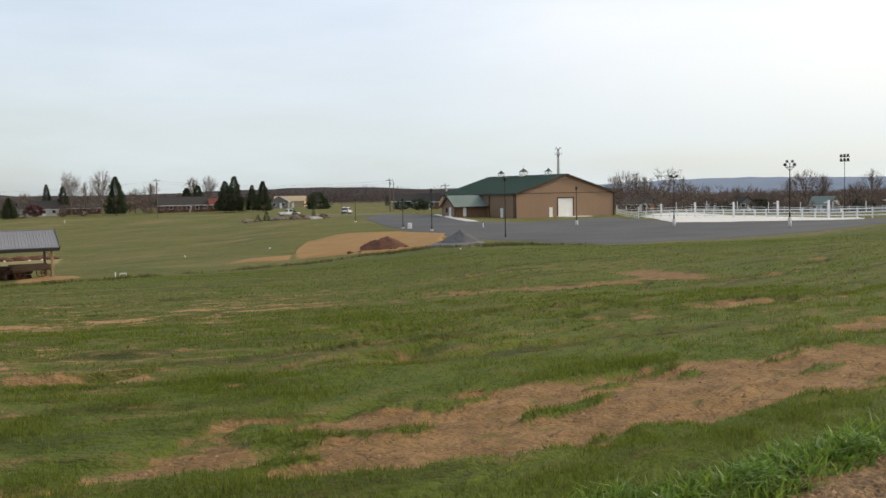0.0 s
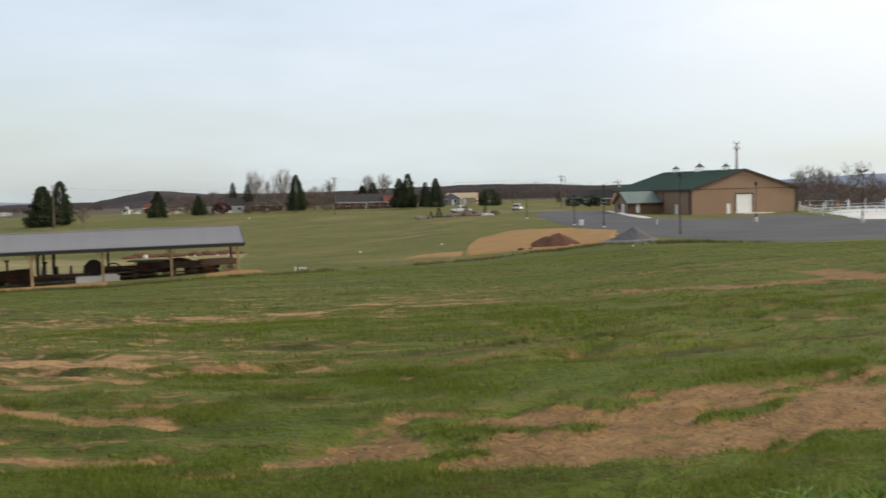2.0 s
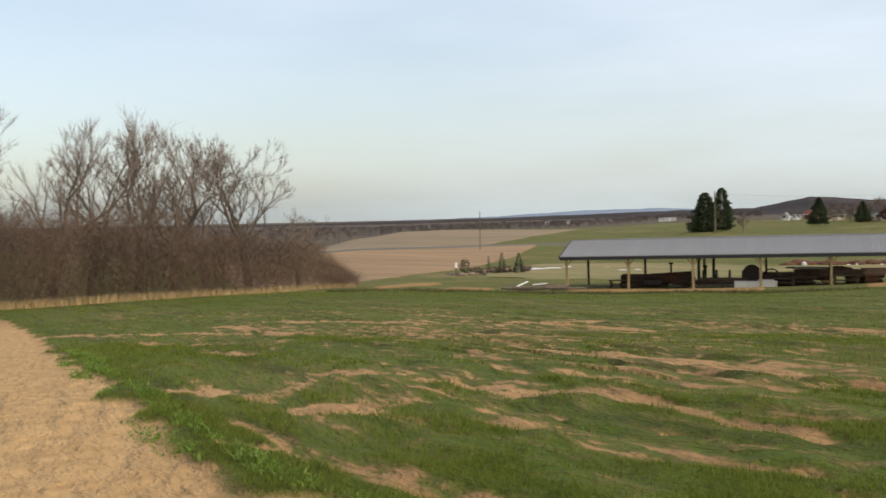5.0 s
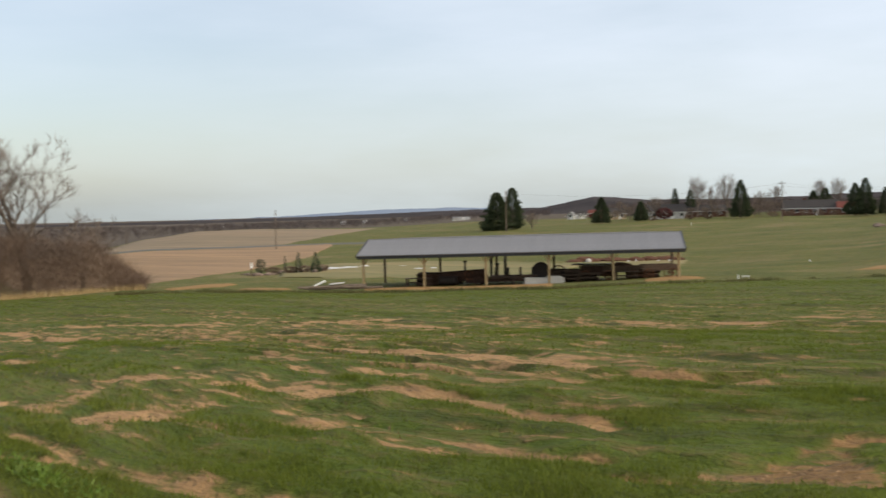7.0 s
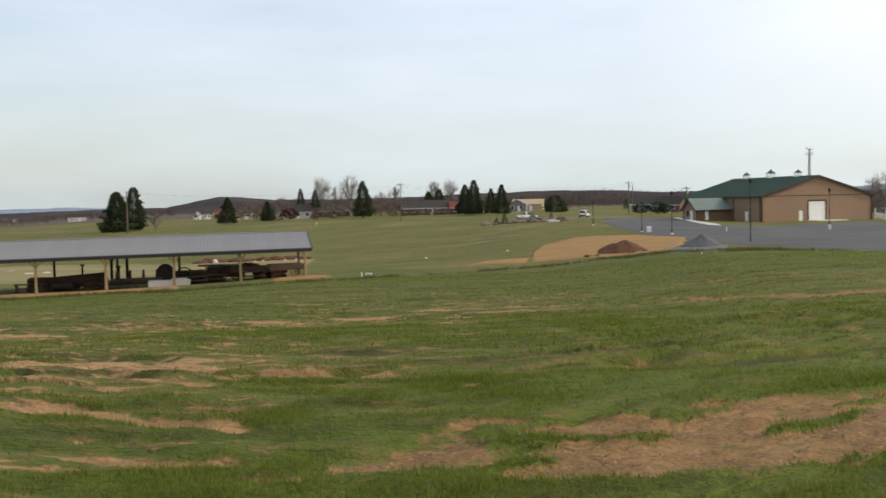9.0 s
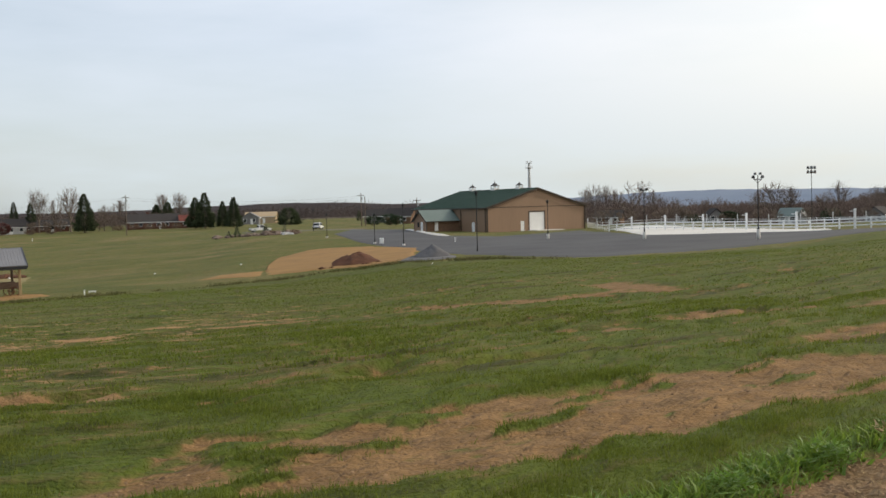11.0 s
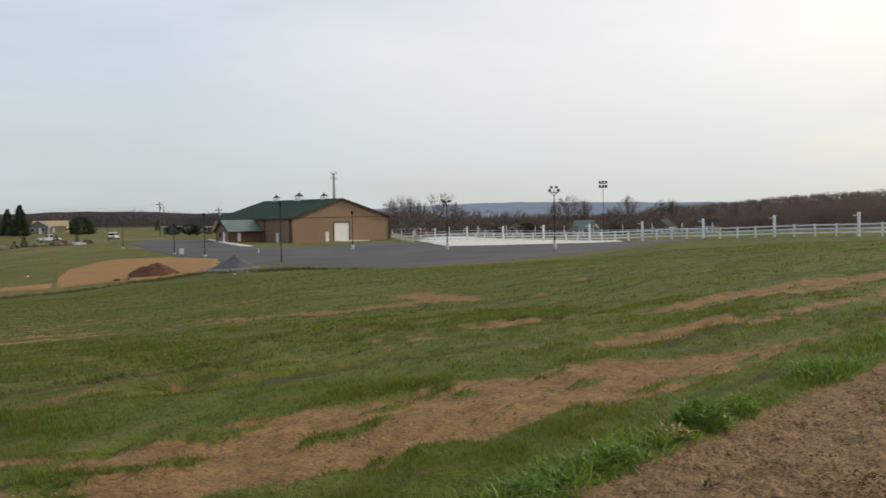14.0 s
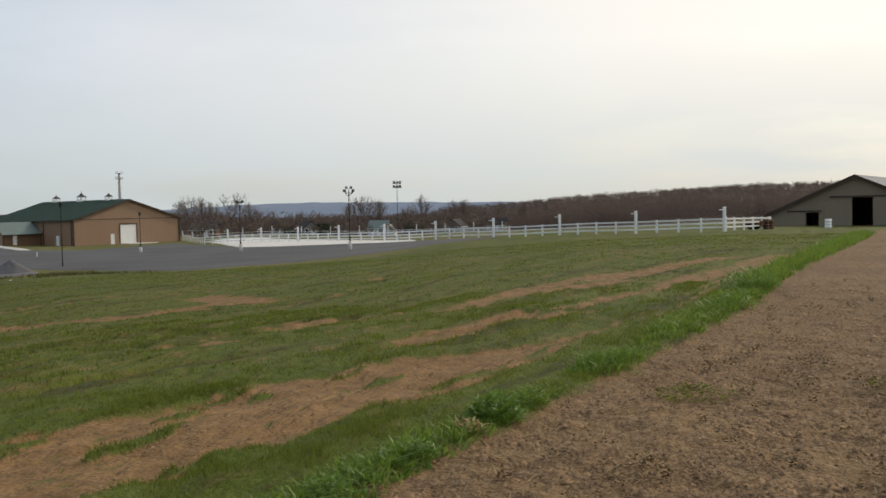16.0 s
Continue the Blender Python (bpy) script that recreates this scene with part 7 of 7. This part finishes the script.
for k, (a, r) in enumerate(((-46.2, 1250), (-39.6, 1000), (-38.4, 1050), (-36.1, 1100))):
    house(at(a, r, 1, turn=k * 17), 2.6 + k % 2, 3, 1.8, 1.2, "chalk_white", "grey_wall", "tiny white house far across the valley", windows=0, door=False)
bush(340, 5.6, 4.2, at(-21.75, 372), "red-leafed ornamental tree on the lawn", M["red_shrub"], "ornamental_tree", n=900)
for k, a in enumerate((-16.0, -15.2, -14.4, -13.7, -13.0, -22.4, -20.4, -19.4)):
    bush(350 + k, 3.4, 1.7, at(a, 362), "rounded dormant brown shrub by the house", M["brush"], group="house shrubs", n=300)
for k, (a, w, h) in enumerate(((-1.3, 5, 3.4), (-0.9, 4, 3.0), (-2.2, 5, 2.8), (15.6, 4, 2.2), (17.4, 5, 3.0), (22.6, 5, 3.4))):
    bush(370 + k, w, h, at(a, 300 if a < 5 else 262), "dark evergreen shrub by a house", M["shrub"], group="house evergreens", n=500)


# ---------------------------------------------------------------- barn by the lane
def barn():
    W, H, R, L = 21.4, 1.75, 4.65, 24.0
    m = at(42.0, 143) @ pose(0, 0, 0.0, 0, 0, -14)
    T = thing("horse_barn", "taupe metal barn with wide low gable and open sliding doors", "barn", m)
    t = 0.25
    doors = [(4.6, 6.2, 1.75), (10.3, 12.8, 3.6)]
    f = Mesh()
    cuts = [0] + [v for d in doors for v in d[:2]] + [W]
    for x0, x1 in zip(cuts[::2], cuts[1::2]):
        f.box((x0 + x1) / 2, t / 2, -0.8, x1 - x0, t, 0.8 + 1.75)
    xs = sorted(set([0, W / 2, W] + [v for d in doors for v in d[:2]]))
    roof_z = lambda x: H + R * (1 - abs(x - W / 2) / (W / 2))
    for x0, x1 in zip(xs, xs[1:]):
        lo = next((d[2] for d in doors if d[0] <= x0 and x1 <= d[1]), 1.75)
        f.solid([(x0, 0, lo), (x1, 0, lo), (x1, 0, roof_z(x1)), (x0, 0, roof_z(x0))], [(x0, t, lo), (x1, t, lo), (x1, t, roof_z(x1)), (x0, t, roof_z(x0))])
    part("wall_front", f, M["barn_wall"], T)
    for x in (t / 2, W - t / 2):
        part("wall_side", Mesh().box(x, L / 2, -0.8, t, L - 0.5, H + 0.8), M["barn_wall"], T)
    part("wall_back", Mesh().box(W / 2, L, -0.8, W, t, H + 0.8).solid([(0, L, H), (W, L, H), (W / 2, L, H + R)], [(0, L + t, H), (W, L + t, H), (W / 2, L + t, H + R)]), M["barn_wall"], T)
    part("floor", Mesh().box(W / 2, L / 2, -0.3, W - 0.6, L - 0.6, 0.32), M["earth_pile"], T)
    for s in (0, 1):
        k = R / (W / 2)
        P = lambda u, y, dz: ((u if s == 0 else W - u), y, H + u * k + dz)
        part("roof", Mesh().solid([P(-0.6, -0.5, 0), P(W / 2, -0.5, 0), P(W / 2, -0.5, 0.16), P(-0.6, -0.5, 0.16)], [P(-0.6, L + 0.5, 0), P(W / 2, L + 0.5, 0), P(W / 2, L + 0.5, 0.16), P(-0.6, L + 0.5, 0.16)]), M["barn_roof"], T, "blue-grey metal roof")
        part("rake_trim", Mesh().solid([P(-0.6, -0.58, -0.25), P(W / 2, -0.58, -0.25), P(W / 2, -0.58, 0.17), P(-0.6, -0.58, 0.17)], [P(-0.6, -0.5, -0.25), P(W / 2, -0.5, -0.25), P(W / 2, -0.5, 0.17), P(-0.6, -0.5, 0.17)]), M["siding_dark"], T)
    for x0, x1, z in ((2.2, 6.6, 1.85), (7.6, 15.4, 3.65)):
        part("door_track", Mesh().box((x0 + x1) / 2, -0.12, z, x1 - x0, 0.16, 0.2), M["siding_dark"], T, "dark sliding door track")
    part("sliding_door", Mesh().box(14.2, -0.1, 0.0, 2.7, 0.08, 3.6), M["barn_wall"], T, "slid-open taupe barn door")
    part("sliding_door", Mesh().box(3.5, -0.1, 0.0, 1.9, 0.08, 1.8), M["barn_wall"], T, "slid-open taupe side door")


barn()
# gear near the barn
T = thing("utility_trailer", "small rusty utility trailer by the barn", "trailer", at(41.2, 112, turn=-20))
part("body", Mesh().box(0, 0, 0.4, 2.0, 1.3, 0.5, bevel=0.1), M["rust_light"], T)
for x in (-0.1,):
    for y in (-0.75, 0.75):
        part("wheel", Mesh().tube((x, y - 0.1, 0.38), (x, y + 0.1, 0.38), 0.38, n=12), M["tyre"], T)
part("hitch", Mesh().tube((-1.0, 0, 0.5), (-1.9, 0, 0.45), 0.05, n=6), M["rust"], T)
for k, (a, r, mt) in enumerate(((42.0, 113, "rust_light"), (41.75, 112, "rust"), (44.9, 118, "white_paint"))):
    o = new("barrel", Mesh().lathe(0, 0, [(0.34, -0.05), (0.36, 0.3), (0.34, 0.32), (0.36, 0.6), (0.34, 0.62), (0.34, 1.0), (0.28, 1.02)], 14).data("barrel", M[mt], True))
    o.matrix_world = at(a, r)
    tagged(o, "old steel barrel standing near the barn" if k < 2 else "white plastic barrel near the barn", "barrel", "barrels")

# ---------------------------------------------------------------- grass, weeds and pebbles by the lane
def blades(name, n, r0, r1, az0, az1, h0, h1, w, material, label, seed, where, lean=0.35, curl=False):
    """Slivers of grass over a sector; where(x, y) gives the chance to stand."""
    rg = np.random.default_rng(seed)
    r = np.sqrt(rg.uniform(r0 ** 2, r1 ** 2, n))
    a = np.radians(rg.uniform(az0, az1, n))
    x, y = r * np.sin(a), r * np.cos(a)
    keep = rg.uniform(0, 1, n) < where(x, y)
    x, y, r = x[keep], y[keep], r[keep]
    n = len(x)
    tuft = 0.35 + 1.3 * fnoise(x, y, 0.5, 17)
    h = rg.uniform(h0, h1, n) * tuft * ((0.5 + 1.1 * vnoise(x, y, 0.8, 53) ** 1.5) * np.where(x > 0, 1.1, 0.55) if curl else 1.0)
    wd = w * (0.6 + 0.8 * rg.uniform(0, 1, n)) * np.maximum(1, r / (0.5 * (r0 + r1)))
    t = rg.uniform(0, np.pi, n)
    dx, dy = np.cos(t) * wd / 2, np.sin(t) * wd / 2
    z = ground_z(x, y) + micro(x, y) - 0.02 - 0.05 * np.clip(bare(x, y)[0] * 1.4, 0, 1)
    lx, ly = rg.normal(0, lean, n) * h, rg.normal(0, lean, n) * h
    if curl:
        V = np.stack([np.stack([x - dx, y - dy, z], 1), np.stack([x + dx, y + dy, z], 1), np.stack([x + dx * 0.7 + lx * 0.4, y + dy * 0.7 + ly * 0.4, z + h * 0.62], 1),
                      np.stack([x - dx * 0.7 + lx * 0.4, y - dy * 0.7 + ly * 0.4, z + h * 0.62], 1), np.stack([x + lx * 1.3, y + ly * 1.3, z + h * 0.95], 1)], 1).reshape(-1, 3)
        k = np.arange(n)[:, None] * 5
        F = np.concatenate([k + np.array([[0, 1, 2]]), k + np.array([[0, 2, 3]]), k + np.array([[3, 2, 4]])])
    else:
        V = np.stack([np.stack([x - dx, y - dy, z], 1), np.stack([x + dx, y + dy, z], 1), np.stack([x + lx, y + ly, z + h], 1)], 1).reshape(-1, 3)
        F = np.arange(n)[:, None] * 3 + np.array([[0, 1, 2]])
    tagged(new(name, np_mesh(name, V, F, material)), label, "grass", kind="stuff")


def turf(x, y):
    b, lane = bare(x, y)
    q = lane_q(x, y)
    clump = fnoise(x * 0.9 + y * 0.3, q * 1.6, 0.9, 23) + np.clip((1.6 - q) * 0.06, 0, 0.08)
    return (1 - 0.95 * furrow(x, y)) * (1 - 0.85 * gaps(x, y)) * np.clip(1.15 - 2.2 * b, 0.0, 1) * np.clip((clump - 0.25) * 4.0, 0.3, 1) * np.clip((fnoise((x * 0.85 + y * 0.3) / 5, lane_q(x, y), 0.8, 71) - 0.33) * 6 + np.clip(2.2 - q, 0, 0.25), 0.12, 1)


def verge(x, y):
    """Chance of lush grass in the band along the lane's edge."""
    q = lane_q(x, y)
    wav = (fnoise(x, y, 1.5, 19) - 0.5) * 0.25
    mid = np.interp(x, [-14, -4, 1, 5, 9, 40], [0.42, 0.42, 0.2, 0.22, 0.32, 0.6])
    half = np.interp(x, [-14, -4, 1, 5, 9, 40], [0.15, 0.12, 0.22, 0.25, 0.36, 0.7])
    edge = np.clip(1 - np.abs(q - mid - wav) / half, 0, 1)
    stray = np.clip(1 - np.abs(q - 0.1) / 0.16, 0, 1) * np.clip((fnoise(x, y, 0.9, 119) - 0.5) * 9, 0, 1) * (x < -3)
    return np.clip(edge * 3.0 + stray, 0, 1) * np.where((x > -3.6) & (x < 0.2), 0.15, 1.0) * np.clip((fnoise(x, y, 0.7, 29) - 0.22) * 4, 0.05, 1)


blades("field_grass_near", 520000, 4.2, 10.5, -72, 52, 0.026, 0.072, 0.0085, M["blade"], "short green field grass with bare gaps", 1, turf)
blades("field_grass_mid", 400000, 10.5, 24, -72, 52, 0.03, 0.08, 0.018, M["blade"], "short green field grass with bare gaps", 2, turf)
blades("field_grass_far", 380000, 24, 85, -72, 52, 0.03, 0.075, 0.05, M["blade"], "short green field grass with bare gaps", 3, turf)
blades("verge_grass", 620000, 4.0, 22, -75, 52, 0.055, 0.14, 0.015, M["verge"], "lush bright green grass along the lane", 4, verge, 0.5, True)
blades("verge_leaves", 130000, 4.0, 12, -75, 52, 0.04, 0.1, 0.026, M["broad_leaf"], "broad glossy weed leaves among lane-side grass", 14, lambda x, y: verge(x, y) * np.clip((fnoise(x, y, 1.1, 129) - 0.42) * 5, 0, 1) * np.where(x > 0, 1.0, 0.4), 0.9, True)
blades("verge_grass_far", 160000, 22, 80, 30, 50, 0.14, 0.34, 0.05, M["verge"], "lush bright green grass along the lane", 5, verge, 0.4)


def weed_clump(x, y, w, h, n, seed, label, material):
    rnd = random.Random(seed)
    g = Mesh()
    for _ in range(n):
        a, q = rnd.uniform(0, 6.283), rnd.random() ** 0.6 * w / 2
        p = (math.cos(a) * q, math.sin(a) * q, rnd.uniform(-0.03, h * 0.85) * math.sqrt(max(0.0, 1 - (2 * q / w) ** 2) + 0.05))
        L = h * rnd.uniform(0.2, 0.45)
        g.blade(p, (math.cos(a) * L * rnd.uniform(0, 0.6) + rnd.gauss(0, 0.5) * L, math.sin(a) * L * rnd.uniform(0, 0.6) + rnd.gauss(0, 0.5) * L, L * rnd.uniform(-0.1, 0.8)), 0.028, rnd)
    o = new("weed_clump", g.data("weed_clump", material))
    o.location = (x, y, gz(x, y))
    tagged(o, label, "weed", "weeds by the lane", "stuff")


for x, y, w, h, n, seed, lab, mt in ((3.5, 6.9, 0.42, 0.22, 1100, 1, "leafy bright green weed clump at the lane's edge", "broad_leaf"), (5.38, 6.9, 0.7, 0.09, 420, 3, "flat tuft of pale green grass on the lane", "blade"),
                                     (14.4, 16.6, 1.2, 0.5, 900, 4, "tall leafy weed clump farther along the lane", "broad_leaf"), (11.0, 13.2, 0.9, 0.3, 700, 5, "leafy weed clump along the lane", "verge"),
                                     (4.0, 7.3, 0.36, 0.16, 500, 6, "leafy weed clump at the lane's edge", "verge"), (2.5, 6.1, 0.3, 0.13, 360, 7, "broad-leaved weed clump at the lane's edge", "broad_leaf"),
                                     (1.7, 5.5, 0.3, 0.13, 360, 8, "broad-leaved weed clump at the lane's edge", "broad_leaf"), (3.1, 6.55, 0.26, 0.13, 160, 9, "dry straw tuft beside a green weed clump", "straw"),
                                     (7.6, 7.9, 0.45, 0.1, 220, 10, "brown dead grass tuft with green shoots on the lane", "dry_weed"), (7.1, 6.4, 0.5, 0.1, 240, 11, "brown dead grass tuft with green shoots on the lane", "dry_weed"),
                                     (7.15, 6.5, 0.35, 0.08, 120, 12, "short green shoots in a dead tuft on the lane", "blade")):
    weed_clump(x, y, w, h, n, seed, lab, M[mt])
rw = random.Random(15)
for k in range(210):
    a, r = rw.uniform(20, 50), 5.0 + 20 * rw.random() ** 1.4
    x, y = xy(a, r)
    if float(lane_q(np.array(x), np.array(y))) < -0.35:
        weed_clump(x, y, rw.uniform(0.08, 0.3), rw.uniform(0.03, 0.09), 60, 50 + k, "small dried brown weed on the lane", M["dry_weed"])


def pebbles():
    rg = np.random.default_rng(9)
    n = 40000
    a, r = np.radians(rg.uniform(-75, 52, n)), np.where(rg.uniform(0, 1, n) < 0.4, rg.uniform(4.3, 11, n), rg.uniform(4.3, 26, n))
    x, y = r * np.sin(a), r * np.cos(a)
    b, lane = bare(x, y)
    keep = (b > 0.6) & ((lane > 0.5) | (rg.uniform(0, 1, n) < 0.25))
    x, y, r = x[keep][:4500], y[keep][:4500], r[keep][:4500]
    n = len(x)
    s = rg.uniform(0.004, 0.012, n) * (1 + r / 18)
    z = ground_z(x, y) + micro(x, y) - 0.06
    e, f = s * rg.uniform(0.7, 1.3, n), s * rg.uniform(0.7, 1.3, n)
    V = np.stack([np.stack(q, 1) for q in ((x + e, y, z), (x, y + f, z), (x - f, y, z), (x, y - e, z), (x + rg.normal(0, 0.2, n) * s, y, z + s * rg.uniform(0.6, 1.2, n)))], 1).reshape(-1, 3)
    F = (np.arange(n)[:, None, None] * 5 + np.array([[0, 1, 4], [1, 2, 4], [2, 3, 4], [3, 0, 4]])[None]).reshape(-1, 3)
    tagged(new("lane_pebbles", np_mesh("lane_pebbles", V, F, M["pebble"])), "scattered small pebbles and clods on bare soil", "pebbles", kind="stuff")



def clods(n0, seed, az0, az1, r0, r1, s0, s1, keep_fn, label):
    """Crumbs of earth: low five-cornered lumps."""
    rg = np.random.default_rng(seed)
    a, r = np.radians(rg.uniform(az0, az1, n0)), rg.uniform(r0, r1, n0)
    x, y = r * np.sin(a), r * np.cos(a)
    keep = rg.uniform(0, 1, n0) < keep_fn(x, y)
    x, y, r = x[keep], y[keep], r[keep]
    n = len(x)
    s = s0 + (s1 - s0) * rg.uniform(0, 1, n) ** 3
    z = ground_z(x, y) + micro(x, y) - 0.055
    t = rg.uniform(0, 6.283, (n, 1)) + np.arange(5)[None, :] * 1.2566
    q = s[:, None] * rg.uniform(0.6, 1.3, (n, 5))
    ring = np.stack([x[:, None] + q * np.cos(t), y[:, None] + q * np.sin(t), np.repeat(z[:, None], 5, 1)], -1)
    top = np.stack([x + rg.normal(0, 0.25, n) * s, y + rg.normal(0, 0.25, n) * s, z + s * rg.uniform(0.5, 1.0, n)], -1)[:, None]
    F = (np.arange(n)[:, None, None] * 6 + np.array([[0, 1, 5], [1, 2, 5], [2, 3, 5], [3, 4, 5], [4, 0, 5]])[None]).reshape(-1, 3)
    tagged(new("earth_crumbs", np_mesh("earth_crumbs", np.concatenate([ring, top], 1).reshape(-1, 3), F, M["clod"])), label, "clods", kind="stuff")


pebbles()
clods(190000, 19, 14, 50, 4.4, 20, 0.004, 0.03, lambda x, y: bare(x, y)[1] * np.clip((fnoise(x, y, 0.6, 95) - 0.35) * 3, 0.1, 1), "loose orange-brown earth crumbs on the lane")
clods(50000, 20, -60, 50, 4.6, 16, 0.006, 0.028, lambda x, y: np.clip(bare(x, y)[0] * 2 - 0.9, 0, 1) * (1 - bare(x, y)[1]) * 0.6, "loose earth crumbs on bare strips of the field")
def rough_edge(x, y):
    """Chance of rank grass along the line where the drilled field meets the mown meadow."""
    a, r = np.degrees(np.arctan2(x, y)), np.hypot(x, y)
    reach = field_reach(a)
    return np.clip(1 - np.abs(r - reach - (fnoise(x, y, 6, 63) - 0.5) * 6) / 2.6, 0, 1) * np.clip((fnoise(x, y, 3.0, 64) - 0.3) * 4, 0, 1) * np.clip((9 - a) / 4, 0, 1)


blades("rank_grass_edge", 260000, 74, 106, -52, 9, 0.1, 0.34, 0.05, M["rank"], "rank dull green grass along the field's far edge", 8, rough_edge, 0.4)
blades("dry_stems", 300000, 4.2, 24, -75, 52, 0.01, 0.05, 0.01, M["straw"], "dry straw bits lying on the bare lane", 6, lambda x, y: np.clip(bare(x, y)[1] * 1.2 - 0.3, 0, 1) * np.clip((fnoise(x, y, 0.8, 91) - 0.3) * 2.5, 0, 1), 1.6)
blades("dead_grass", 60000, 4.2, 30, -75, 52, 0.02, 0.05, 0.014, M["dry_weed"], "dead brown grass between green tufts", 7, lambda x, y: np.clip(1 - np.abs(bare(x, y)[0] - 0.45) * 2.5, 0, 1) * 0.8, 0.7)
